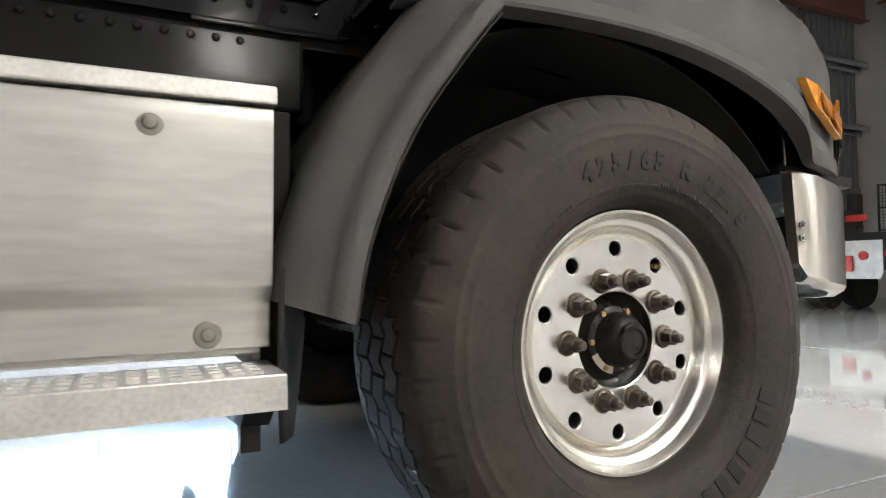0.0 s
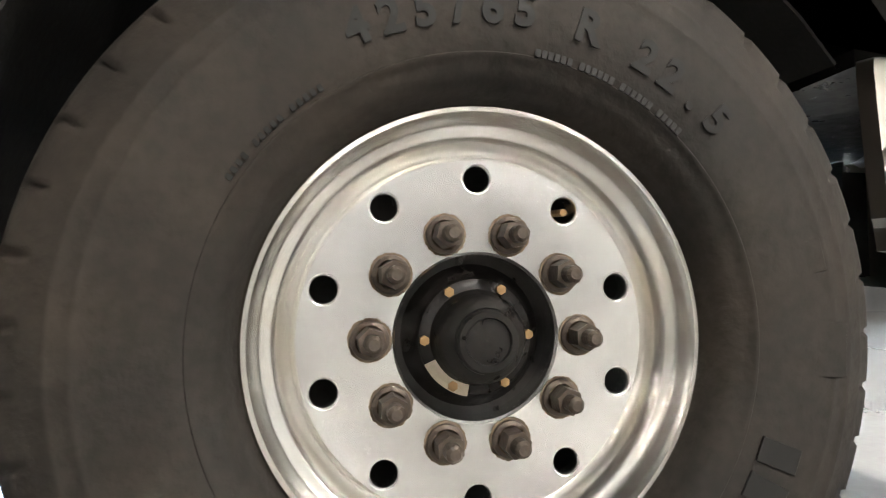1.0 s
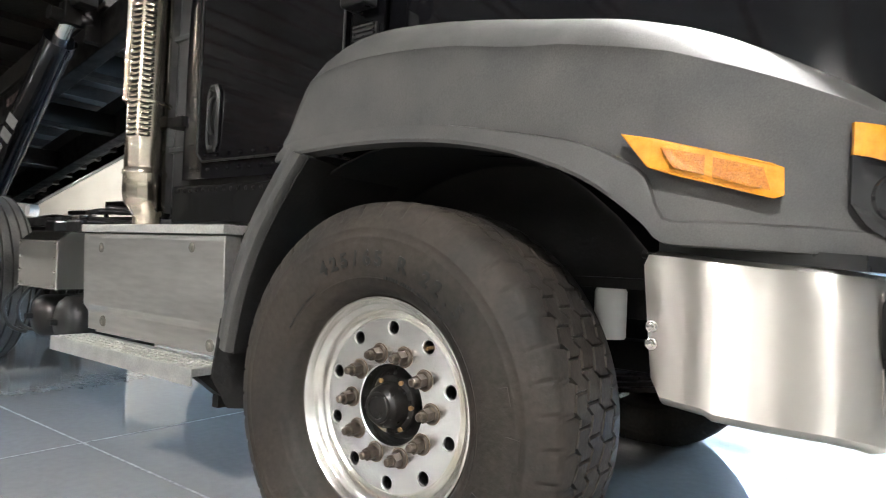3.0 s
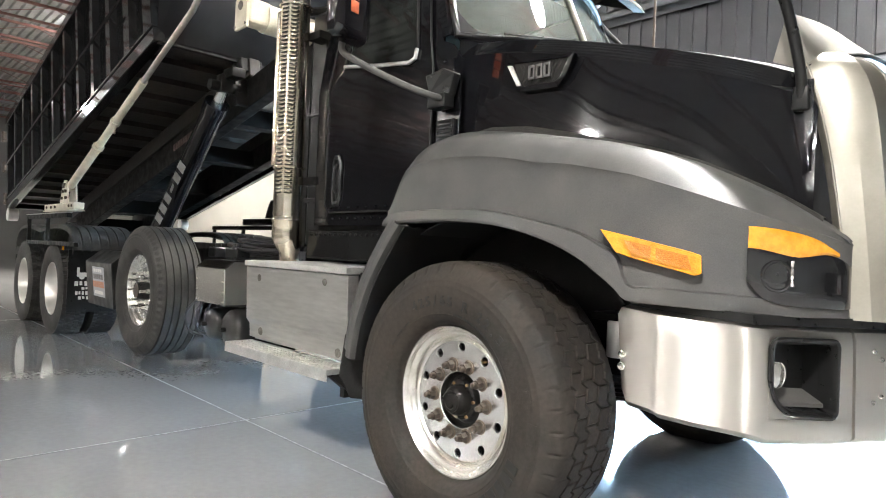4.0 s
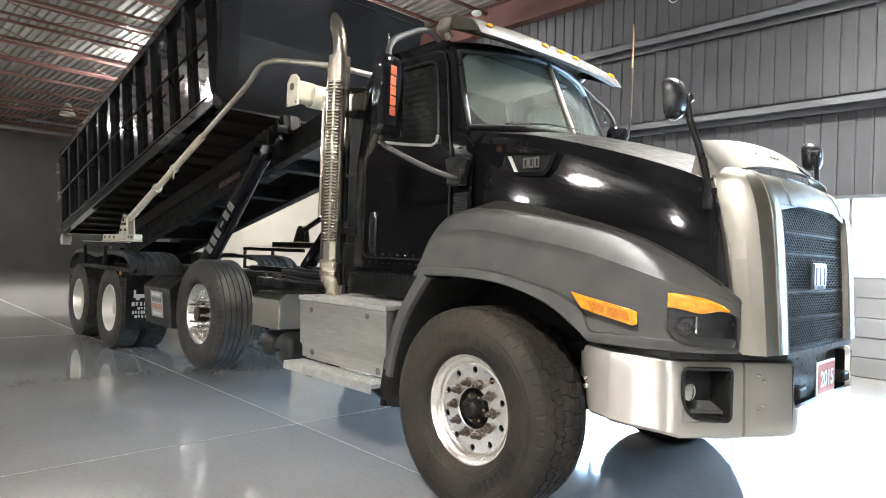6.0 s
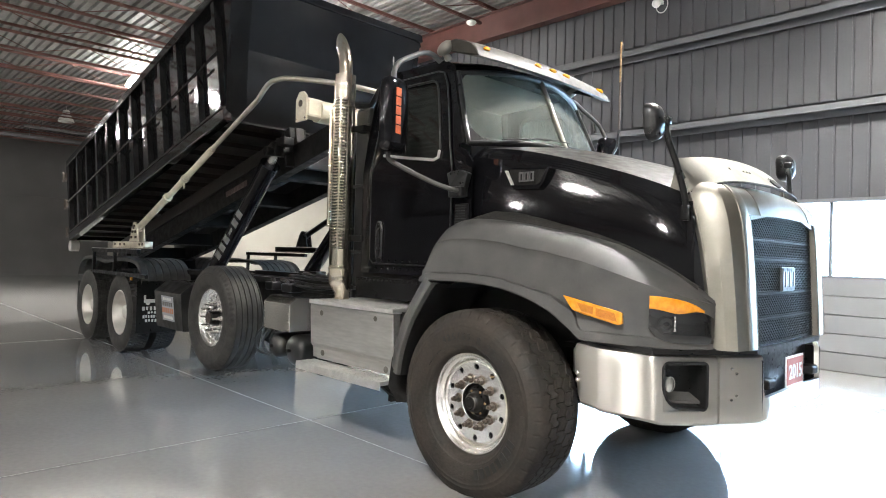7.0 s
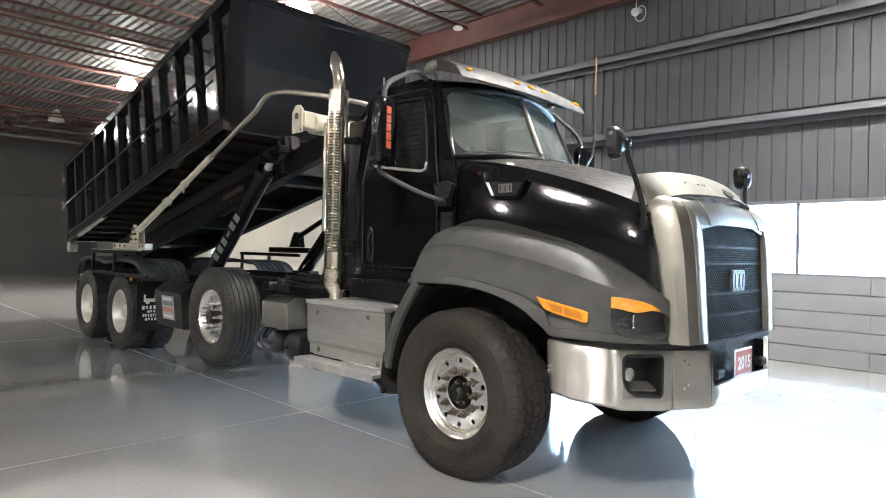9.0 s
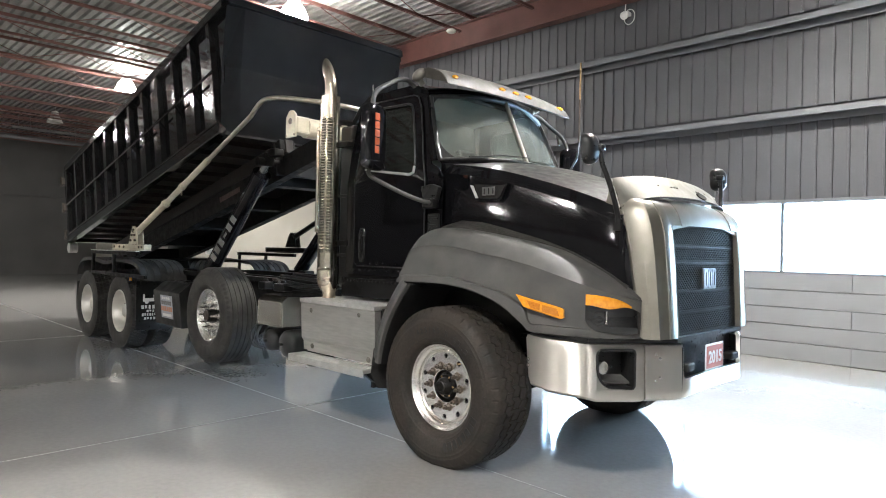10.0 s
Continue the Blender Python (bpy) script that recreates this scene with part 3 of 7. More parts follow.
def tyre_mesh(R, w0, w1, grooves, zig=0.007, notch=45, sections=720, depth=0.016):
    """A tyre between y = w0 (outer wall) and w1, with zigzag grooves and notched shoulders."""
    bm = B()
    mid, half = (w0 + w1) / 2, (w1 - w0) / 2
    wall = [(0.292, 0.62), (0.303, 0.69), (0.308, 0.77), (0.316, 0.84), (0.332, 0.910), (0.344, 0.929), (0.3452, 0.938), (0.350, 0.945), (0.3512, 0.940), (0.365, 0.965), (0.405, 0.995), (0.440, 1.0), (0.4545, 0.997), (0.4560, 0.9995), (0.461, 0.998), (0.463, 0.9935), (0.48, 0.985), (0.4815, 0.9865), (0.486, 0.982), (0.4875, 0.976), (0.507, 0.95)]
    wall = [(0.292 + (r - 0.292) * (R - 0.292) / 0.27, f) for r, f in wall]
    sh = [(R - 0.047, 0.925), (R - 0.030, 0.885), (R - 0.016, 0.835), (R - 0.006, 0.76)]
    rings = []
    for i in range(sections):
        t = 2 * math.pi * i / sections
        z = zig * (abs((i % 16) - 8) / 4 - 1)
        cut = (i % (sections // notch)) in (0, 1)
        saw = i % 16
        if zig:
            z = zig * (saw / 6 - 1 if saw <= 12 else 1 - (saw - 12) / 2)
        side = []
        for r, f in wall:
            side.append((r, f))
        for j, (r, f) in enumerate(sh):
            side.append((r - (0.007 if cut and j in (1, 2) else 0), f - (0.016 if cut and j in (1, 2) else 0)))
        crown = []
        for gi, g in enumerate(grooves):
            y = mid + g * half + z
            s0, s1 = (0.0078 if zig and (i + 6 * q) % 16 == 14 else 0.0 for q in (gi, gi + 1))
            g = 0.0070 if zig else 0.0055
            crown += [(R - s0, y - g), (R - depth, y - g + 0.003), (R - depth, y + g - 0.003), (R - s1, y + g)]
        prof = [(r, mid - f * half) for r, f in side] + crown + [(r, mid + f * half) for r, f in reversed(side)]
        rings.append([bm.verts.new((r * math.cos(t), y, r * math.sin(t))) for r, y in prof])
    n = len(rings[0])
    for i in range(sections):
        a, b = rings[i], rings[(i + 1) % sections]
        for j in range(n - 1):
            bm.faces.new((a[j], b[j], b[j + 1], a[j + 1]))
    return bm


def flat_foot(bm, floor=-0.5285):
    """Presses the tread flat where it stands on the floor, and lets the walls bulge there."""
    for v in bm.verts:
        k = max(0.0, 1 - abs(v.co.x) / 0.26) * max(0.0, min(1.0, (-0.36 - v.co.z) / 0.16))
        v.co.y = 0.132 + (v.co.y - 0.132) * (1 + 0.035 * k)
        v.co.z = max(v.co.z, floor)
    return bm


def steer_rim():
    bm = B()
    lathe(bm, [(0.298, 0.012), (0.302, 0.002), (0.3015, -0.008), (0.297, -0.014), (0.291, -0.014), (0.285, -0.007), (0.281, 0.006), (0.276, 0.012),
               (0.268, 0.014), (0.262, 0.018), (0.257, 0.034), (0.251, 0.044), (0.243, 0.047), (0.238, 0.042), (0.236, 0.034)], 120)
    return bm


def steer_disc():
    bm = B()
    disc_with_holes(bm, 0.186, 0.236, 0.034, 0.2115, 0.0178)
    lathe(bm, [(0.186, 0.034), (0.15, 0.0345), (0.114, 0.034), (0.1105, 0.037), (0.1100, 0.085)], 120)
    return bm


def hub_cap(cap_mat="hub"):
    bm = B()
    lathe(bm, [(0.112, 0.075), (0.098, 0.072), (0.088, 0.060), (0.080, 0.052), (0.078, 0.043), (0.074, 0.040), (0.064, 0.038), (0.060, 0.030), (0.057, 0.005),
               (0.050, -0.006), (0.044, -0.010), (0.042, -0.012), (0.041, -0.019), (0.038, -0.022), (0.030, -0.022), (0.0285, -0.018), (0.006, -0.018), (0.0, -0.019)], 48)
    return bm


def front_wheel(x, y, z, right=True, label=""):
    w = P("wheel", steer_disc(), "alu_wheel", label or "polished aluminium ten-hole wheel with rusty lug nuts", 40)
    part("rim", steer_rim(), "alu_rim", w, "polished rim with brownish stains", 40)
    t = part("tyre", flat_foot(tyre_mesh(0.557, -0.078, 0.342, (-0.50, -0.17, 0.17, 0.50), 0.013)), "rubber", w, "worn black wide-base tyre with raised lettering", 50)
    part("hub", hub_cap(), "hub", w, "greasy black hub cap", 35)
    nut = None
    for k in range(10):
        a = math.radians(72 + 36 * k)
        p = (0.1429 * math.cos(a), 0, 0.1429 * math.sin(a))
        if nut is None:
            nut = part("lug_nut", lug_nut_mesh(), "nut", w, "rusty steel lug nut")
            o = nut
        else:
            o = new("lug_nut", nut.data)
            o.parent = w
        o.matrix_basis = Matrix.Translation(p) @ Matrix.Rotation(random.uniform(-0.5, 0.5), 4, "Y")
    # dust stains round the nuts
    bm = B()
    for k in range(10):
        a = math.radians(72 + 36 * k)
        c = Vector((0.1429 * math.cos(a), 0.0332, 0.1429 * math.sin(a)))
        ring = [bm.verts.new(c + Vector((math.cos(q), 0, math.sin(q))) * (0.0286 + random.uniform(-0.0008, 0.0010))) for q in (2 * math.pi * j / 72 for j in range(72))]
        bm.faces.new(ring[::-1])
    part("rust_stain", bm, "rust", w, "brown rust dust round the nuts")
    bm = B()
    for k in range(6):
        a = math.radians(60 * k + 2)
        cyl(bm, (0.0715 * math.cos(a), 0.044, 0.0715 * math.sin(a)), (0.0715 * math.cos(a), 0.034, 0.0715 * math.sin(a)), 0.007, seg=6)
    part("hub_bolt", bm, "brass", w, "brass-coloured hub cap bolts")
    bm = B()
    arc = [math.radians(q) for q in range(206, 262, 6)]
    o1 = [(0.079 * math.cos(q), 0.0375, 0.079 * math.sin(q)) for q in arc]
    o2 = [(0.060 * math.cos(q), 0.0355, 0.060 * math.sin(q)) for q in reversed(arc)]
    prism(bm, o1 + o2, (0, 0.003, 0))
    part("hub_tag", bm, "cream", w, "curved cream tag on the hub")
    bm = B()
    lathe(bm, [(0.0, 0.10), (0.26, 0.10), (0.262, 0.30)], 48)
    part("brake_drum", bm, "dark", w)
    bm = B()
    a = math.radians(54)
    cyl(bm, (0.2115 * math.cos(a), 0.09, 0.2115 * math.sin(a)), (0.2075 * math.cos(a), 0.030, 0.2075 * math.sin(a)), 0.005, seg=10)
    part("valve", bm, "brass", w, "brass tyre valve in a hand hole")
    # size lettering on the outer wall
    bm = B()
    text = "425/65 R 22.5"
    for i, ch in enumerate(text):
        if ch == " ":
            continue
        q = math.radians(-25 + 5.9 * i)
        r = 0.398
        m = Matrix.Translation((r * math.sin(q), -0.0768, r * math.cos(q))) @ Matrix.Rotation(q, 4, "Y") @ Matrix.Rotation(radians(5), 4, "X")
        join(bm, letters(ch, 0.054, 0.0010, 0.0020), m)
    part("size_lettering", bm, "letter", w, "moulded size lettering 425/65 R 22.5")
    # plain blocks for the maker's name, plain panel beside it, plain bars for the small print
    bm = B()
    def block(q, r, wd, hh, d=0.0014):
        m = Matrix.Translation((r * math.sin(q), -0.0766, r * math.cos(q))) @ Matrix.Rotation(q, 4, "Y") @ Matrix.Rotation(radians(6), 4, "X")
        box(bm, -wd / 2, wd / 2, -d, d, -hh / 2, hh / 2, 0.0008, m=m, seg=1)
    for i in range(26):
        q = math.radians(8 + 1.35 * i)
        m = Matrix.Translation((0.355 * math.sin(q), -0.0678, 0.355 * math.cos(q))) @ Matrix.Rotation(q, 4, "Y")
        if i % 7 != 6:
            box(bm, -0.0032, 0.0032, -0.001, 0.002, -0.006, 0.006, m=m)
    for i in range(16):
        q = math.radians(-58 + 1.5 * i)
        m = Matrix.Translation((0.36 * math.sin(q), -0.0695, 0.36 * math.cos(q))) @ Matrix.Rotation(q, 4, "Y")
        if i % 6 != 4:
            box(bm, -0.0028, 0.0028, -0.001, 0.002, -0.005, 0.005, m=m)
    for q, r in ((76, 0.424), (92, 0.425)):
        plain = B()
        m = Matrix.Translation((r * math.sin(math.radians(q)), -0.0766, r * math.cos(math.radians(q)))) @ Matrix.Rotation(math.radians(q), 4, "Y") @ Matrix.Rotation(radians(6), 4, "X")
        k = 0.6 if q < 80 else 1.0
        box(plain, -0.036 * k, 0.036 * k, -0.0009, 0.0009, -0.044 * k, 0.044 * k, 0.0008, m=m, seg=1)
        part("moulded_panel", plain, "rubber", w, "faint moulded panel")
    part("moulded_mark", bm, "letter", w, "moulded marks and bars on the tyre wall")
    bm = B()
    for i in range(8):
        block(math.radians(112 + 7.2 * i), 0.395, 0.033, 0.056)
    part("maker_mark", bm, "letter", w, "plain moulded blocks in place of a maker's name")
    w.matrix_basis = Matrix.Translation((x, y, z)) if right else Matrix.Translation((x, y, z)) @ Matrix.Rotation(math.pi, 4, "Z")
    return w


wheel_fr = front_wheel(0.0, 0.0, 0.53)
wheel_fl = copy_thing(wheel_fr, Matrix.Translation((0, 2 * YC, 0.53)) @ Matrix.Rotation(math.pi, 4, "Z"))
wheel_fl.parent = truck


def lift_wheel(x, y, z):
    w = P("wheel", steer_disc(), "alu_wheel", "polished aluminium wheel of the raised lift axle", 40)
    part("rim", steer_rim(), "alu_rim", w, "", 40)
    part("tyre", tyre_mesh(0.535, -0.055, 0.335, (-0.66, -0.36, -0.08, 0.2, 0.48, 0.72), zig=0.0, notch=60, sections=240), "tread", w, "ribbed wide tyre lifted off the floor", 50)
    bm = B()
    lathe(bm, [(0.112, 0.075), (0.086, 0.05), (0.082, 0.01), (0.074, -0.03), (0.062, -0.036), (0.058, -0.03)], 40)
    part("hub", bm, "hub", w, "dark hub of the lift axle")
    bm = B()
    lathe(bm, [(0.058, -0.03), (0.05, -0.038), (0.0, -0.040)], 32)
    part("hub_cap", bm, "nut", w, "rusty hub cap")
    nut = None
    for k in range(10):
        a = math.radians(72 + 36 * k)
        p = Matrix.Translation((0.1429 * math.cos(a), 0, 0.1429 * math.sin(a)))
        if nut is None:
            nut = o = part("lug_nut", lug_nut_mesh(0.035), "chrome", w, "long chrome lug nut")
        else:
            o = new("lug_nut", nut.data)
            o.parent = w
        o.matrix_basis = p
    bm = B()
    lathe(bm, [(0.0, 0.10), (0.26, 0.10), (0.262, 0.30)], 48)
    part("brake_drum", bm, "dark", w)
    w.matrix_basis = Matrix.Translation((x, y, z))
    return w


LIFT = (-3.74, 0.07, 0.70)
wheel_lr = lift_wheel(*LIFT)
wheel_ll = copy_thing(wheel_lr, Matrix.Translation((LIFT[0], 2 * YC - LIFT[1], LIFT[2])) @ Matrix.Rotation(math.pi, 4, "Z"))
wheel_ll.parent = truck
bm = B()
cyl(bm, (LIFT[0], 0.35, 0.70), (LIFT[0], 2 * YC - 0.35, 0.70), 0.07)
P("lift_axle", bm, "dark", smooth=40)


def block_tread(R, w0, w1, n=64):
    """A drive tyre: smooth walls and rows of tread blocks."""
    bm = B()
    mid, half = (w0 + w1) / 2, (w1 - w0) / 2
    prof = [(0.292, 0.78), (0.33, 0.93), (0.39, 1.0), (0.45, 0.99), (R - 0.05, 0.93), (R - 0.02, 0.86), (R - 0.014, 0.82)]
    lathe(bm, [(r, mid - f * half) for r, f in prof] + [(r, mid + f * half) for r, f in reversed(prof)], 96)
    tyre = bm
    bm = B()
    rows = 5
    for j in range(rows):
        yc = mid + (j - (rows - 1) / 2) / rows * 2 * 0.86 * half
        for i in range(n):
            t = 2 * math.pi * (i + 0.5 * (j % 2)) / n
            m = Matrix.Rotation(-t, 4, "Y") @ Matrix.Translation((R - 0.009, yc, 0))
            box(bm, -0.008, 0.009, -0.155 * half, 0.155 * half, -0.38 * 2 * math.pi * R / n, 0.38 * 2 * math.pi * R / n, m=m)
    return tyre, bm


def drive_wheel(x, y, z):
    bm = B()
    lathe(bm, [(0.298, 0.012), (0.302, 0.0), (0.300, -0.012), (0.293, -0.015), (0.286, -0.008), (0.283, 0.010), (0.279, 0.018), (0.270, 0.03), (0.262, 0.09), (0.258, 0.13),
               (0.245, 0.148), (0.22, 0.15), (0.115, 0.15), (0.11, 0.155), (0.11, 0.14), (0.105, 0.11), (0.09, 0.055), (0.06, 0.045), (0.0, 0.045)], 72)
    w = P("wheel", bm, "dish", "deep-dished polished aluminium rear dual wheel", 35)
    a, b = block_tread(0.525, -0.035, 0.255)
    t = part("tyre", a, "tread", w, "block-treaded rear tyre", 40)
    s = tagged(part("tread", b, "tread", w, "rows of worn tread blocks"), kind="stuff")
    inner = new("inner_tyre", t.data)
    inner.parent = w
    inner.location = (0, 0.335, 0)
    inner = tagged(new("tread", s.data), kind="stuff")
    inner.parent = w
    inner.location = (0, 0.335, 0)
    nut = None
    for k in range(10):
        a = math.radians(72 + 36 * k)
        p = Matrix.Translation((0.1429 * math.cos(a), 0.115, 0.1429 * math.sin(a)))
        if nut is None:
            nut = o = part("lug_nut", lug_nut_mesh(), "satin", w)
        else:
            o = new("lug_nut", nut.data)
            o.parent = w
        o.matrix_basis = p
    w.matrix_basis = Matrix.Translation((x, y, z))
    return w


DRIVE_X = (-6.55, -8.01)
wheel_r1 = drive_wheel(DRIVE_X[0], 0.06, 0.522)
for x, right in ((DRIVE_X[1], True), (DRIVE_X[0], False), (DRIVE_X[1], False)):
    m = Matrix.Translation((x, flip(0.06, right), 0.522))
    o = copy_thing(wheel_r1, m if right else m @ Matrix.Rotation(math.pi, 4, "Z"))
    o.parent = truck
bm = B()
for x in DRIVE_X:
    cyl(bm, (x, 0.4, 0.53), (x, 2 * YC - 0.4, 0.53), 0.09)
    bmesh.ops.create_uvsphere(bm, u_segments=16, v_segments=10, radius=0.22, matrix=Matrix.Translation((x, YC, 0.56)))
P("drive_axle", bm, "dark", smooth=40)

# -- chassis --
for s in (-1, 1):
    bm = B()
    box(bm, -9.0, 1.02, YC + s * 0.43 - 0.045, YC + s * 0.43 + 0.045, 0.80, 1.06, 0.006)
    P("frame_rail", bm, "dark", "black steel chassis rail")
bm = B()
for x in (-8.9, -7.3, -5.6, -4.6, -2.6, -1.2, 0.9):
    box(bm, x - 0.06, x + 0.06, YC - 0.4, YC + 0.4, 0.84, 1.02, 0.005)
P("crossmember", bm, "dark")
bm = B()
box(bm, -0.16, 0.16, 0.34, 2 * YC - 0.34, 0.42, 0.56, 0.03)
for s in (-1, 1):
    cyl(bm, (0.0, YC + s * 0.85, 0.45), (0.0, YC + s * 0.85, 0.75), 0.06)
    box(bm, -0.75, 0.80, YC + s * 0.45 - 0.045, YC + s * 0.45 + 0.045, 0.60, 0.70, 0.01)
P("front_axle", bm, "dark", smooth=40)
bm = B()
box(bm, -0.5, 0.9, YC - 0.36, YC + 0.36, 0.55, 1.25, 0.08)
cyl(bm, (-1.6, YC, 0.85), (-0.4, YC, 0.85), 0.2, 0.28)
cyl(bm, (-6.4, YC, 0.62), (-1.6, YC, 0.85), 0.055)
P("engine_block", bm, "dark", smooth=40)
# leaf springs, hangers and dampers of the front axle
for right in (True, False):
    y = flip(0.54, right)
    spring = empty("leaf_spring", "", "")
    spring.parent = truck
    for k in range(6):
        half_l = 0.80 - 0.11 * k
        bm = B()
        top = [(x, 0.585 - 0.017 * k + 0.10 * (x / 0.8) ** 2) for x in np.linspace(-half_l, half_l, 17)]
        loft(bm, [[(x, y - 0.04, z) for x, z in top], [(x, y + 0.04, z) for x, z in top]])
        thicken(bm, 0.012)
        part("leaf", bm, "hub", spring, "greasy steel spring leaf", 40)
    for x in (-0.82, 0.82):
        bm = B()
        prism(bm, [(x - 0.07, y - 0.05, 0.64), (x + 0.07, y - 0.05, 0.64), (x + 0.10, y - 0.05, 0.98), (x - 0.10, y - 0.05, 0.98)], (0, 0.014, 0), 0.003)
        cyl(bm, (x, y - 0.075, 0.685), (x, y + 0.05, 0.685), 0.032, seg=18)
        for dx, dz in ((-0.05, 0.80), (0.05, 0.80), (-0.06, 0.92), (0.06, 0.92)):
            cyl(bm, (x + dx, y - 0.062, dz), (x + dx, y - 0.045, dz), 0.015, seg=6)
        part("spring_hanger", bm, "dark", spring, "black bolted spring hanger")
    for x in (-0.10, 0.10):
        bm = B()
        tube(bm, [(x, y - 0.055, 0.40), (x, y - 0.055, 0.62), (x, y - 0.02, 0.64), (x, y + 0.02, 0.64), (x, y + 0.055, 0.62), (x, y + 0.055, 0.40)], 0.011, 8)
        part("u_bolt", bm, "nut", spring, "rusty spring bolt", 50)
    bm = B()
    cyl(bm, (-0.18, y + 0.11, 0.52), (-0.30, y + 0.11, 0.80), 0.035, seg=18)
    cyl(bm, (-0.28, y + 0.11, 0.74), (-0.36, y + 0.11, 0.96), 0.045, seg=18)
    P("damper", bm, "dark", "black front damper", 40)
# arch liner with struts and a filter seen in front of the tyre
for right in (True, False):
    bm = B()
    rows = []
    for y in (0.12, 0.2, 0.45, 0.62):
        rows.append([(0.80 * math.cos(a), flip(y, right), 0.58 + 0.70 * math.sin(a)) for a in (math.radians(q) for q in range(34, 163, 8))])
    loft(bm, rows)
    thicken(bm, 0.006)
    P("arch_liner", bm, "liner", "black plastic wheel arch liner", 50)
    bm = B()
    box(bm, -0.78, 0.78, flip(0.62, right) - 0.01, flip(0.62, right) + 0.01, 0.78, 1.3, 0.004)
    P("splash_panel", bm, "liner")
bm = B()
lathe(bm, [(0.0, -0.075), (0.042, -0.075), (0.046, -0.07), (0.046, 0.06), (0.040, 0.07), (0.0, 0.07)], 24, m=Matrix.Translation((0.445, 0.47, 0.805)) @ Matrix.Rotation(radians(90), 4, "X"))
P("oil_filter", bm, "white", "white spin-on filter behind the bumper", 40)
for k, pts in enumerate(([(0.5, 0.58, 0.98), (0.62, 0.55, 0.95), (0.74, 0.55, 0.86), (0.85, 0.62, 0.78)], [(0.55, 0.6, 0.92), (0.68, 0.56, 0.85), (0.72, 0.58, 0.75), (0.9, 0.7, 0.72)],
                         [(-0.62, 0.5, 0.95), (-0.55, 0.48, 0.7), (-0.35, 0.5, 0.6)])):
    bm = B()
    tube(bm, smooth_path(pts), 0.014)
    P("hose", bm, "hose", smooth=60)
bm = B()
box(bm, 0.55, 0.9, 0.66, 0.84, 0.62, 0.70, 0.015)
box(bm, 0.74, 0.82, 0.52, 0.62, 0.66, 0.95, 0.01)
box(bm, 0.34, 0.60, 0.43, 0.60, 0.875, 0.905, 0.004)
P("bumper_bracket", bm, "dark")

# -- bumper --
half = [(0.672, 0.060, 0.972), (0.72, 0.050, 0.970), (0.805, 0.048, 0.962), (0.825, 0.052, 0.960), (0.92, 0.080, 0.953), (1.02, 0.125, 0.948), (1.072, 0.160, 0.944),
        (1.098, 0.193, 0.940), (1.155, 0.315, 0.935), (1.213, 0.440, 0.931), (1.2405, 0.5005, 0.929), (1.2425, 0.5045, 0.929), (1.2445, 0.5085, 0.929), (1.2465, 0.5125, 0.929), (1.290, 0.590, 0.928), (1.335, 0.660, 0.927), (1.362, 0.706, 0.926),
        (1.376, 0.755, 0.926), (1.384, 0.80, 0.926), (1.390, 0.86, 0.926), (1.394, 1.0, 0.926), (1.396, YC, 0.926)]
plan = half + [(x, 2 * YC - y, z) for x, y, z in reversed(half[:-1])]
nb = len(plan)


def bumper_side(i):
    return i if i < len(half) else nb - 1 - i


bm = B()
zrows = [0.0, 0.03, 0.055, 0.215, 0.25, 0.36, 0.72, 0.80, 0.90, 0.97, 1.0]
rows = []
for fz in zrows:
    row = []
    for i, (x, y, zt) in enumerate(plan):
        j = bumper_side(i)
        zb = 0.658 - 0.085 * min(1.0, j / 9) + 0.02 * max(0.0, min(1.0, (j - 17) / 4))
        inset = 0.022 if fz in (0.0, 1.0) else (0.006 if fz in (0.03, 0.97) else 0.0)
        if j == 0:
            zb += 0.03 * (1 - fz)
            x += 0.028 * (1 - fz) + (0.022 if fz in (0.0, 1.0) else 0.008 if fz in (0.03, 0.97) else 0.0)
        px, py = plan[min(i + 1, nb - 1)][0] - plan[max(i - 1, 0)][0], plan[min(i + 1, nb - 1)][1] - plan[max(i - 1, 0)][1]
        L = math.hypot(px, py)
        nx, ny = py / L, -px / L
        lean = 0.018 * (0.5 - fz)
        seam = 0.016 if j in (11, 12) else 0.0
        row.append(bm.verts.new((x - nx * (inset + seam) + nx * lean * 0.4, y - ny * (inset + seam), zb + (zt - zb) * fz)))
    rows.append(row)


def open_cell(r, i):
    j = min(bumper_side(i), bumper_side(i + 1))
    k = max(bumper_side(i), bumper_side(i + 1))
    if 7 <= j and k <= 9 and 3 <= r <= 7:
        return "fog"
    if j >= 17 and 5 <= r <= 9:
        return "mid"
    return ""


for r in range(len(rows) - 1):
    for i in range(nb - 1):
        kind = open_cell(r, i)
        q = (rows[r][i], rows[r][i + 1], rows[r + 1][i + 1], rows[r + 1][i])
        if not kind:
            bm.faces.new(q)
bmesh.ops.recalc_face_normals(bm, faces=bm.faces[:])
rim_edges = [e for e in bm.edges if e.is_boundary]
r = bmesh.ops.extrude_edge_only(bm, edges=rim_edges)
for v in [g for g in r["geom"] if isinstance(g, bmesh.types.BMVert)]:
    dx, dy = 0.35 - v.co.x, YC - v.co.y
    L = math.hypot(dx, dy)
    v.co.x += dx / L * 0.028
    v.co.y += dy / L * 0.028
bumper = P("bumper", bm, "brushed", "brushed stainless steel wrap-round bumper", 35)
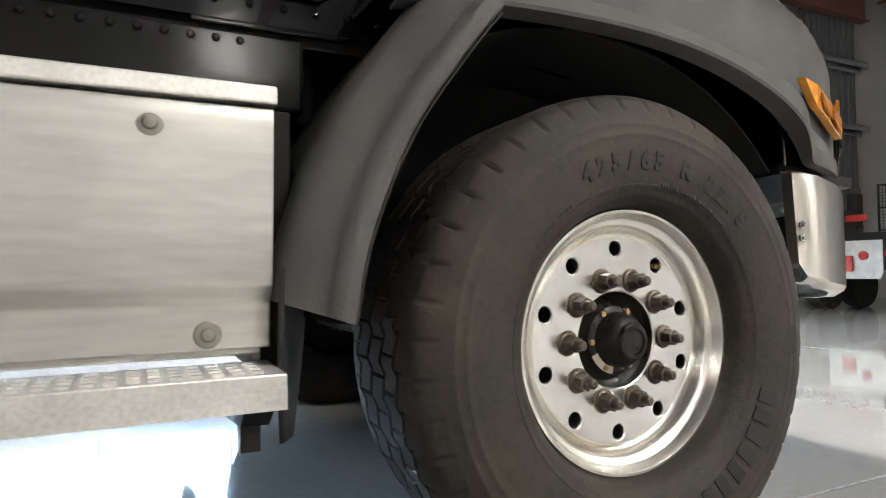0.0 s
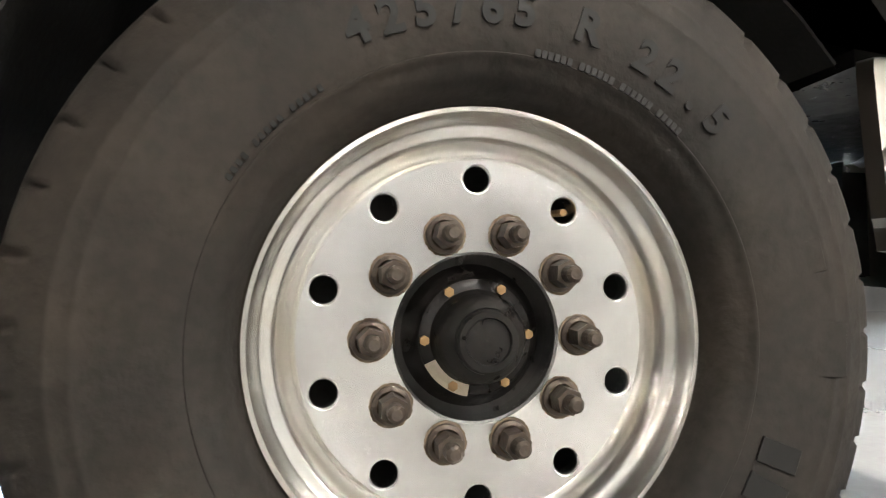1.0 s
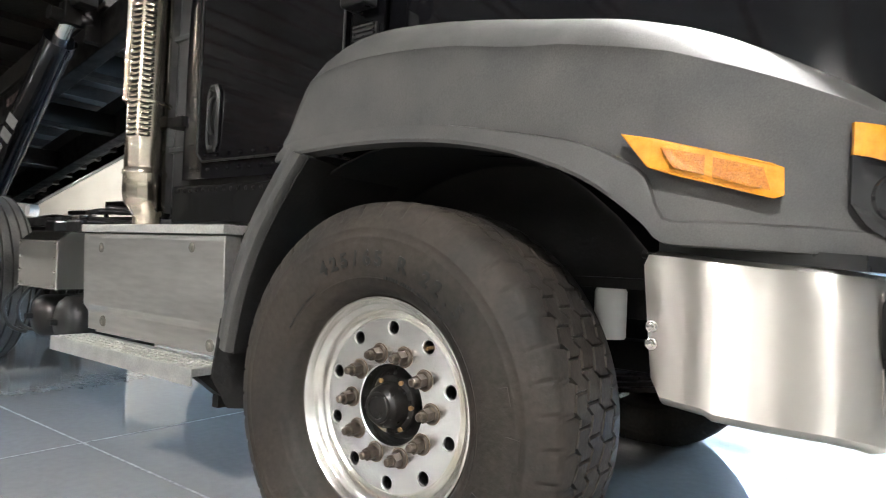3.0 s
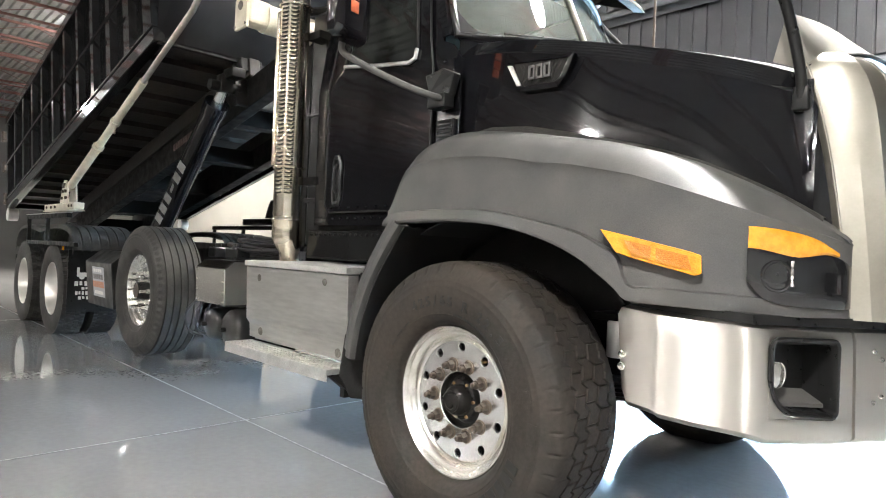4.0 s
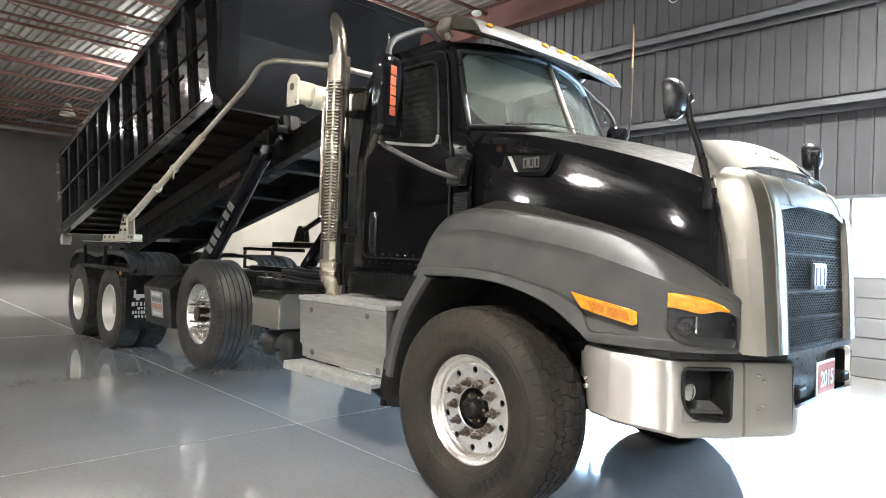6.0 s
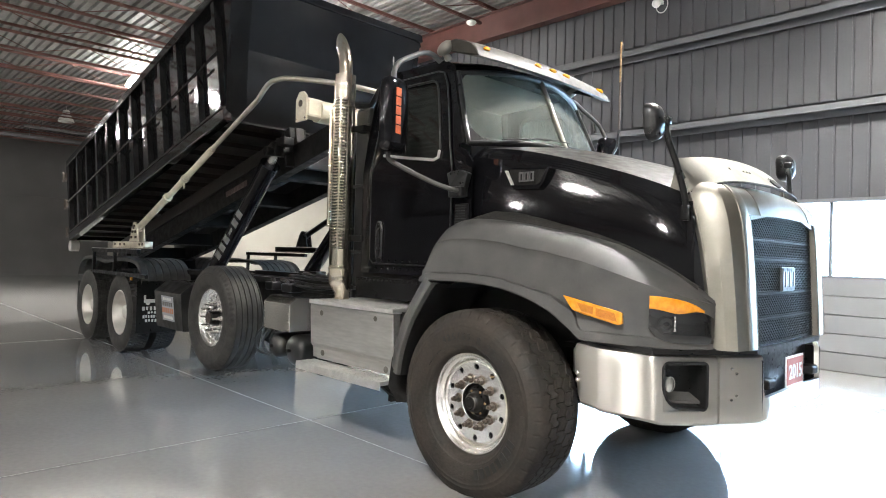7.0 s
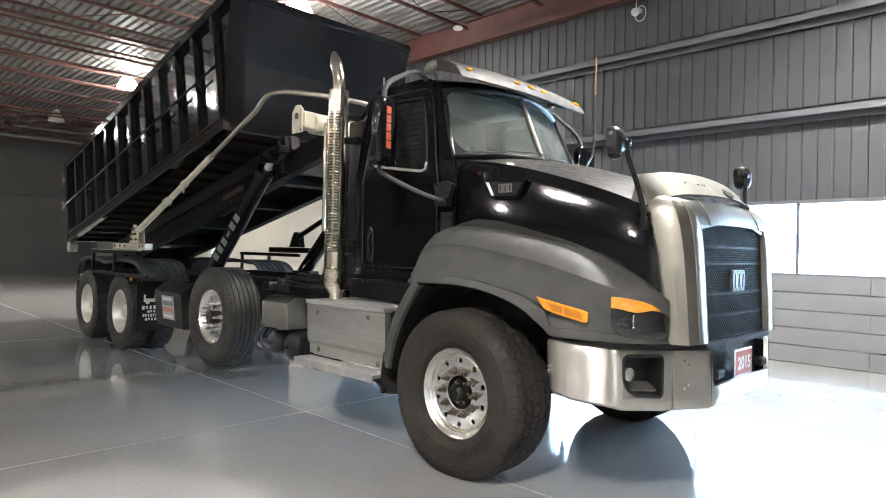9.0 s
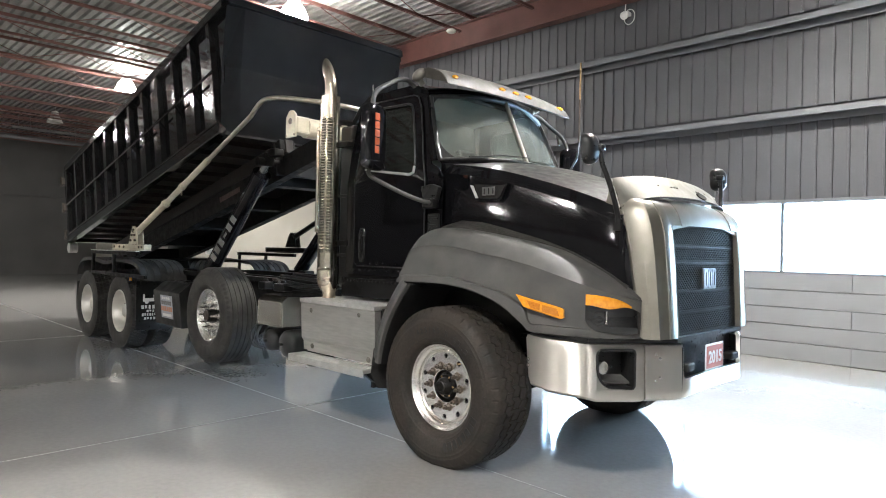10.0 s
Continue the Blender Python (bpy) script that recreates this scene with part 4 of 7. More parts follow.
for right in (True, False):
    bm = B()
    a, b = Vector((1.093, 0.185)), Vector((1.217, 0.448))
    d, n = (b - a).normalized(), Vector((-(b - a).y, (b - a).x)).normalized()
    def at(u, dep, z):
        q = a + d * u + n * dep
        return (q.x, flip(q.y, right), z)

    def opening(g, dep):
        """The rounded outline of the opening, grown by g, at a depth behind the face."""
        cs = [((0.008, 0.672), 0.115, 180), ((0.282, 0.655), 0.028, 270), ((0.282, 0.898), 0.028, 0), ((0.008, 0.906), 0.034, 90)]
        pts = []
        for (u, z), r, start in cs:
            su, sz = (1 if u < 0.1 else -1), (1 if z < 0.8 else -1)
            for k in range(6):
                t = math.radians(start + 18 * k)
                pts.append(at(u + su * r + (r + g) * math.cos(t), dep, z + sz * r + (r + g) * math.sin(t)))
        return pts

    loft(bm, [opening(-0.016, 0.012), opening(-0.020, 0.05), opening(-0.03, 0.10)], loop=True)
    bm.faces.new([bm.verts.new(q) for q in opening(-0.03, 0.10)])
    bmesh.ops.remove_doubles(bm, verts=bm.verts[:], dist=0.0002)
    part("fog_recess", bm, "blackp", bumper, "black fog lamp recess")
    bm = B()
    loft(bm, [opening(0.003, 0.012), opening(0.003, -0.008), opening(-0.003, -0.011), opening(-0.011, -0.009), opening(-0.015, 0.0), opening(-0.016, 0.014)], loop=True)
    part("fog_trim", bm, "blackp", bumper, "black rubber trim round the fog lamp opening", 40)
    bm = B()
    box(bm, 0, 1, 0, 1, 0, 1)
    for v, q in zip(sorted(bm.verts, key=lambda v: tuple(round(c) for c in v.co)), (at(0.015, 0.03, 0.700), at(0.015, 0.03, 0.712), at(0.015, 0.098, 0.735), at(0.015, 0.098, 0.747), at(0.275, 0.03, 0.682), at(0.275, 0.03, 0.694), at(0.275, 0.098, 0.715), at(0.275, 0.098, 0.727))):
        v.co = q
    part("recess_ledge", bm, "plastic", bumper, "sloping ledge in the recess")
    bm = B()
    c = a + d * 0.070 + n * 0.030
    c3 = Vector((c.x, flip(c.y, right), 0.79))
    lathe(bm, [(0.0, -0.012), (0.026, -0.010), (0.038, -0.005), (0.040, -0.007), (0.041, 0.002), (0.041, 0.02), (0.03, 0.045), (0.0, 0.05)], 28,
          m=Matrix.Translation(c3) @ Matrix.Rotation(radians(78 if right else 102), 4, "Z"))
    part("fog_lamp", bm, "lamp_glass", bumper, "round clear fog lamp", 40)
    bm = B()
    for y, z in ((0.575, 0.86), (0.60, 0.835), (0.575, 0.70), (0.60, 0.72)):
        x = 1.285 + (y - 0.59) * 0.6
        lathe(bm, [(0.0, -0.006), (0.007, -0.005), (0.010, 0.0), (0.010, 0.004)], 12, m=Matrix.Translation((x + 0.004, flip(y, right), z)) @ Matrix.Rotation(radians(60 if right else 120), 4, "Z"))
    for z in (0.812, 0.775):
        lathe(bm, [(0.0, -0.012), (0.007, -0.011), (0.009, -0.006), (0.013, -0.005), (0.013, 0.0)], 12, m=Matrix.Translation((0.70, flip(0.052, right), z)) @ Matrix.Rotation(0 if right else math.pi, 4, "Z"))
    part("bumper_bolt", bm, "chrome", bumper, "round-headed bumper bolts", 40)
def corner_fillet(name, p, u, v, r):
    """A rounded inner corner of an opening: p is the corner, u and v run along its two sides."""
    bm = B()
    p, u, v = Vector(p), Vector(u).normalized(), Vector(v).normalized()
    c = p + (u + v) * r
    arc = [c - u * r * math.cos(t) - v * r * math.sin(t) for t in (math.pi / 2 * k / 6 for k in range(7))]
    prism(bm, [p] + arc, u.cross(v).normalized() * 0.003)
    part(name, bm, "brushed", bumper)


for right in (True, False):
    A_, B_ = Vector((1.0975, flip(0.193, right), 0)), Vector((1.2125, flip(0.440, right), 0))
    d = B_ - A_
    for q, w, z, up, r in ((A_, d, 0.666, 1, 0.115), (A_, d, 0.908, -1, 0.034), (B_, -d, 0.649, 1, 0.03), (B_, -d, 0.899, -1, 0.03)):
        corner_fillet("bumper_corner", (q.x, q.y, z), w, (0, 0, up), r)
    for z, up in ((0.698, 1),):
        corner_fillet("bumper_corner", (1.376, flip(0.755, right), z), (0.14, 1 if right else -1, 0), (0, 0, up), 0.035)
bm = B()
box(bm, 1.285, 1.292, 0.74, 2 * YC - 0.74, 0.58, 0.93)
for y in (0.745, 2 * YC - 0.745):
    box(bm, 1.29, 1.375, y - 0.004, y + 0.004, 0.60, 0.90)
box(bm, 1.29, 1.37, 0.75, 2 * YC - 0.75, 0.596, 0.604)
part("bumper_recess", bm, "blackp", bumper, "dark recess behind the bumper opening")
for y in (0.86, 2 * YC - 0.86):
    bm = B()
    box(bm, 1.30, 1.385, y - 0.055, y + 0.055, 0.735, 0.79, 0.012)
    part("tow_pin", bm, "dark", bumper, "dark tow pin block")
bm = B()
box(bm, 1.374, 1.380, 1.085, 1.385, 0.712, 0.887, 0.002)
plate = P("year_plate", bm, "sticker", "white and red year plate in the bumper opening")
bm = B()
box(bm, 1.3805, 1.3825, 1.098, 1.372, 0.725, 0.874)
part("red_field", bm, "sticker_red", plate)
bm = letters("2015", 0.112, 0.001, 0.003)
bmesh.ops.transform(bm, matrix=Matrix.Translation((1.3845, YC, 0.793)) @ Matrix.Rotation(radians(90), 4, "Z"), verts=bm.verts[:])
part("year_lettering", bm, "sticker", plate, "white lettering 2015")
bm = B()
prism(bm, [(0.69, 0.11, 0.965), (1.07, 0.13, 0.945), (1.25, 0.49, 0.935), (1.36, 0.70, 0.93), (1.36, 2 * YC - 0.70, 0.93), (1.25, 2 * YC - 0.49, 0.935), (1.07, 2 * YC - 0.13, 0.945), (0.69, 2 * YC - 0.11, 0.965),
           (0.69, 1.9, 0.95), (0.69, 0.5, 0.95)], (0, 0, 0.03))
P("bumper_filler", bm, "blackp", "black filler strip above the bumper")

# -- fenders --
ST = [  # x, outer y, lower edge, crease z, top z, inner top y: from the rear edge forward
    (-0.54, 0.048, 1.225, 1.285, 1.30, 0.36), (-0.50, 0.040, 1.230, 1.320, 1.350, 0.36), (-0.43, 0.030, 1.235, 1.425, 1.500, 0.36), (-0.37, 0.025, 1.237, 1.475, 1.605, 0.36), (-0.20, 0.016, 1.242, 1.498, 1.642, 0.37),
    (0.00, 0.010, 1.240, 1.494, 1.630, 0.38), (0.18, 0.006, 1.225, 1.475, 1.604, 0.39), (0.34, 0.004, 1.195, 1.445, 1.574, 0.40), (0.47, 0.004, 1.155, 1.430, 1.550, 0.405),
    (0.56, 0.005, 1.115, 1.412, 1.532, 0.41), (0.63, 0.010, 1.070, 1.398, 1.514, 0.415), (0.685, 0.018, 1.022, 1.386, 1.498, 0.418), (0.72, 0.024, 0.985, 1.378, 1.488, 0.42), (0.80, 0.046, 0.980, 1.352, 1.458, 0.425),
    (0.90, 0.082, 0.976, 1.318, 1.412, 0.43), (0.98, 0.120, 0.973, 1.288, 1.372, 0.435), (1.05, 0.165, 0.970, 1.262, 1.335, 0.44), (1.11, 0.215, 0.968, 1.238, 1.298, 0.445),
    (1.165, 0.280, 0.966, 1.214, 1.260, 0.45), (1.205, 0.350, 0.965, 1.196, 1.228, 0.455), (1.228, 0.410, 0.965, 1.183, 1.205, 0.46), (1.235, 0.450, 0.965, 1.178, 1.19, 0.465)]


def fender_rows(right):
    """Stations of the fender: a raised lip round the arch, a sunk panel under a crease, the shoulder and the flat top."""
    rows = []
    for k, (x, y, zb, zs, zt, yi) in enumerate(ST):
        lip = 0.0 if k > 11 else 0.026 if 1 < k < 11 else 0.012
        w = 0.050 + max(0.0, x - 0.38) * 0.16 if k < 12 else 0.05
        w = min(w, (zs - zb) * 0.5)
        sunk = 0.002 if k > 14 else 0.005 if k > 11 or k < 2 else 0.010
        pts = [(x, y + 0.030, zb), (x, y - lip, zb + 0.003), (x, y - lip - 0.003, zb + 0.012), (x, y - lip * 0.55, zb + w), (x, y + 0.006 + sunk, zb + w + 0.006)]
        z0 = zb + w + 0.006
        for f in (0.4, 0.8):
            pts.append((x, y + 0.006 + sunk + 0.006 * f, z0 + (zs - z0) * f))
        pts.append((x, y + 0.012 + sunk, zs))
        pts.append((x, y + 0.016, zs + 0.012))
        yt = y + 0.14 if yi - y > 0.2 else y + (yi - y) * 0.5
        h = zt - zs
        e = 0.10 / max(0.10, h)
        pts.append((x, y + 0.016 + (0.032 if k > 8 else 0.040), zs + h * (1 - 0.62 * e)))
        pts.append((x, (y + 0.05 + yt) / 2, zs + h * (1 - 0.28 * e)))
        pts.append((x, yt, zs + h * (1 - 0.07 * e)))
        pts.append((x, yt + 0.02 if yi - yt > 0.04 else yt + (yi - yt) * 0.4, zt))
        pts.append((x, yi + 0.06, zt + 0.008))
        rows.append([(a, flip(b, right), c) for a, b, c in pts])
    return rows


def dense(rows, n=3):
    """Finer rows through the given ones."""
    cols = [smooth_path([r[k] for r in rows], n) for k in range(len(rows[0]))]
    return [[c[i] for c in cols] for i in range(len(cols[0]))]


for right in (True, False):
    bm = B()
    loft(bm, dense(fender_rows(right)))
    thicken(bm, 0.008)
    fender = P("fender", bm, "plastic", "matt dark grey moulded plastic front fender", 34)
    # rear quarter: curved skirt behind the tyre, then a rubber flap
    bm = B()
    arc = [(-0.335, 1.228), (-0.385, 1.170), (-0.450, 1.085), (-0.520, 0.985), (-0.583, 0.86), (-0.628, 0.73), (-0.652, 0.60)]
    rows = []
    for y, o in ((0.02, -0.006), (-0.024, -0.003), (-0.036, 0.004), (-0.040, 0.022), (-0.036, 0.042), (-0.022, 0.054), (-0.012, 0.062), (-0.004, 0.085), (0.012, 0.125), (0.032, 0.142), (0.075, 0.150), (0.16, 0.142), (0.30, 0.135), (0.46, 0.135)):
        rows.append([(x - o * 0.9, flip(y, right), z + o * 0.30) for x, z in arc])
    rows = [smooth_path(r, 3) for r in rows]
    loft(bm, rows)
    thicken(bm, 0.006)
    skirt = P("fender_skirt", bm, "plastic", "grey curved skirt behind the front tyre", 40)
    # black sheet that paints the shade on the skirt's inner face
    bm = B()
    inner = smooth_path([(x + 0.007, 0.0, z - 0.004) for x, z in arc], 3)
    loft(bm, [[(q.x - (0.02 if y > 0.05 else 0.0), flip(y, right), q.z) for q in inner] for y in (-0.012, 0.04, 0.10, 0.46)])
    thicken(bm, 0.004)
    part("skirt_liner", bm, "liner", skirt, "black inner liner of the skirt", 40)
    bm = B()
    prism(bm, [(-0.775, flip(0.02, right), 0.70), (-0.785, flip(0.0, right), 0.50), (-0.768, flip(0.06, right), 0.385), (-0.735, flip(0.13, right), 0.378), (-0.690, flip(0.25, right), 0.50), (-0.66, flip(0.33, right), 0.62), (-0.655, flip(0.34, right), 0.70)], (0.010, 0, 0), 0.003)
    P("mud_flap", bm, "liner", "black rubber flap hanging behind the tyre")
    # side marker: amber lens in three fields
    bm = B()
    mk = [(0.632, -0.002, 1.214), (0.70, 0.003, 1.200), (0.905, 0.072, 1.150), (0.930, 0.082, 1.140), (0.932, 0.084, 1.085), (0.915, 0.074, 1.078), (0.735, 0.012, 1.125), (0.69, 0.002, 1.140)]
    prism(bm, [(x, flip(y + 0.012, right), z) for x, y, z in mk], (0.006, -0.022 if right else 0.022, 0.0), 0.003)
    lamp = P("marker_lamp", bm, "orange", "amber wedge-shaped side marker lamp")
    bm = B()
    prism(bm, [(x, flip(y - 0.008, right), z) for x, y, z in ((0.815, 0.034, 1.158), (0.900, 0.066, 1.138), (0.912, 0.072, 1.095), (0.815, 0.034, 1.118))], (0.002, -0.006 if right else 0.006, 0))
    part("reflector", bm, "orange_dark", lamp, "deep amber reflector field")
    bm = B()
    prism(bm, [(x, flip(y - 0.008, right), z) for x, y, z in ((0.72, 0.006, 1.180), (0.80, 0.030, 1.162), (0.80, 0.030, 1.124), (0.745, 0.010, 1.138))], (0.002, -0.005 if right else 0.005, 0))
    part("lens_field", bm, "orange_dark", lamp)

    # headlamp: a smoked lens wrapped round the fender's corner, amber above
    edge = [(1.036, 0.152, 1.232, 1.168, 1.075), (1.060, 0.172, 1.231, 1.166, 1.035), (1.085, 0.193, 1.228, 1.160, 1.015), (1.11, 0.216, 1.224, 1.152, 1.006), (1.14, 0.250, 1.216, 1.145, 1.001),
            (1.168, 0.284, 1.205, 1.150, 0.998), (1.192, 0.325, 1.188, 1.156, 0.996), (1.212, 0.365, 1.165, 1.150, 0.995), (1.227, 0.405, 1.142, 1.136, 0.995), (1.233, 0.440, 1.125, 1.120, 0.995)]

    def lens_rows(lo, hi, out, steps):
        rows = []
        for k, e in enumerate(edge):
            a, b = edge[max(k - 1, 0)], edge[min(k + 1, len(edge) - 1)]
            n = Vector((b[1] - a[1], a[0] - b[0])).normalized()
            col = []
            for j in range(steps + 1):
                f = j / steps
                rim = 0.006 if j in (0, steps) or k in (0, len(edge) - 1) else 0.0
                d = out - rim
                col.append((e[0] + n.x * d, flip(e[1] + n.y * d, right), e[lo] + (e[hi] - e[lo]) * f))
            rows.append(col)
        return rows

    bm = B()
    loft(bm, dense(lens_rows(3, 4, 0.014, 6), 2))
    thicken(bm, 0.010)
    head = P("headlamp", bm, "lamp_clear", "smoked headlamp with amber upper field", 30)
    bm = B()
    loft(bm, dense(lens_rows(2, 3, 0.017, 5)[:8], 2))
    thicken(bm, 0.010)
    part("turn_signal", bm, "orange", head, "ribbed amber turn signal", 30)
    bm = B()
    r = 0.046
    lathe(bm, [(0.0, 0.004), (r * 0.5, 0.001), (r * 0.82, 0.004), (r * 0.9, 0.0), (r, 0.001), (r * 1.06, 0.008)], 32, m=Matrix.Translation((1.112, flip(0.192, right), 1.088)) @ Matrix.Rotation(radians(45 if right else 135), 4, "Z"))
    part("projector", bm, "lamp_clear", head, "dark round headlamp projector", 40)
    bm = B()
    c = Vector((1.142, flip(0.216, right), 1.098))
    bmesh.ops.create_uvsphere(bm, u_segments=16, v_segments=10, radius=1.0, matrix=Matrix.Translation(c) @ Matrix.Diagonal((0.006, 0.006, 0.022, 1)))
    cyl(bm, c + Vector((0, 0, -0.02)), c + Vector((0, 0, -0.038)), 0.004, 0.009, 10)
    cyl(bm, c + Vector((0, 0, 0.015)), c + Vector((0, 0, 0.036)), 0.003, 0.007, 10)
    part("bulb", bm, "chrome", head, "bright bulb shield", 60)

# -- hood --
def hood_section(x, ys, zb, zc, zt, r=0.05):
    """Right half of the hood's outline at x: side, crease, crown."""
    h = YC - ys
    pts = [(x, ys - 0.01, zb), (x, ys - 0.004, zb + (zc - zb) * 0.35), (x, ys + 0.002, zb + (zc - zb) * 0.7), (x, ys + 0.018, zc - r), (x, ys + 0.05, zc - 0.008), (x, ys + 0.085, zc + (zt - zc) * 0.22)]
    for f, g in ((0.25, 0.5), (0.45, 0.74), (0.7, 0.92), (1.0, 1.0)):
        pts.append((x, ys + 0.085 + (h - 0.085) * f, zc + (zt - zc) * g))
    return pts + [(a, 2 * YC - b, c) for a, b, c in reversed(pts[:-1])]


SEC = [(-0.44, 0.385, 1.30, 2.135, 2.245), (-0.36, 0.388, 1.30, 2.128, 2.242), (-0.06, 0.395, 1.28, 2.082, 2.205), (0.22, 0.405, 1.25, 2.015, 2.145), (0.47, 0.415, 1.22, 1.945, 2.075), (0.70, 0.420, 1.18, 1.875, 2.0), (0.91, 0.425, 1.14, 1.80, 1.92), (1.06, 0.43, 1.10, 1.735, 1.845), (1.13, 0.435, 1.05, 1.69, 1.79)]
rows = dense([hood_section(*s) for s in SEC], 3)
bm = B()
loft(bm, rows)
thicken(bm, 0.006)
hood = P("hood", bm, "paint_wavy", "glossy black sloping hood, dusty along its top", 30)
bm = B()
loft(bm, [[(p[0], p[1], p[2] + 0.0015) for p in r[5:14]] for r in [[Vector(q) for q in rr] for rr in rows[1:]]])
part("dust_film", bm, "hood_dust", hood, "dusty top panel of the hood", 30)
# gritty strip that rises from the fender to the hood
for right in (True, False):
    bm = B()
    rows = []
    for x, y, zb, zs, zt, yi in ST[3:19]:
        w = max(0.0, min(1.0, (0.75 - x) / 0.8))
        rows.append([(x, flip(yi + 0.05, right), zt + 0.016 + 0.060 * w), (x, flip(yi - 0.03 - 0.09 * w, right), zt + 0.014), (x, flip(yi - 0.045 - 0.09 * w, right), zt - 0.006)])
    loft(bm, rows)
    P("fender_seal", bm, "mat", "gritty black mat strip between hood and fender", 40)
    # side vent with mesh and plain maker's plate
    bm = B()
    out = [(-0.105, 1.985), (0.24, 1.965), (0.205, 1.88), (0.165, 1.835), (-0.03, 1.842), (-0.075, 1.89)]
    inn = [(-0.072, 1.972), (0.215, 1.952), (0.175, 1.875), (0.148, 1.858), (-0.012, 1.864), (-0.048, 1.90)]
    def vy(x, z):
        return 0.400 + 0.035 * (x + 0.1) - 0.012
    a = [bm.verts.new((x, flip(vy(x, z) - 0.018, right), z)) for x, z in out]
    b = [bm.verts.new((x, flip(vy(x, z) - 0.020, right), z)) for x, z in inn]
    c = [bm.verts.new((x, flip(vy(x, z) + 0.010, right), z)) for x, z in inn]
    d = [bm.verts.new((x, flip(vy(x, z) + 0.012, right), z)) for x, z in out]
    for q, w in ((d, a), (a, b), (b, c)):
        for k in range(6):
            bm.faces.new((q[k], q[(k + 1) % 6], w[(k + 1) % 6], w[k]))
    bmesh.ops.recalc_face_normals(bm, faces=bm.faces[:])
    part("side_vent", bm, "paint", hood, "black hood vent surround with bright rear edge")
    bm = B()
    prism(bm, [(x, flip(vy(x, z) - 0.012, right), z) for x, z in inn], (0, 0.004 if right else -0.004, 0))
    part("vent_backing", bm, "liner", hood)
    bm = B()
    for i in range(15):
        x = -0.06 + i * 0.019
        for s in (-1, 1):
            x0, x1 = (x, x + 0.055) if s > 0 else (x + 0.055, x)
            z0, z1 = 1.862, 1.958
            if x0 > -0.055 and x1 > -0.055 and x0 < 0.16 and x1 < 0.2:
                cyl(bm, (x0, flip(vy(x0, z0) - 0.014, right), z0), (x1, flip(vy(x1, z1) - 0.014, right), z1), 0.0026, seg=5)
    part("vent_mesh", bm, "mesh", hood, "black diamond mesh in the hood vent")
    bm = B()
    prism(bm, [(x, flip(vy(x, z) - 0.023, right), z) for x, z in ((-0.100, 1.965), (-0.072, 1.962), (-0.020, 1.866), (-0.045, 1.868))], (0, -0.004 if right else 0.004, 0))
    part("vent_blade", bm, "alu_edge", hood, "bright blade at the vent's rear edge")
    bm = B()
    for x0, x1 in ((0.018, 0.052), (0.058, 0.092), (0.098, 0.132)):
        for (u0, u1, z0, z1) in ((x0, x1, 1.936, 1.945), (x0, x1, 1.884, 1.893), (x0, x0 + 0.009, 1.884, 1.945), (x1 - 0.009, x1, 1.884, 1.945)):
            box(bm, u0, u1, flip(vy(u0, 0) - 0.026, right) - 0.004, flip(vy(u0, 0) - 0.026, right) + 0.004, z0, z1)
    part("maker_plate", bm, "emblem", hood, "plain bright maker's blocks on the vent mesh")

# -- grille shell --
bm = B()
LV = [(0.960, 1.362, 1.228, 0.470), (1.20, 1.350, 1.205, 0.462), (1.45, 1.334, 1.170, 0.455), (1.60, 1.320, 1.140, 0.450), (1.66, 1.308, 1.125, 0.450), (1.72, 1.288, 1.108, 0.452), (1.765, 1.262, 1.092, 0.462), (1.80, 1.228, 1.075, 0.480), (1.825, 1.185, 1.06, 0.505), (1.842, 1.12, 1.04, 0.54)]


def shell_row(z, xf, xo, yo, right):
    pts = [(xo - 0.03, yo + 0.012, z), (xo, yo, z), (xo + (xf - xo) * 0.45, yo + 0.012, z), (xo + (xf - xo) * 0.78, yo + 0.045, z), (xf - 0.014, yo + 0.115, z), (xf - 0.006, yo + 0.135, z), (xf, yo + 0.165, z), (xf + 0.002, yo + 0.225, z), (xf - 0.004, yo + 0.245, z), (xf - 0.06, yo + 0.25, z)]
    return [(x, flip(y, right), q) for x, y, q in pts]


for right in (True, False):
    loft(bm, dense([shell_row(*l, right) for l in LV], 3))
top = []
for z, xf, xo, yo in LV[4:]:
    yi = yo + 0.225
    top.append([(xf + 0.002 + 0.012 * math.sin(math.pi * f), yi + (2 * YC - 2 * yi) * f, z + 0.012 * math.sin(math.pi * f)) for f in (k / 10 for k in range(11))])
loft(bm, dense(top, 3))
thicken(bm, 0.004)
shell_bm = bm
for right in (True, False):
    bm = B()
    loft(bm, dense([[(1.095, flip(0.431, right), z), (1.12, flip(0.434, right), z), (xo - 0.02, flip(yo + 0.004, right), z)] for z, xf, xo, yo in LV[:6]], 3))
    thicken(bm, 0.004)
    P("hood_corner", bm, "paint", "glossy black hood corner beside the grille", 40)
bm = shell_bm
shell = P("grille_shell", bm, "shell", "brushed stainless grille surround", 22)
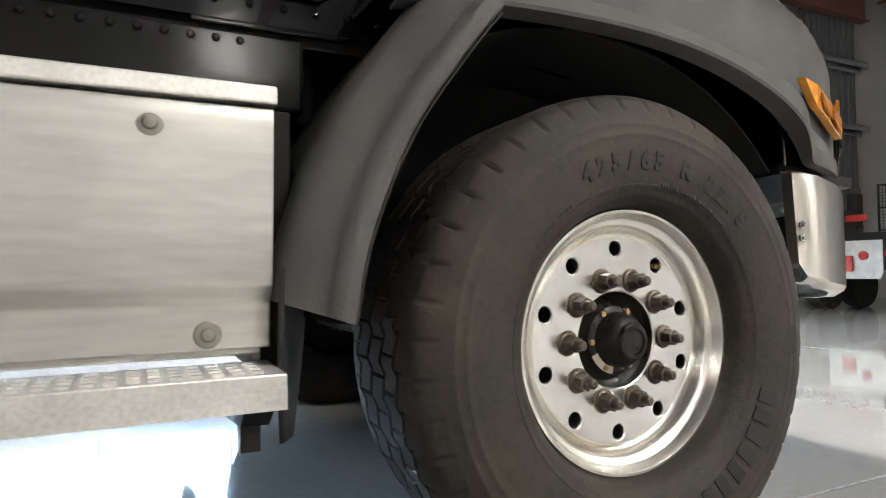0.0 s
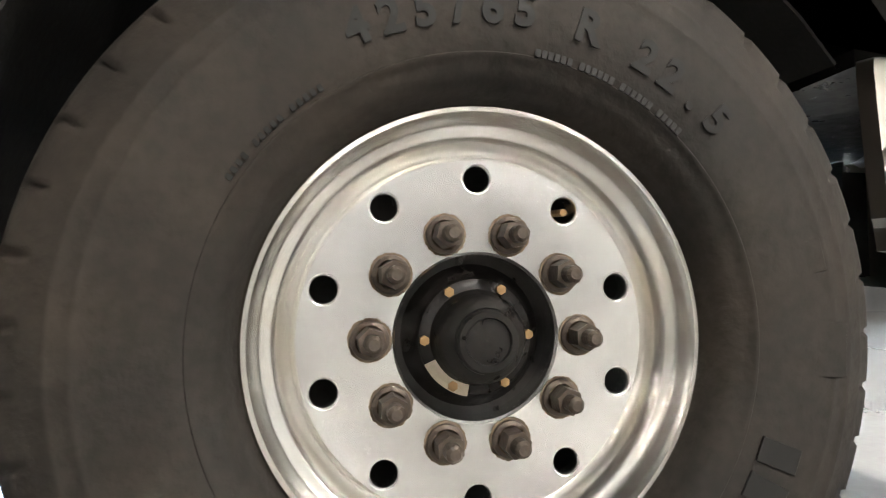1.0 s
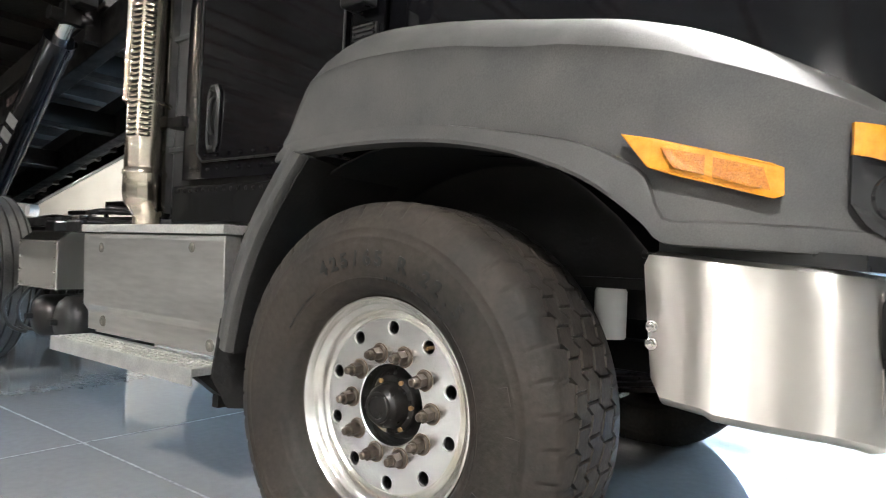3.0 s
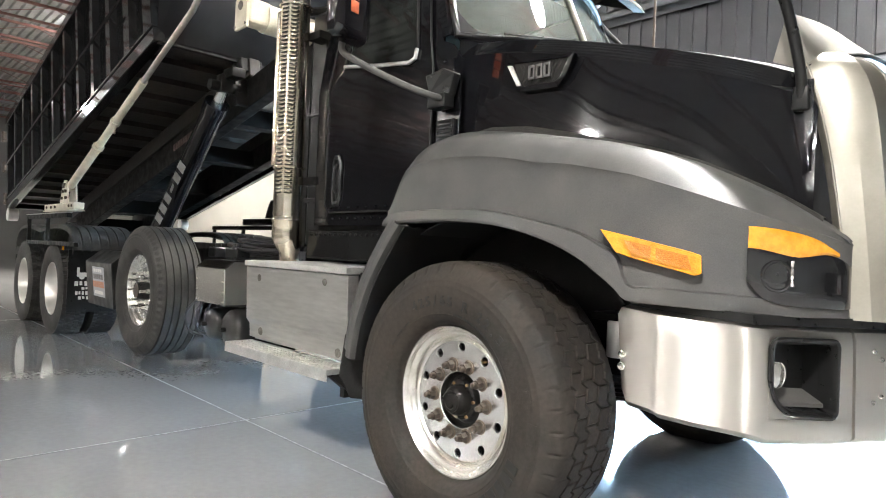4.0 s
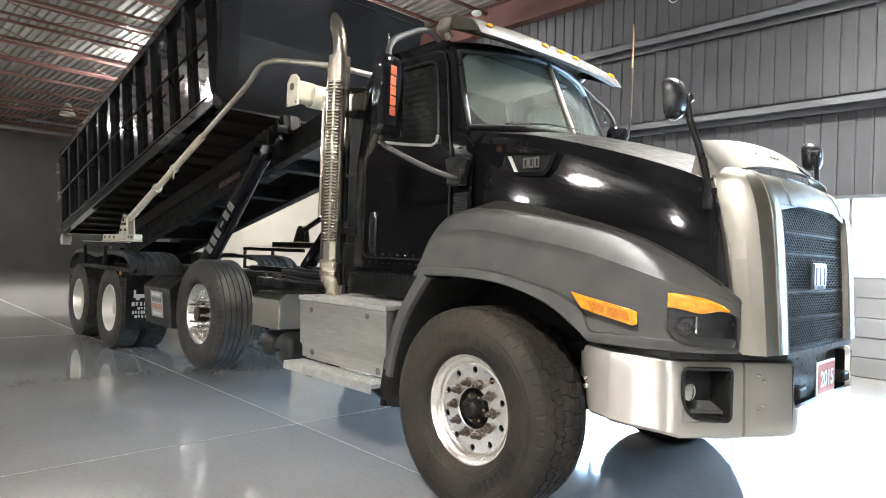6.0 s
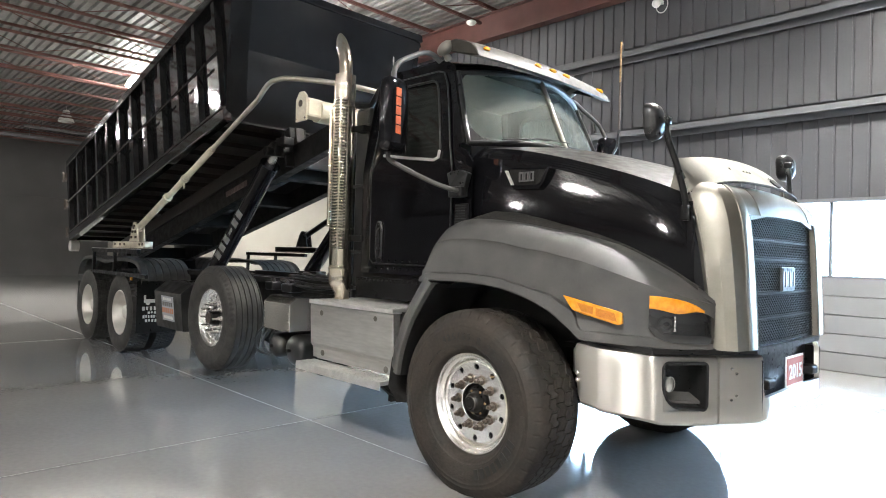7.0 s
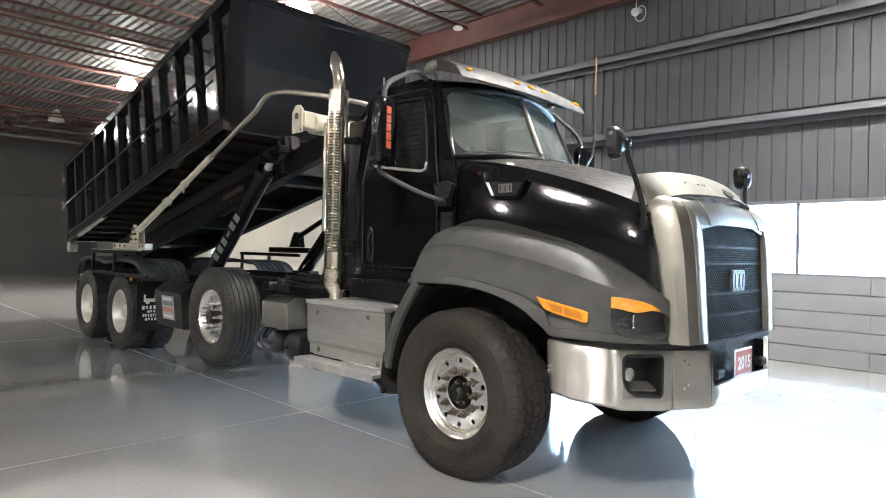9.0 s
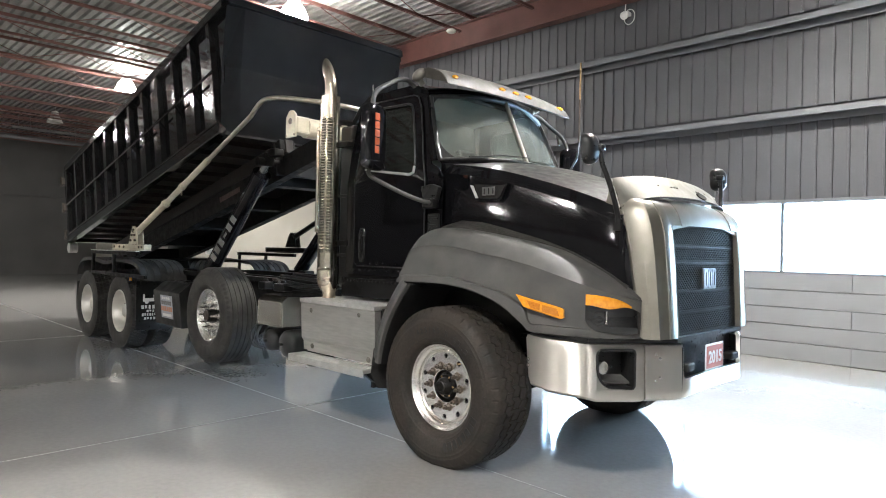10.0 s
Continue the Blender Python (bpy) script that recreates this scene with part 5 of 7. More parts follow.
for right in (True, False):
    ROWS = dense([shell_row(*l, right) for l in LV], 3)
    out = -1 if right else 1
    # tubes added on the surround's edges to draw their highlight lines
    for col, r, grow in ((1, 0.0045, 0.0), (5, 0.0042, 0.001), (8, 0.0042, 0.0)):
        bm = B()
        tube(bm, [(x + 0.001, y + out * grow, z) for x, y, z in (row[col] for row in ROWS)], r, 8)
        part("shell_bead", bm, "shell", shell, "rolled bead along the surround", 60)
    bm = B()
    prism(bm, [(1.287, flip(0.69, right), 1.630), (1.300, flip(0.93, right), 1.664), (1.296, flip(0.93, right), 1.682), (1.283, flip(0.69, right), 1.682)], (0.015, 0, 0), 0.002)
    part("shell_corner", bm, "satin", shell, "sloped upper corner of the surround")
    bm = B()
    tube(bm, [(xf + 0.006 + 0.012 * math.sin(math.pi * 0.13), flip(yo + 0.225 + (2 * YC - 2 * yo - 0.45) * 0.13, right), z + 0.004) for z, xf, xo, yo in LV[4:]], 0.0036, 8)
    part("shell_bead", bm, "shell", shell, "", 60)
bm = B()
gz = [(0.975, 1.105), (1.115, 1.238), (1.25, 1.425), (1.438, 1.53), (1.542, 1.665)]
for z0, z1 in gz:
    prism(bm, [(1.318 - (z0 - 0.97) * 0.055, 0.70, z0), (1.335 - (z0 - 0.97) * 0.055, YC, z0), (1.318 - (z0 - 0.97) * 0.055, 2 * YC - 0.70, z0), (1.318 - (z1 - 0.97) * 0.055, 2 * YC - 0.70, z1), (1.335 - (z1 - 0.97) * 0.055, YC, z1), (1.318 - (z1 - 0.97) * 0.055, 0.70, z1)], (-0.012, 0, 0))
grille = P("grille", bm, "liner", "black five-panel mesh grille")
gx = lambda y, z: 1.3375 - (z - 0.97) * 0.055 - 0.017 * abs(y - YC) / 0.535
bm = B()
for z0, z1 in gz:
    nrow = int((z1 - z0) / 0.0135)
    for k in range(nrow + 1):
        z = z0 + (z1 - z0) * k / nrow
        pts = [(gx(y, z) + 0.004, y, min(max(z + (0.0062 if (j + k) % 2 else -0.0062), z0), z1)) for j, y in enumerate(np.linspace(0.705, 2 * YC - 0.705, 67))]
        tube(bm, pts, 0.0026, 4)
part("grille_mesh", bm, "mesh", grille, "black woven grille mesh")
for z in (0.968, 1.110, 1.244, 1.432, 1.536, 1.672):
    bm = B()
    for s in (0, 1):
        y0, y1 = (0.70, YC) if s == 0 else (YC, 2 * YC - 0.70)
        prism(bm, [(gx(y0, z) + 0.001, y0, z - 0.006), (gx(y1, z) + 0.001, y1, z - 0.006), (gx(y1, z) + 0.001, y1, z + 0.006), (gx(y0, z) + 0.001, y0, z + 0.006)], (-0.02, 0, 0))
    part("grille_bar", bm, "liner", grille)
bm = B()
for y0, y1 in ((1.135, 1.20), (1.205, 1.265), (1.27, 1.335)):
    x = gx(YC, 1.32) + 0.014
    for (a, b, z0, z1) in ((y0, y1, 1.365, 1.385), (y0, y1, 1.255, 1.275), (y0, y0 + 0.02, 1.255, 1.385), (y1 - 0.02, y1, 1.255, 1.385)):
        box(bm, x, x + 0.008, a, b, z0, z1)
box(bm, gx(YC, 1.32) + 0.006, gx(YC, 1.32) + 0.016, 1.13, 1.34, 1.25, 1.39, 0.003)
part("grille_emblem", bm, "emblem", grille, "plain bright emblem block on the grille")

# -- hood deflector --
bm = B()
base = [(1.075, 0.46, 1.765), (1.13, 0.52, 1.80), (1.205, 0.72, 1.845), (1.235, YC, 1.862)]
topl = [(1.035, 0.425, 1.945), (1.035, 0.435, 1.952), (1.06, 0.80, 2.0), (1.07, YC, 2.018)]
rows = [base, [tuple(b * 0.6 + t * 0.4 for k, (b, t) in enumerate(zip(p, q))) for p, q in zip(base, topl)], topl]
rows = [smooth_path(r + [(x, 2 * YC - y, z) for x, y, z in reversed(r[:-1])], 4) for r in rows]
loft(bm, rows)
thicken(bm, 0.004)
deflector = P("hood_deflector", bm, "satin", "brushed metal bug deflector on the hood nose", 18)
for right in (True, False):
    bm = B()
    prism(bm, [(1.035, flip(0.425, right), 1.945), (1.075, flip(0.46, right), 1.765), (0.99, flip(0.445, right), 1.80)], (0, 0.006 if right else -0.006, 0))
    part("deflector_end", bm, "satin", deflector)
    bm = B()
    tube(bm, [(1.036, flip(0.424, right), 1.947), (1.056, flip(0.441, right), 1.856), (1.078, flip(0.459, right), 1.766)], 0.005, 8)
    part("deflector_edge", bm, "alu_edge", deflector, "rolled bright edge", 60)
bm = B()
for y in (0.86, 1.02, 1.06, 1.10, 1.42, 1.46, 1.6):
    lathe(bm, [(0.0, -0.004), (0.007, -0.003), (0.008, 0.002)], 10, m=Matrix.Translation((1.160 - 0.03 * ((y - YC) / 0.4) ** 2, y, 1.935)) @ Matrix.Rotation(radians(90), 4, "Z") @ Matrix.Rotation(radians(-35), 4, "X"))
part("rivet", bm, "chrome", deflector)
bm = B()
prism(bm, [(1.233 - 1.0 * (0.035 + 0.026 * math.sin(a)), 1.40 + 0.062 * math.cos(a), 1.897 + 0.026 * math.sin(a)) for a in (2 * math.pi * k / 16 for k in range(16))], (0.006, 0, 0.006))
part("deflector_slot", bm, "liner", deflector, "dark oval slot in the deflector")
bm = B()
tube(bm, [(x + 0.004, y, z - 0.002) for x, y, z in rows[0]], 0.0065, 8)
part("deflector_seal", bm, "liner", deflector, "black seal under the deflector", 60)

# -- hood mirrors --
def squared(bm, power=3.2):
    """Pulls a round head towards a rounded square."""
    for v in bm.verts:
        r = math.hypot(v.co.x, v.co.z)
        if r > 1e-6:
            k = 0.90 * (abs(v.co.x / r) ** power + abs(v.co.z / r) ** power) ** (-1 / power)
            v.co.x, v.co.z = v.co.x * k, v.co.z * k


for right in (True, False):
    bm = B()
    pts = smooth_path([(1.085, 0.43, 1.66), (1.085, 0.415, 1.74), (1.065, 0.36, 1.90), (1.04, 0.305, 2.03), (1.03, 0.29, 2.12)], 5)
    tube(bm, [(x, flip(y, right), z) for x, y, z in pts], 0.017, 12)
    box(bm, 1.00, 1.06, flip(0.29, right) - 0.025, flip(0.29, right) + 0.025, 2.10, 2.145, 0.012)
    box(bm, 1.06, 1.11, flip(0.435, right) - 0.02, flip(0.435, right) + 0.02, 1.62, 1.70, 0.008)
    hm = P("hood_mirror", bm, "blackp", "black convex hood mirror on a curved arm", 45)
    bm = B()
    m = Matrix.Translation((0.995, flip(0.235, right), 2.115)) @ Matrix.Rotation(radians(92 if right else 66), 4, "Z") @ Matrix.Rotation(radians(-4), 4, "X")
    lathe(bm, [(0.0, -0.052), (0.04, -0.05), (0.075, -0.036), (0.092, -0.012), (0.097, 0.012), (0.097, 0.022), (0.090, 0.026)], 36, m=Matrix.Diagonal((0.84, 0.95, 1.12, 1)))
    squared(bm)
    bmesh.ops.transform(bm, matrix=m, verts=bm.verts[:])
    part("mirror_housing", bm, "blackp", hm, "rounded square black mirror housing", 40)
    bm = B()
    lathe(bm, [(0.090, 0.026), (0.05, 0.030), (0.0, 0.032)], 36, m=Matrix.Diagonal((0.84, 0.95, 1.12, 1)))
    squared(bm)
    bmesh.ops.transform(bm, matrix=m, verts=bm.verts[:])
    part("mirror_glass", bm, "mirror", hm, "convex mirror glass", 60)

# -- cab --
def side_y(z):
    return 0.33 + (0.0 if z < 2.05 else 0.17 * ((z - 2.05) / 0.85) ** 1.3)


def sheet(outline, holes, right, off=0.0, thick=0.012, yf=side_y):
    """A flat side panel with openings, bent to the cab's side."""
    bm = B()
    loops = []
    for pts in [outline] + holes:
        vs = [bm.verts.new((x, 0, z)) for x, z in pts]
        loops += [bm.edges.new((vs[i], vs[(i + 1) % len(vs)])) for i in range(len(vs))]
    bmesh.ops.triangle_fill(bm, use_beauty=True, use_dissolve=False, edges=loops)
    bmesh.ops.recalc_face_normals(bm, faces=bm.faces[:])
    r = bmesh.ops.extrude_face_region(bm, geom=bm.faces[:])
    vs = {v for v in r["geom"] if isinstance(v, bmesh.types.BMVert)}
    for v in bm.verts:
        y = yf(v.co.z) - off + (thick if v in vs else 0.0)
        v.co.y = flip(y, right)
    bmesh.ops.recalc_face_normals(bm, faces=bm.faces[:])
    return bm


WINDOW = [(-1.30, 2.17), (-0.98, 2.12), (-0.72, 2.085), (-0.675, 2.10), (-0.67, 2.15), (-0.735, 2.42), (-0.80, 2.62), (-0.83, 2.68), (-0.88, 2.705), (-1.24, 2.715), (-1.30, 2.69), (-1.32, 2.62)]
SIDE = [(-1.57, 1.25), (-0.40, 1.25), (-0.36, 1.45), (-0.36, 2.05), (-0.43, 2.13), (-0.50, 2.16), (-0.56, 2.40), (-0.64, 2.68), (-0.70, 2.80), (-0.80, 2.86), (-1.50, 2.88), (-1.57, 2.80), (-1.57, 2.05)]
DOOR = [(-1.44, 1.36), (-1.40, 1.325), (-0.62, 1.325), (-0.56, 1.37), (-0.54, 1.60), (-0.54, 2.02), (-0.585, 2.20), (-0.64, 2.42), (-0.72, 2.66), (-0.78, 2.755), (-0.84, 2.775), (-1.38, 2.785), (-1.44, 2.74), (-1.45, 2.05)]
GROW = [(-1.33, 2.155), (-0.98, 2.10), (-0.72, 2.062), (-0.655, 2.08), (-0.645, 2.15), (-0.71, 2.43), (-0.775, 2.635), (-0.815, 2.71), (-0.88, 2.735), (-1.25, 2.745), (-1.325, 2.71), (-1.345, 2.62)]
for right in (True, False):
    P("cab_side", sheet(SIDE, [GROW], right, 0.0), "paint", "glossy black cab side")
    door = P("cab_door", sheet(DOOR, [WINDOW], right, 0.012), "paint", "glossy black cab door with riveted lower edge")
    bm = B()
    tube(bm, [(x, flip(side_y(z) - 0.016, right), z) for x, z in WINDOW], 0.009, 8, closed=True)
    part("window_trim", bm, "blackp", door)
    bm = B()
    tube(bm, [(x, flip(side_y(z) - 0.024, right), z) for x, z in WINDOW[:5]], 0.011, 8)
    part("belt_moulding", bm, "alu_edge", door, "bright moulding below the window")
    bm = sheet(WINDOW, [], right, -0.004, 0.004)
    g = part("door_glass", bm, "side_glass", door, "tinted door glass")
    bm = B()
    tube(bm, [(x, flip(side_y(z) - 0.014, right), z) for x, z in DOOR], 0.006, 6, closed=True)
    part("door_seal", bm, "blackp", door)
    # recessed handle
    bm = B()
    out = [(-1.325 + 0.042 * sx, 1.51 + sz) for sx, sz in ((-0.6, -0.15), (0.6, -0.15), (1.0, -0.11), (1.0, 0.11), (0.5, 0.15), (-0.5, 0.15), (-1.0, 0.11), (-1.0, -0.11))]
    inn = [(-1.325 + 0.024 * sx, 1.51 + sz * 0.8) for sx, sz in ((-0.6, -0.15), (0.6, -0.15), (1.0, -0.11), (1.0, 0.11), (0.5, 0.15), (-0.5, 0.15), (-1.0, 0.11), (-1.0, -0.11))]
    a = [bm.verts.new((x, flip(0.312, right), z)) for x, z in out]
    b = [bm.verts.new((x, flip(0.300, right), z)) for x, z in [(p * 0.55 + q * 0.45, s * 0.55 + t * 0.45) for (p, s), (q, t) in zip(out, inn)]]
    c = [bm.verts.new((x, flip(0.304, right), z)) for x, z in inn]
    d = [bm.verts.new((x, flip(0.318, right), z)) for x, z in inn]
    for q, w in ((a, b), (b, c), (c, d)):
        for k in range(8):
            bm.faces.new((q[k], q[(k + 1) % 8], w[(k + 1) % 8], w[k]))
    bm.faces.new(d)
    bmesh.ops.recalc_face_normals(bm, faces=bm.faces[:])
    part("handle_plate", bm, "blackp", door, "grey recessed door handle surround", 40)
    bm = B()
    tube(bm, smooth_path([(-1.325, flip(0.315, right), 1.60), (-1.325, flip(0.296, right), 1.57), (-1.325, flip(0.294, right), 1.48), (-1.325, flip(0.31, right), 1.44)], 4), 0.011, 8)
    part("door_handle", bm, "blackp", door, "black pull handle", 50)
    bm = B()
    spots = [(-1.50, z) for z in np.arange(1.30, 2.75, 0.11)] + [(x, 1.292) for x in np.arange(-1.45, -0.45, 0.075)] + [(-0.47, z) for z in np.arange(1.75, 2.08, 0.06)] + [(x, 1.352) for x in np.arange(-1.38, -0.62, 0.085)]
    for x, z in spots:
        off = 0.016 if z == 1.352 else 0.003
        lathe(bm, [(0.0, -0.006), (0.006, -0.005), (0.009, -0.001), (0.009, 0.003)], 8, m=Matrix.Translation((x, flip(side_y(z) - off, right), z)) @ Matrix.Rotation(0 if right else math.pi, 4, "Z"))
    P("cab_rivet", bm, "paint", "small round rivets along the cab seams", 60)
    # cowl bracket, louvre, mirror arms
    bm = B()
    prism(bm, [(-0.53, flip(0.30, right), 1.97), (-0.40, flip(0.29, right), 1.985), (-0.34, flip(0.31, right), 1.96), (-0.37, flip(0.31, right), 1.86), (-0.50, flip(0.30, right), 1.875)], (0, -0.045 if right else 0.045, 0), 0.006)
    box(bm, -0.49, -0.37, flip(0.27, right) - 0.035, flip(0.27, right) + 0.035, 1.80, 1.87, 0.008)
    P("mirror_bracket", bm, "blackp", "black mirror bracket on the cowl")
    bm = B()
    box(bm, -0.50, -0.38, flip(0.322, right) - 0.008, flip(0.322, right) + 0.008, 1.62, 1.76, 0.004)
    for z in np.arange(1.64, 1.75, 0.018):
        box(bm, -0.49, -0.39, flip(0.312, right) - 0.006, flip(0.312, right) + 0.006, z, z + 0.008)
    P("cowl_louvre", bm, "blackp", "black louvred cowl vent")
    bm = B()
    tube(bm, [(x, flip(y, right), z) for x, y, z in smooth_path([(-0.72, -0.10, 2.10), (-0.74, -0.09, 2.05), (-0.68, -0.05, 2.00), (-0.52, 0.08, 1.90), (-0.42, 0.17, 1.85), (-0.40, 0.26, 1.84)], 5)], 0.016, 10)
    tube(bm, [(x, flip(y, right), z) for x, y, z in smooth_path([(-0.70, -0.09, 2.53), (-0.73, -0.07, 2.63), (-0.76, 0.00, 2.72), (-0.80, 0.14, 2.80), (-0.82, 0.27, 2.865), (-0.82, 0.36, 2.875), (-0.82, 0.44, 2.84)], 5)], 0.019, 10)
    arm = P("mirror_arm", bm, "plastic", "grey tubular mirror arms", 50)
    bm = B()
    m = Matrix.Translation((-0.70, flip(-0.10, right), 2.325)) @ Matrix.Rotation(radians(14 if right else -14), 4, "Z")
    out = []
    for z, k in ((-0.245, 0.70), (-0.225, 0.92), (-0.18, 1.0), (0.15, 1.0), (0.215, 0.92), (0.245, 0.66)):
        out.append([(0.07 * k * math.copysign(abs(math.cos(a)) ** 0.7, math.cos(a)) * (1.0 if math.cos(a) > 0 else 0.35), 0.128 * k * math.copysign(abs(math.sin(a)) ** 0.6, math.sin(a)), z) for a in (2 * math.pi * j / 24 for j in range(24))])
    loft(bm, out, caps=True, loop=True)
    bmesh.ops.transform(bm, matrix=m, verts=bm.verts[:])
    bmesh.ops.recalc_face_normals(bm, faces=bm.faces[:])
    mir = P("door_mirror", bm, "paint", "tall black door mirror with amber lamp strip", 40)
    for k in range(5 if right else 0):
        bm = B()
        box(bm, 0.062, 0.073, -0.052, 0.002, 0.145 - 0.062 * k - 0.026, 0.145 - 0.062 * k + 0.030, 0.004, m=m)
        part("mirror_lamp", bm, "orange_red", mir, "small orange-red repeater lamp")
    bm = B()
    box(bm, -0.030, -0.026, -0.09, 0.09, -0.19, 0.19, m=m)
    part("mirror_glass", bm, "mirror", mir)
    bm = B()
    cyl(bm, (-0.78, flip(-0.02, right), 2.62), (-0.80, flip(-0.02, right), 2.74), 0.012, 0.006)
    cyl(bm, (-0.80, flip(-0.02, right), 2.74), (-0.80, flip(-0.02, right), 2.76), 0.006, 0.003)
    part("mirror_stay", bm, "chrome", arm, "short chrome antenna stub")

# roof, rear wall, floor, windscreen
bm = B()
rows = []
for x, zz, hw in ((-1.575, 2.80, 0.72), (-1.56, 2.86, 0.735), (-1.48, 2.90, 0.735), (-1.2, 2.93, 0.735), (-0.9, 2.93, 0.735), (-0.72, 2.87, 0.74)):
    rows.append([(x + (0.13 * (1 - u * u) if x > -0.8 else 0.0), YC + hw * u, zz - 0.05 * abs(u) ** 3) for u in np.linspace(-1, 1, 13)])
loft(bm, rows)
thicken(bm, 0.01)
P("cab_roof", bm, "paint", "glossy black cab roof", 40)
bm = B()
rows = [[(-1.575, side_y(z) if s < 0 else 2 * YC - side_y(z), z) for s in (-1, 1)] for z in (1.25, 1.6, 2.05, 2.3, 2.6, 2.82)]
loft(bm, rows)
thicken(bm, 0.01)
P("cab_back", bm, "paint", "black rear wall of the cab", 40)
bm = B()
box(bm, -1.56, -0.45, 0.36, 2 * YC - 0.36, 1.22, 1.27)
box(bm, -1.5, -0.6, 0.45, 2 * YC - 0.45, 1.06, 1.22, 0.01)
P("cab_floor", bm, "dark")
bm = B()
box(bm, -0.75, -0.42, 0.42, 2 * YC - 0.42, 1.75, 2.08, 0.06, seg=3)
P("dashboard", bm, "cabin", "grey dashboard behind the windscreen", 40)
for y in (0.78, 1.70):
    bm = B()
    box(bm, -1.40, -0.95, y - 0.24, y + 0.24, 1.62, 1.76, 0.05, seg=3)
    box(bm, -1.46, -1.34, y - 0.23, y + 0.23, 1.72, 2.32, 0.05, seg=3)
    box(bm, -1.44, -1.35, y - 0.13, y + 0.13, 2.34, 2.52, 0.04, seg=3)
    P("seat", bm, "seat", "dark cloth cab seat", 40)
bm = B()
tube(bm, [(-0.78 + 0.10 * math.sin(a), 1.70 + 0.22 * math.cos(a), 2.08 + 0.19 * math.sin(a)) for a in (2 * math.pi * k / 28 for k in range(28))], 0.014, 8, closed=True)
cyl(bm, (-0.78, 1.70, 2.08), (-0.55, 1.70, 1.95), 0.03)
P("steering_wheel", bm, "blackp", "black steering wheel", 50)
bm = B()
rows = []
for x, zz, hw in ((-1.55, 1.3, 0.86), (-1.55, 2.3, 0.83), (-1.50, 2.80, 0.70), (-0.80, 2.83, 0.70)):
    rows.append([(x, YC + hw * u, zz) for u in np.linspace(-1, 1, 5)])
loft(bm, rows)
P("cab_lining", bm, "cabin", "pale grey cab lining", 40)

WS = []
for f, xc, bow, z, drop, hw in ((0.0, -0.247, 0.215, 2.235, 0.045, 0.845), (0.25, -0.312, 0.205, 2.38, 0.045, 0.825), (0.5, -0.376, 0.195, 2.525, 0.05, 0.80), (0.75, -0.438, 0.185, 2.665, 0.055, 0.775), (1.0, -0.50, 0.175, 2.80, 0.06, 0.75)):
    WS.append([(xc - bow * u * u, YC + hw * u, z - drop * u * u) for u in np.linspace(-1, 1, 17)])
bm = B()
loft(bm, WS)
wind = P("windscreen", bm, "glass", "curved two-piece windscreen, slightly dusty", 60)
bm = B()
loop = [Vector(p) for p in WS[0]] + [Vector(r[-1]) for r in WS[1:-1]] + [Vector(p) for p in reversed(WS[-1])] + [Vector(r[0]) for r in reversed(WS[1:-1])]
tube(bm, [p + Vector((0.004, 0, 0)) for p in loop], 0.022, 8, closed=True)
part("windscreen_seal", bm, "blackp", wind, "thick black windscreen seal", 50)
bm = B()
tube(bm, [Vector(r[8]) + Vector((0.010, 0, 0)) for r in WS], 0.019, 8)
part("centre_strip", bm, "satin", wind, "dull metal centre strip", 50)
def on_glass(f, u):
    """A point of the windscreen: f up from its lower edge, u across from side to side."""
    i, j = min(int(f * 4), 3), min(int((u + 1) * 8), 15)
    a, b = f * 4 - i, (u + 1) * 8 - j
    lo = Vector(WS[i][j]).lerp(Vector(WS[i][j + 1]), b)
    hi = Vector(WS[i + 1][j]).lerp(Vector(WS[i + 1][j + 1]), b)
    return lo.lerp(hi, a) + Vector((0.006, 0, 0))


for su, sf in ((-1, 0), (1, 0), (-1, 1), (1, 1)):
    bm = B()
    rf, ru = (0.46, 0.24) if sf == 0 else (0.24, 0.15)
    arc = [(1 - math.cos(t), 1 - math.sin(t)) for t in (math.pi / 2 * k / 8 for k in range(9))]
    grow = lambda q, f: on_glass(abs(sf - f * rf), su * (1 - q * ru))
    outer = [grow(q, 0.0) if k >= 4 else grow(0.0, f) for k, (q, f) in enumerate(arc)]
    outer[4] = grow(0.0, 0.0)
    loft(bm, [outer, [grow(q, f) for q, f in arc]])
    thicken(bm, 0.004)
    part("seal_corner", bm, "blackp", wind, "rounded corner of the seal")
bm = B()
for right in (True, False):
    k = 0 if right else -1
    s = 1 if right else -1
    a = [Vector(r[k]) + Vector((0.004, -0.012 * s, 0)) for r in WS]
    b = [Vector((r[k][0] - 0.05, flip(side_y(r[k][2]) - 0.004, right), r[k][2] - 0.01)) for r in WS]
    loft(bm, [a, [p * 0.5 + q * 0.5 + Vector((0.02, -0.015 * s, 0)) for p, q in zip(a, b)], b])
a = [Vector(p) for p in WS[-1]]
loft(bm, [a, [p + Vector((-0.03, 0, 0.05)) for p in a], [p + Vector((-0.16, 0, 0.085)) for p in a]])
a = [Vector(p) for p in WS[0]]
loft(bm, [a, [p + Vector((0.03, 0, -0.03)) for p in a], [p + Vector((0.02, 0, -0.16)) for p in a]])
thicken(bm, 0.006)
P("windscreen_frame", bm, "paint", "black windscreen pillars and header", 40)
bm = B()
for u0, u1, k in ((-0.8, -0.1, 0), (0.1, 0.8, 0)):
    p0, p1 = Vector(WS[0][8 + int(u0 * 8)]), Vector(WS[0][8 + int(u1 * 8)])
    tube(bm, [p0 + Vector((0.035, 0, 0.02)), (p0 + p1) / 2 + Vector((0.055, 0, 0.05)), p1 + Vector((0.035, 0, 0.05))], 0.006, 6)
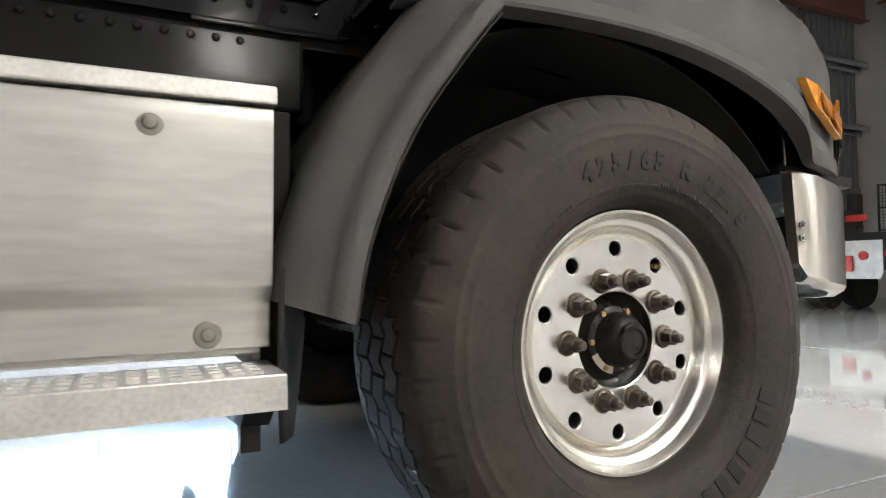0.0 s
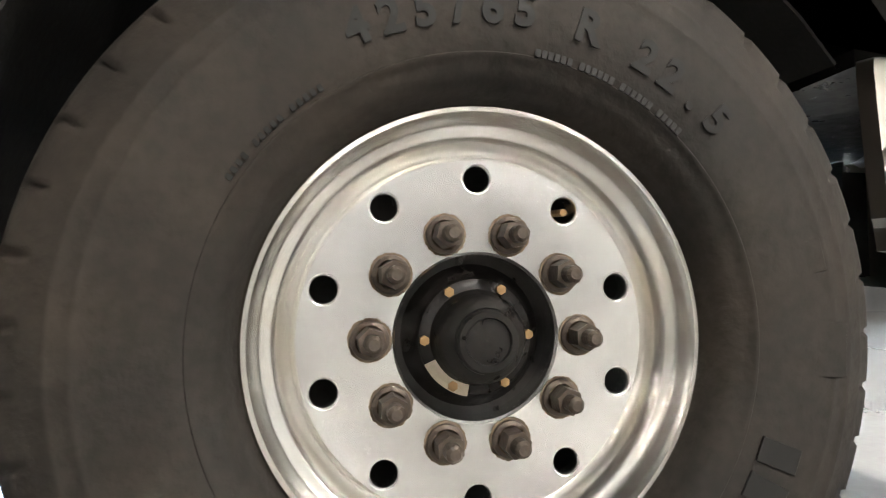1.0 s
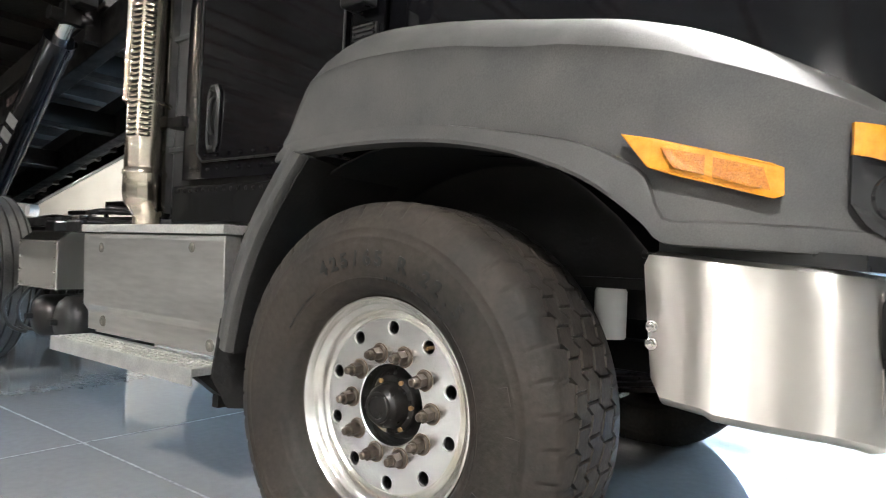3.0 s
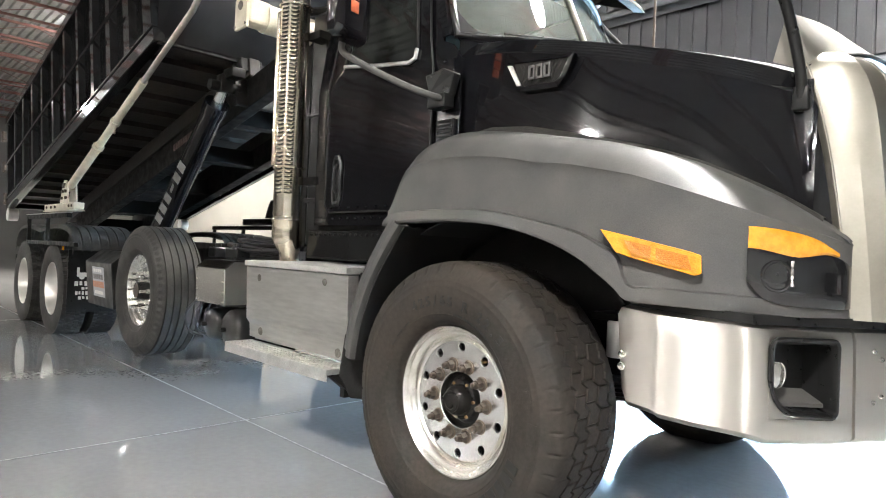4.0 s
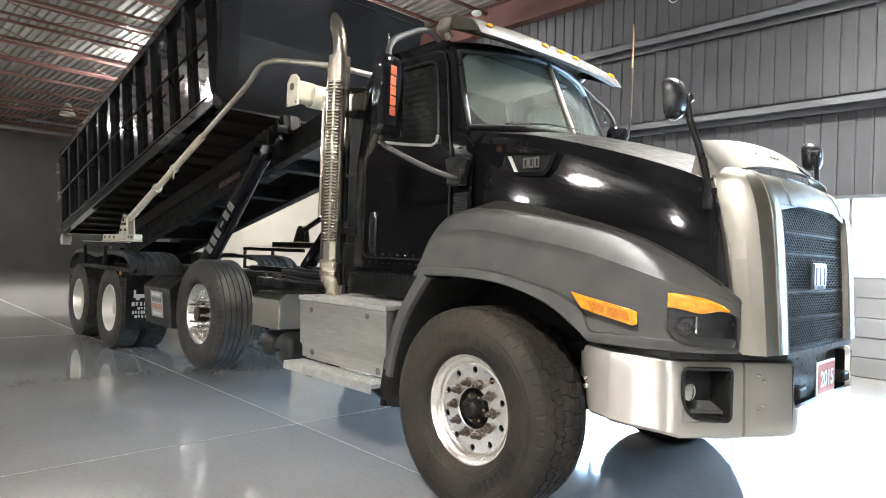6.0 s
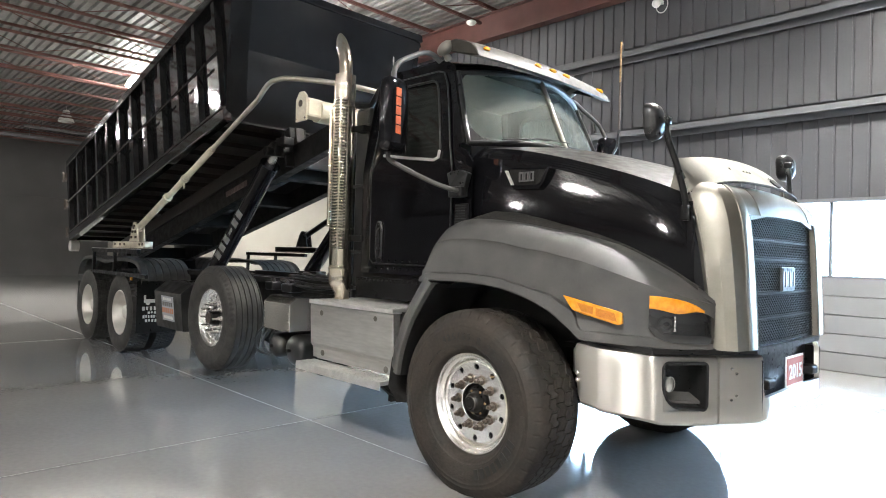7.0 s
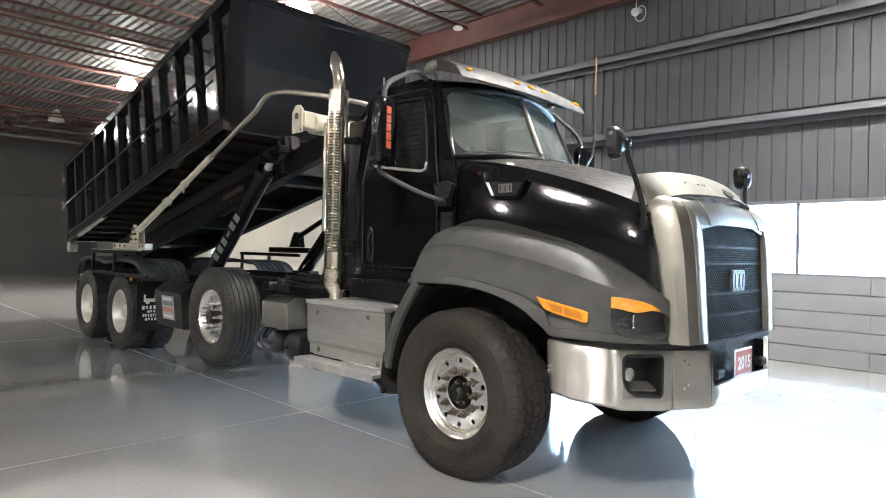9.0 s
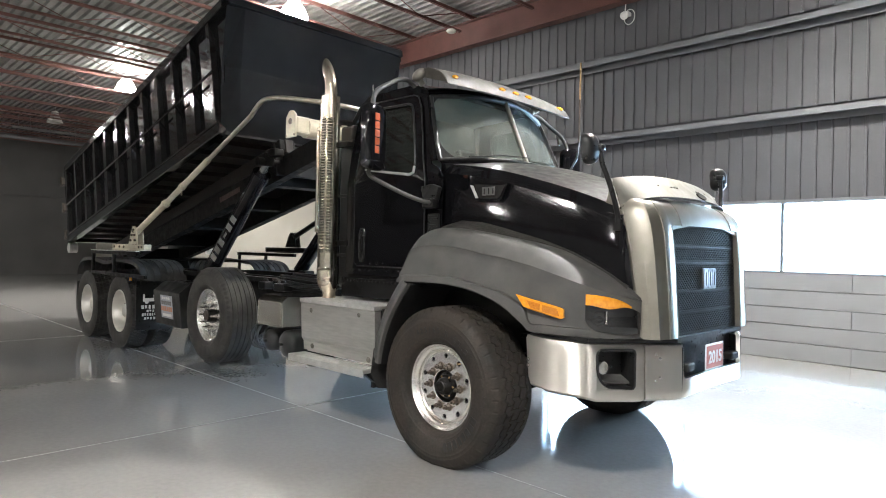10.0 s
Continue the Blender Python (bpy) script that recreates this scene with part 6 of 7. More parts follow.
P("wiper", bm, "blackp", "black windscreen wipers", 50)

# visor with five lamps
bm = B()
vr = []
for xc, bow, z, crown, hw in ((-0.62, 0.18, 2.945, 0.02, 0.76), (-0.57, 0.17, 2.978, 0.02, 0.80), (-0.48, 0.155, 2.975, 0.016, 0.825), (-0.345, 0.125, 2.895, 0.010, 0.84), (-0.285, 0.11, 2.800, 0.006, 0.845), (-0.295, 0.11, 2.793, 0.006, 0.845), (-0.36, 0.11, 2.81, 0.006, 0.83)):
    vr.append([(xc - bow * (0.5 + 0.4 * u * u), YC + hw * u, z + crown * (1 - u * u) - crown) for u in np.linspace(-1, 1, 21)])
loft(bm, dense(vr, 2))
for r, s in ((0, 1), (20, -1)):
    bm.faces.new([bm.verts.new(q[r]) for q in vr[:5]])
thicken(bm, 0.004)
visor = P("sun_visor", bm, "visor", "brushed stainless sun visor with five amber lamps", 30)
for y in (0.507, 1.052, YC, 1.418, 1.963):
    u = (y - YC) / 0.81
    bm = B()
    m = Matrix.Translation((-0.377 - 0.047 * u * u, y, 2.864)) @ Matrix.Rotation(radians(-57), 4, "Y") @ Matrix.Rotation(-0.3 * u, 4, "X")
    bmesh.ops.create_uvsphere(bm, u_segments=16, v_segments=8, radius=1.0, matrix=m @ Matrix.Diagonal((0.017, 0.046, 0.016, 1)))
    part("roof_lamp", bm, "orange", visor, "small amber roof marker lamp", 60)
bm = B()
for y in (0.43, 2 * YC - 0.43):
    bmesh.ops.create_uvsphere(bm, u_segments=20, v_segments=12, radius=1.0, matrix=Matrix.Translation((-0.76, y, 2.925)) @ Matrix.Rotation(radians(-25), 4, "Y") @ Matrix.Diagonal((0.075, 0.045, 0.045, 1)))
    cyl(bm, (-0.77, y, 2.91), (-0.78, y + (0.06 if y < YC else -0.06), 2.86), 0.02, 0.028, 12)
P("air_horn", bm, "satin", "chrome bullet horns beside the visor", 60)
# antenna on the far mirror arm
bm = B()
tube(bm, [(-0.60, 2.30, 2.16), (-0.52, 2.44, 2.45), (-0.51, 2.46, 2.62)], 0.011, 8)
antenna = P("antenna", bm, "blackp", "whip antenna with copper top section")
bm = B()
tube(bm, [(-0.51, 2.46, 2.62), (-0.51, 2.462, 3.06)], 0.010, 8)
part("antenna_coil", bm, "nut", antenna)
bm = B()
tube(bm, [(-0.51, 2.462, 3.06), (-0.51, 2.464, 3.44)], 0.009, 8)
part("antenna_tip", bm, "brass", antenna)

# -- exhaust stack --
SX, SY = -1.735, 0.24
bm = B()
cyl(bm, (SX, SY, 1.24), (SX, SY, 2.86), 0.086, seg=40)
stack = P("exhaust_pipe", bm, "stack", "tall chrome exhaust stack with slotted heat shield", 40)
bm = B()
R0 = 0.093
slits = B()
for k in range(50):
    z = 1.45 + k * 0.0245
    for q in (-74, -34):
        a0 = math.radians(q - 15)
        pts = [(SX + R0 * math.cos(a0 + math.radians(i * 6.0)) * 1.0, SY + R0 * math.sin(a0 + math.radians(i * 6.0)), z + (0.004 if i in (0, 5) else 0)) for i in range(6)]
        tube(bm, pts, [0.003, 0.007, 0.009, 0.009, 0.007, 0.003], 6)
        tube(slits, [(x + (x - SX) * 0.02, y + (y - SY) * 0.02, q2 - 0.0105) for x, y, q2 in pts[0:6]], 0.0035, 4)
part("shield_slit", slits, "liner", stack, "dark slits under the louvres")
part("shield_louvre", bm, "stack", stack, "rows of louvres in the heat shield", 60)
bm = B()
arc = [math.radians(a) for a in range(-170, 31, 8)]
loft(bm, [[(SX + 0.091 * math.cos(a), SY + 0.091 * math.sin(a), z) for a in arc] for z in (1.30, 2.78)])
thicken(bm, 0.003)
part("heat_shield", bm, "stack", stack, "wrapped stainless heat shield", 40)
bm = B()
loft(bm, [[(SX + dx + r * math.cos(q), SY + dy + r * math.sin(q), z) for q in (2 * math.pi * k / 40 for k in range(40))]
          for z, r, dx, dy in ((1.315, 0.090, 0, 0), (1.29, 0.090, 0, 0), (1.285, 0.096, 0, 0), (1.27, 0.097, 0, 0), (1.262, 0.092, 0, 0), (1.19, 0.093, 0, 0), (1.155, 0.091, 0.002, 0.002), (1.125, 0.085, 0.006, 0.006), (1.10, 0.075, 0.010, 0.012),
                               (1.085, 0.066, 0.012, 0.014), (1.075, 0.062, 0.012, 0.014), (1.02, 0.061, 0.012, 0.014))], loop=True)
part("stack_elbow", bm, "stack", stack, "chrome elbow below the stack", 60)
bm = B()
tube(bm, smooth_path([(SX, SY, 2.78), (SX, SY, 2.92), (SX - 0.012, SY, 3.01), (SX - 0.045, SY - 0.005, 3.10), (SX - 0.10, SY - 0.01, 3.18), (SX - 0.19, SY - 0.02, 3.25)], 6), 0.056, 32)
bmesh.ops.delete(bm, geom=[f for f in bm.faces if len(f.verts) > 4], context="FACES_ONLY")
bmesh.ops.bisect_plane(bm, geom=bm.verts[:] + bm.edges[:] + bm.faces[:], plane_co=(SX - 0.072, SY, 3.1), plane_no=(-1, -0.25, 0.0), clear_outer=True)
thicken(bm, 0.003)
part("stack_tip", bm, "stack", stack, "curved chrome exhaust tip", 60)
bm = B()
tube(bm, smooth_path([(SX - 0.07, SY - 0.03, 1.62), (SX - 0.115, SY - 0.045, 1.64), (SX - 0.118, SY - 0.046, 1.70), (SX - 0.118, SY - 0.046, 2.50), (SX - 0.115, SY - 0.045, 2.57), (SX - 0.07, SY - 0.03, 2.59)], 4), 0.016, 10)
for z in (1.60, 2.60):
    tube(bm, [(SX + 0.097 * math.cos(a), SY + 0.097 * math.sin(a), z) for a in (2 * math.pi * k / 24 for k in range(24))], 0.007, 6, closed=True)
part("grab_rail", bm, "stack", stack, "chrome grab rail beside the stack", 60)
bm = B()
box(bm, -1.69, -1.57, 0.31, 0.42, 2.40, 2.45, 0.004)
box(bm, -1.69, -1.57, 0.31, 0.42, 1.50, 1.55, 0.004)
tube(bm, [(-1.66, 0.55, 2.80), (-1.72, 0.5, 2.66), (-2.0, 0.45, 2.70)], 0.03, 8)
P("stack_bracket", bm, "dark")
bm = B()
box(bm, -1.80, -1.60, 0.40, 0.66, 1.12, 2.62, 0.03)
for z in (1.40, 1.95, 2.45):
    box(bm, -1.808, -1.592, 0.392, 0.668, z, z + 0.03, 0.006)
P("intake_duct", bm, "paint_dusty", "black upright duct behind the cab")

# -- tool box and step --
def plate(bm, x0, x1, pts, t=0.004):
    """A folded sheet: a line in y and z pulled from x0 to x1."""
    loft(bm, [[(x0, y, z) for y, z in pts], [(x1, y, z) for y, z in pts]])


TX0, TX1 = -1.825, -0.782
bm = B()
box(bm, TX0 + 0.02, TX1 - 0.012, 0.09, 0.60, 0.545, 0.985, 0.004)
toolbox = P("tool_box", bm, "alu_plate", "aluminium tool box with tread step")
bm = B()
prism(bm, [(TX0, 0.030, 0.985), (TX0, 0.028, 0.965), (TX0, 0.040, 0.672), (TX0, 0.062, 0.640), (TX0, 0.066, 0.56), (TX0, 0.082, 0.56), (TX0, 0.082, 0.985)], (TX1 - TX0, 0, 0), 0.003)
part("tool_box_door", bm, "alu_plate", toolbox, "bent aluminium tool box door, lightly scuffed")
bm = B()
box(bm, TX0 - 0.004, TX1 + 0.004, 0.016, 0.62, 0.990, 1.023, 0.004)
for k in range(9):
    box(bm, TX0 + 0.01, TX1 - 0.01, 0.05 + k * 0.06, 0.075 + k * 0.06, 1.022, 1.026)
part("tool_box_lid", bm, "alu_edge", toolbox, "aluminium tread lid, worn along its front edge")
for x, z in ((TX0 + 0.16, 0.925), (TX1 - 0.20, 0.943), (TX0 + 0.14, 0.605), (TX1 - 0.107, 0.588)):
    bm = B()
    y = 0.034 if z > 0.7 else 0.064
    lathe(bm, [(0.0, -0.012), (0.010, -0.011), (0.013, -0.006), (0.022, -0.005), (0.024, 0.0), (0.024, 0.006)], 20, m=Matrix.Translation((x, y, z)))
    part("latch", bm, "satin", toolbox, "round worn latch", 40)
bm = B()
box(bm, TX0 - 0.03, TX1 + 0.0, -0.075, 0.10, 0.505, 0.533, 0.003)
box(bm, TX0 - 0.03, TX1 + 0.0, -0.075, -0.069, 0.475, 0.507)
for i in range(34):
    x = TX0 + 0.0 + i * 0.030
    for k in range(4):
        box(bm, x, x + 0.018, -0.058 + k * 0.034, -0.046 + k * 0.034, 0.5325, 0.5375)
part("step", bm, "alu_edge", toolbox, "serrated aluminium step")
bm = B()
for x in (TX0 + 0.10, TX1 - 0.055):
    prism(bm, [(x, -0.05, 0.505), (x, 0.30, 0.505), (x, 0.30, 0.40), (x, 0.05, 0.425)], (0.05, 0, 0))
box(bm, TX1 - 0.055, TX1 - 0.02, 0.05, 0.09, 0.38, 0.51)
P("step_bracket", bm, "dark", "black step bracket")
bm = B()
box(bm, TX1 - 0.012, TX1 + 0.045, 0.10, 0.55, 0.50, 1.0, 0.004)
P("box_carrier", bm, "dark")
bm = B()
box(bm, -1.6, -0.66, 0.30, 0.7, 1.05, 1.22, 0.01)
sill = P("cab_sill", bm, "cont_front", "black panel below the cab door")
bm = B()
for k in range(16):
    lathe(bm, [(0.0, -0.007), (0.006, -0.006), (0.009, -0.002), (0.009, 0.003)], 8, m=Matrix.Translation((-1.55 + k * 0.05, 0.299, 1.195)))
part("sill_rivet", bm, "dark", sill, "row of round black rivets", 60)
# added gloss strip that stands in for a soft highlight on the sill
bm = B()
box(bm, -0.90, -0.56, 0.288, 0.30, 1.222, 1.234, 0.003)
part("sill_strip", bm, "paint", sill, "glossy black strip along the cab sill")

# second box with sloped cover, air tanks below
bm = B()
prism(bm, [(-2.72, 0.10, 0.70), (-2.72, 0.095, 0.945), (-2.72, 0.16, 1.0), (-2.72, 0.62, 1.0), (-2.72, 0.62, 0.70)], (0.46, 0, 0), 0.006)
battery = P("battery_box", bm, "chrome", "polished aluminium battery box with riveted cover")
bm = B()
for z in (0.72, 0.79, 0.86, 0.93):
    for x in (-2.70, -2.285):
        lathe(bm, [(0.0, -0.004), (0.007, -0.002), (0.008, 0.003)], 10, m=Matrix.Translation((x, 0.096, z)))
part("box_rivet", bm, "chrome", battery)
for x, y, z, r in ((-2.60, 0.13, 0.545, 0.115), (-2.28, 0.12, 0.540, 0.135)):
    bm = B()
    L = 0.62
    rings = [(0.0, 0.0), (r * 0.5, 0.010), (r * 0.82, 0.028), (r * 0.96, 0.05), (r, 0.08), (r, L - 0.08), (r * 0.82, L - 0.028), (0.0, L)]
    lathe(bm, rings, 32, m=Matrix.Translation((x, y, z)))
    cyl(bm, (x, y + 0.004, z), (x, y - 0.03, z), 0.016, seg=12)
    P("air_tank", bm, "paint_dusty", "black air tank with hoses below the battery box", 40)
for k in range(6):
    bm = B()
    y = 0.14 + 0.05 * k
    tube(bm, smooth_path([(-2.78 + 0.02 * k, y, 0.70), (-2.82 + 0.05 * k, y - 0.06, 0.60), (-2.80 + 0.03 * k, y - 0.04, 0.48), (-2.66 + 0.03 * k, y, 0.45 + 0.01 * k)], 5), 0.010, 8)
    P("air_hose", bm, "hose", smooth=60)

# -- rear fenders, flap and tarp gear --
for right in (True, False):
    bm = B()
    line = smooth_path([(-5.80, 0, 0.98), (-5.84, 0, 1.09), (-5.95, 0, 1.185), (-6.15, 0, 1.245), (-6.55, 0, 1.265), (-6.95, 0, 1.245), (-7.28, 0, 1.215), (-7.61, 0, 1.245), (-8.01, 0, 1.265), (-8.38, 0, 1.235), (-8.58, 0, 1.13), (-8.66, 0, 0.96)], 4)
    rows = [[(px, flip(0.065, right), pz - 0.05) for px, _, pz in line]]
    for k in range(7):
        y0 = 0.07 + 0.09 * k
        for dy, dz in ((0.0, -0.012), (0.008, 0.0), (0.075, 0.0), (0.083, -0.012)):
            rows.append([(px, flip(y0 + dy, right), pz + dz) for px, _, pz in line])
    loft(bm, rows)
    thicken(bm, 0.006)
    P("rear_fender", bm, "tread", "dusty grey-black ribbed fender over the drive wheels", 25)
    bm = B()
    box(bm, DRIVE_X[0] + 0.60, DRIVE_X[0] + 0.61, flip(0.06, right) if right else flip(0.56, right), flip(0.56, right) if right else flip(0.06, right), 0.30, 0.98, 0.003)
    flap = P("rear_flap", bm, "blackp", "black mud flap with plain white marks")
    if right:
        bm = B()
        fx = DRIVE_X[0] + 0.6125
        prism(bm, [(fx, y, z) for y, z in ((0.15, 0.69), (0.15, 0.79), (0.175, 0.79), (0.175, 0.735), (0.29, 0.735), (0.29, 0.785), (0.30, 0.83), (0.365, 0.83), (0.375, 0.775), (0.43, 0.765), (0.44, 0.69))], (0.002, 0, 0))
        for y in (0.20, 0.38):
            prism(bm, [(fx, y + 0.026 * math.cos(q), 0.685 + 0.026 * math.sin(q)) for q in (2 * math.pi * k / 14 for k in range(14))], (0.003, 0, 0))
        part("flap_emblem", bm, "sticker", flap, "plain cream truck-shaped mark")
        bm = B()
        for z0, z1, y0, y1, n in ((0.590, 0.640, 0.13, 0.47, 7), (0.545, 0.575, 0.20, 0.40, 5), (0.490, 0.530, 0.14, 0.47, 10), (0.440, 0.475, 0.17, 0.33, 4)):
            for k in range(n):
                a = y0 + (y1 - y0) * k / n
                q = (y1 - y0) / n
                box(bm, fx, fx + 0.002, a, a + q * (0.55 if k % 3 else 0.72), z0 + (0.006 if k % 4 == 1 else 0), z1)
        part("flap_bar", bm, "sticker", flap, "plain cream bars")
    bm = B()
    prism(bm, [(DRIVE_X[1] - 0.60, flip(0.06, right), 0.85), (DRIVE_X[1] - 0.64, flip(0.06, right), 0.36), (DRIVE_X[1] - 0.64, flip(0.56, right), 0.36), (DRIVE_X[1] - 0.60, flip(0.56, right), 0.85)], (0.006, 0, 0))
    P("rear_flap", bm, "blackp", "black rearmost mud flap")
    # fender frame of square tube with bright top
    bm = B()
    y = flip(0.02, right)
    for x in (-7.66, -6.72):
        box(bm, x - 0.025, x + 0.025, y - 0.02, y + 0.02, 1.02, 1.34, 0.004)
    box(bm, -7.70, -5.80, y - 0.025, y + 0.025, 1.325, 1.375, 0.004)
    box(bm, -6.74, -5.50, y - 0.02, y + 0.02, 1.02, 1.065, 0.004)
    box(bm, -7.685, -6.70, y - 0.018, y + 0.018, 1.02, 1.06, 0.004)
    fr = P("tarp_stand", bm, "dark", "black square-tube stand over the drive wheels")
    bm = B()
    box(bm, -7.70, -5.80, y - 0.027, y + 0.027, 1.376, 1.384)
    part("stand_cap", bm, "alu_edge", fr, "bright top strip of the stand")
    # tarp arm; the far copy is coloured black so it doesn't stand out
    bm = B()
    box(bm, -6.66, -5.46, y - 0.05, y + 0.05, 1.405, 1.475, 0.006)
    box(bm, -6.60, -5.52, y - 0.075, y + 0.075, 1.390, 1.404, 0.003)
    for s in (-0.04, 0.04):
        prism(bm, [(-6.04, y + s, 1.48), (-5.72, y + s, 1.48), (-5.76, y + s, 1.66), (-5.82, y + s, 1.72), (-5.90, y + s, 1.72), (-5.95, y + s, 1.66)], (0, 0.012, 0))
    pivot = P("tarp_base", bm, ("cream" if right else "dark"), "cream painted tarp arm base")
    for x, z in ((-6.55, 1.44), (-6.35, 1.44), (-6.18, 1.44), (-5.62, 1.44), (-5.52, 1.44), (-5.94, 1.53), (-5.78, 1.53), (-5.90, 1.60), (-5.80, 1.60), (-5.85, 1.66)):
        bm = B()
        s_ = -1 if right else 1
        cyl(bm, (x, y + s_ * 0.04, z), (x, y + s_ * 0.062, z), 0.016 if z < 1.65 else 0.028, seg=6 if z < 1.65 else 16)
        part("base_bolt", bm, "nut", pivot, "worn bolt head")
    bm = B()
    A0, A1, A2 = Vector((-5.85, y, 1.64)), Vector((-4.90, y, 1.99)), Vector((-2.84, y + 0.02, 2.80))
    tube(bm, [A0, A1], 0.040, 14)
    part("arm_sleeve", bm, ("cream" if right else "dark"), pivot, "cream arm sleeve", 50)
    bm = B()
    tube(bm, [A1, A1.lerp(A2, 0.55)], 0.034, 14)
    part("arm_tube", bm, ("cream" if right else "dark"), pivot, "", 50)
    bm = B()
    yy = lambda q: flip(q, right)
    tube(bm, [A1.lerp(A2, 0.5)] + smooth_path([A2, (-2.69, yy(0.035), 2.885), (-2.62, yy(0.045), 2.922), (-2.54, yy(0.06), 2.935), (-2.35, yy(0.12), 2.925), (-1.95, yy(0.45), 2.86), (-1.9, YC, 2.84)], 4), 0.023, 12)
    part("arm_bow", bm, ("satin_bow" if right else "dark"), pivot, "bare aluminium bent tarp bow", 50)
    bm = B()
    for f in (0.02, 0.98):
        p = A0.lerp(A1, f)
        q = A0.lerp(A1, f + 0.035)
        cyl(bm, p, q, 0.052, seg=20)
    p = A1.lerp(A2, 0.22)
    cyl(bm, p, A1.lerp(A2, 0.24), 0.045, seg=20)
    box(bm, p.x - 0.012, p.x + 0.012, p.y - 0.006, p.y + 0.006, p.z - 0.10, p.z - 0.02, 0.003)
    part("arm_ring", bm, ("cream" if right else "dark"), pivot, "", 50)
# tarp roller and gear housing behind the cab
bm = B()
cyl(bm, (-2.12, 0.22, 2.62), (-2.12, 2 * YC - 0.22, 2.62), 0.095, seg=28)
P("tarp_roller", bm, "cream", "rolled cream tarp behind the cab", 50)
bm = B()
prism(bm, [(-2.20, 0.06, 2.51), (-2.04, 0.06, 2.51), (-2.04, 0.06, 2.72), (-2.09, 0.06, 2.76), (-2.15, 0.06, 2.76), (-2.20, 0.06, 2.70)], (0, 0.02, 0), 0.004)
box(bm, -2.19, -2.05, 0.08, 0.24, 2.55, 2.71, 0.02)
motor = P("tarp_motor", bm, "cream", "cream tarp motor housing")
bm = B()
cyl(bm, (-2.12, 0.055, 2.66), (-2.12, 0.07, 2.66), 0.03, seg=20)
for x, z in ((-2.19, 2.53), (-2.05, 2.53)):
    cyl(bm, (x, 0.055, z), (x, 0.07, z), 0.010, seg=10)
part("motor_hub", bm, "nut", motor)
bm = B()
for y in (0.62, 2 * YC - 0.62):
    box(bm, -2.16, -2.06, y - 0.05, y + 0.05, 1.05, 2.60, 0.006)
box(bm, -2.2, -2.02, 0.5, 2 * YC - 0.5, 1.03, 1.12, 0.006)
P("tarp_gantry", bm, "dark", "black gantry carrying the tarp roller")

# black box with stickers ahead of the drive wheels
bm = B()
prism(bm, [(-5.45, 0.14, 0.45), (-5.45, 0.10, 0.88), (-5.45, 0.24, 1.0), (-5.45, 0.60, 1.0), (-5.45, 0.60, 0.45)], (0.82, 0, 0), 0.008)
cab_box = P("side_box", bm, "paint_dusty", "black steel side box with plain stickers")
def on_box(x0, x1, z0, z1, off):
    """A sheet on the leaning front of the side box."""
    bm = B()
    yb = lambda z: 0.14 - 0.093 * (z - 0.45) - off
    prism(bm, [(x0, yb(z0), z0), (x1, yb(z0), z0), (x1, yb(z1), z1), (x0, yb(z1), z1)], (0, -0.002, 0))
    return bm


part("sticker", on_box(-5.22, -4.86, 0.545, 0.835, 0.001), "sticker_blue", cab_box, "pale blue-grey sticker")
for k in range(4):
    part("sticker_bar", on_box(-5.17 + 0.065 * k, -5.12 + 0.065 * k, 0.785, 0.815, 0.004), "sticker", cab_box, "plain white bars")
for k in range(5):
    part("sticker_bar", on_box(-5.19 + 0.062 * k, -5.145 + 0.062 * k, 0.715, 0.765, 0.004), "cabin", cab_box, "plain grey bars")
for k in range(6):
    part("sticker_bar", on_box(-5.21 + 0.058 * k, -5.165 + 0.058 * k, 0.635, 0.695, 0.004), "sticker_orange", cab_box, "plain orange bars")
for k in range(8):
    part("sticker_bar", on_box(-5.17 + 0.034 * k, -5.145 + 0.034 * k, 0.568, 0.602, 0.004), "sticker", cab_box, "plain white bars")

# -- hoist --
TILT = math.atan2(2.696 - 1.495, 8.853 - 3.411)
HM = Matrix.Translation((-3.411, 0.0, 2.696)) @ Matrix.Rotation(TILT, 4, "Y").inverted()
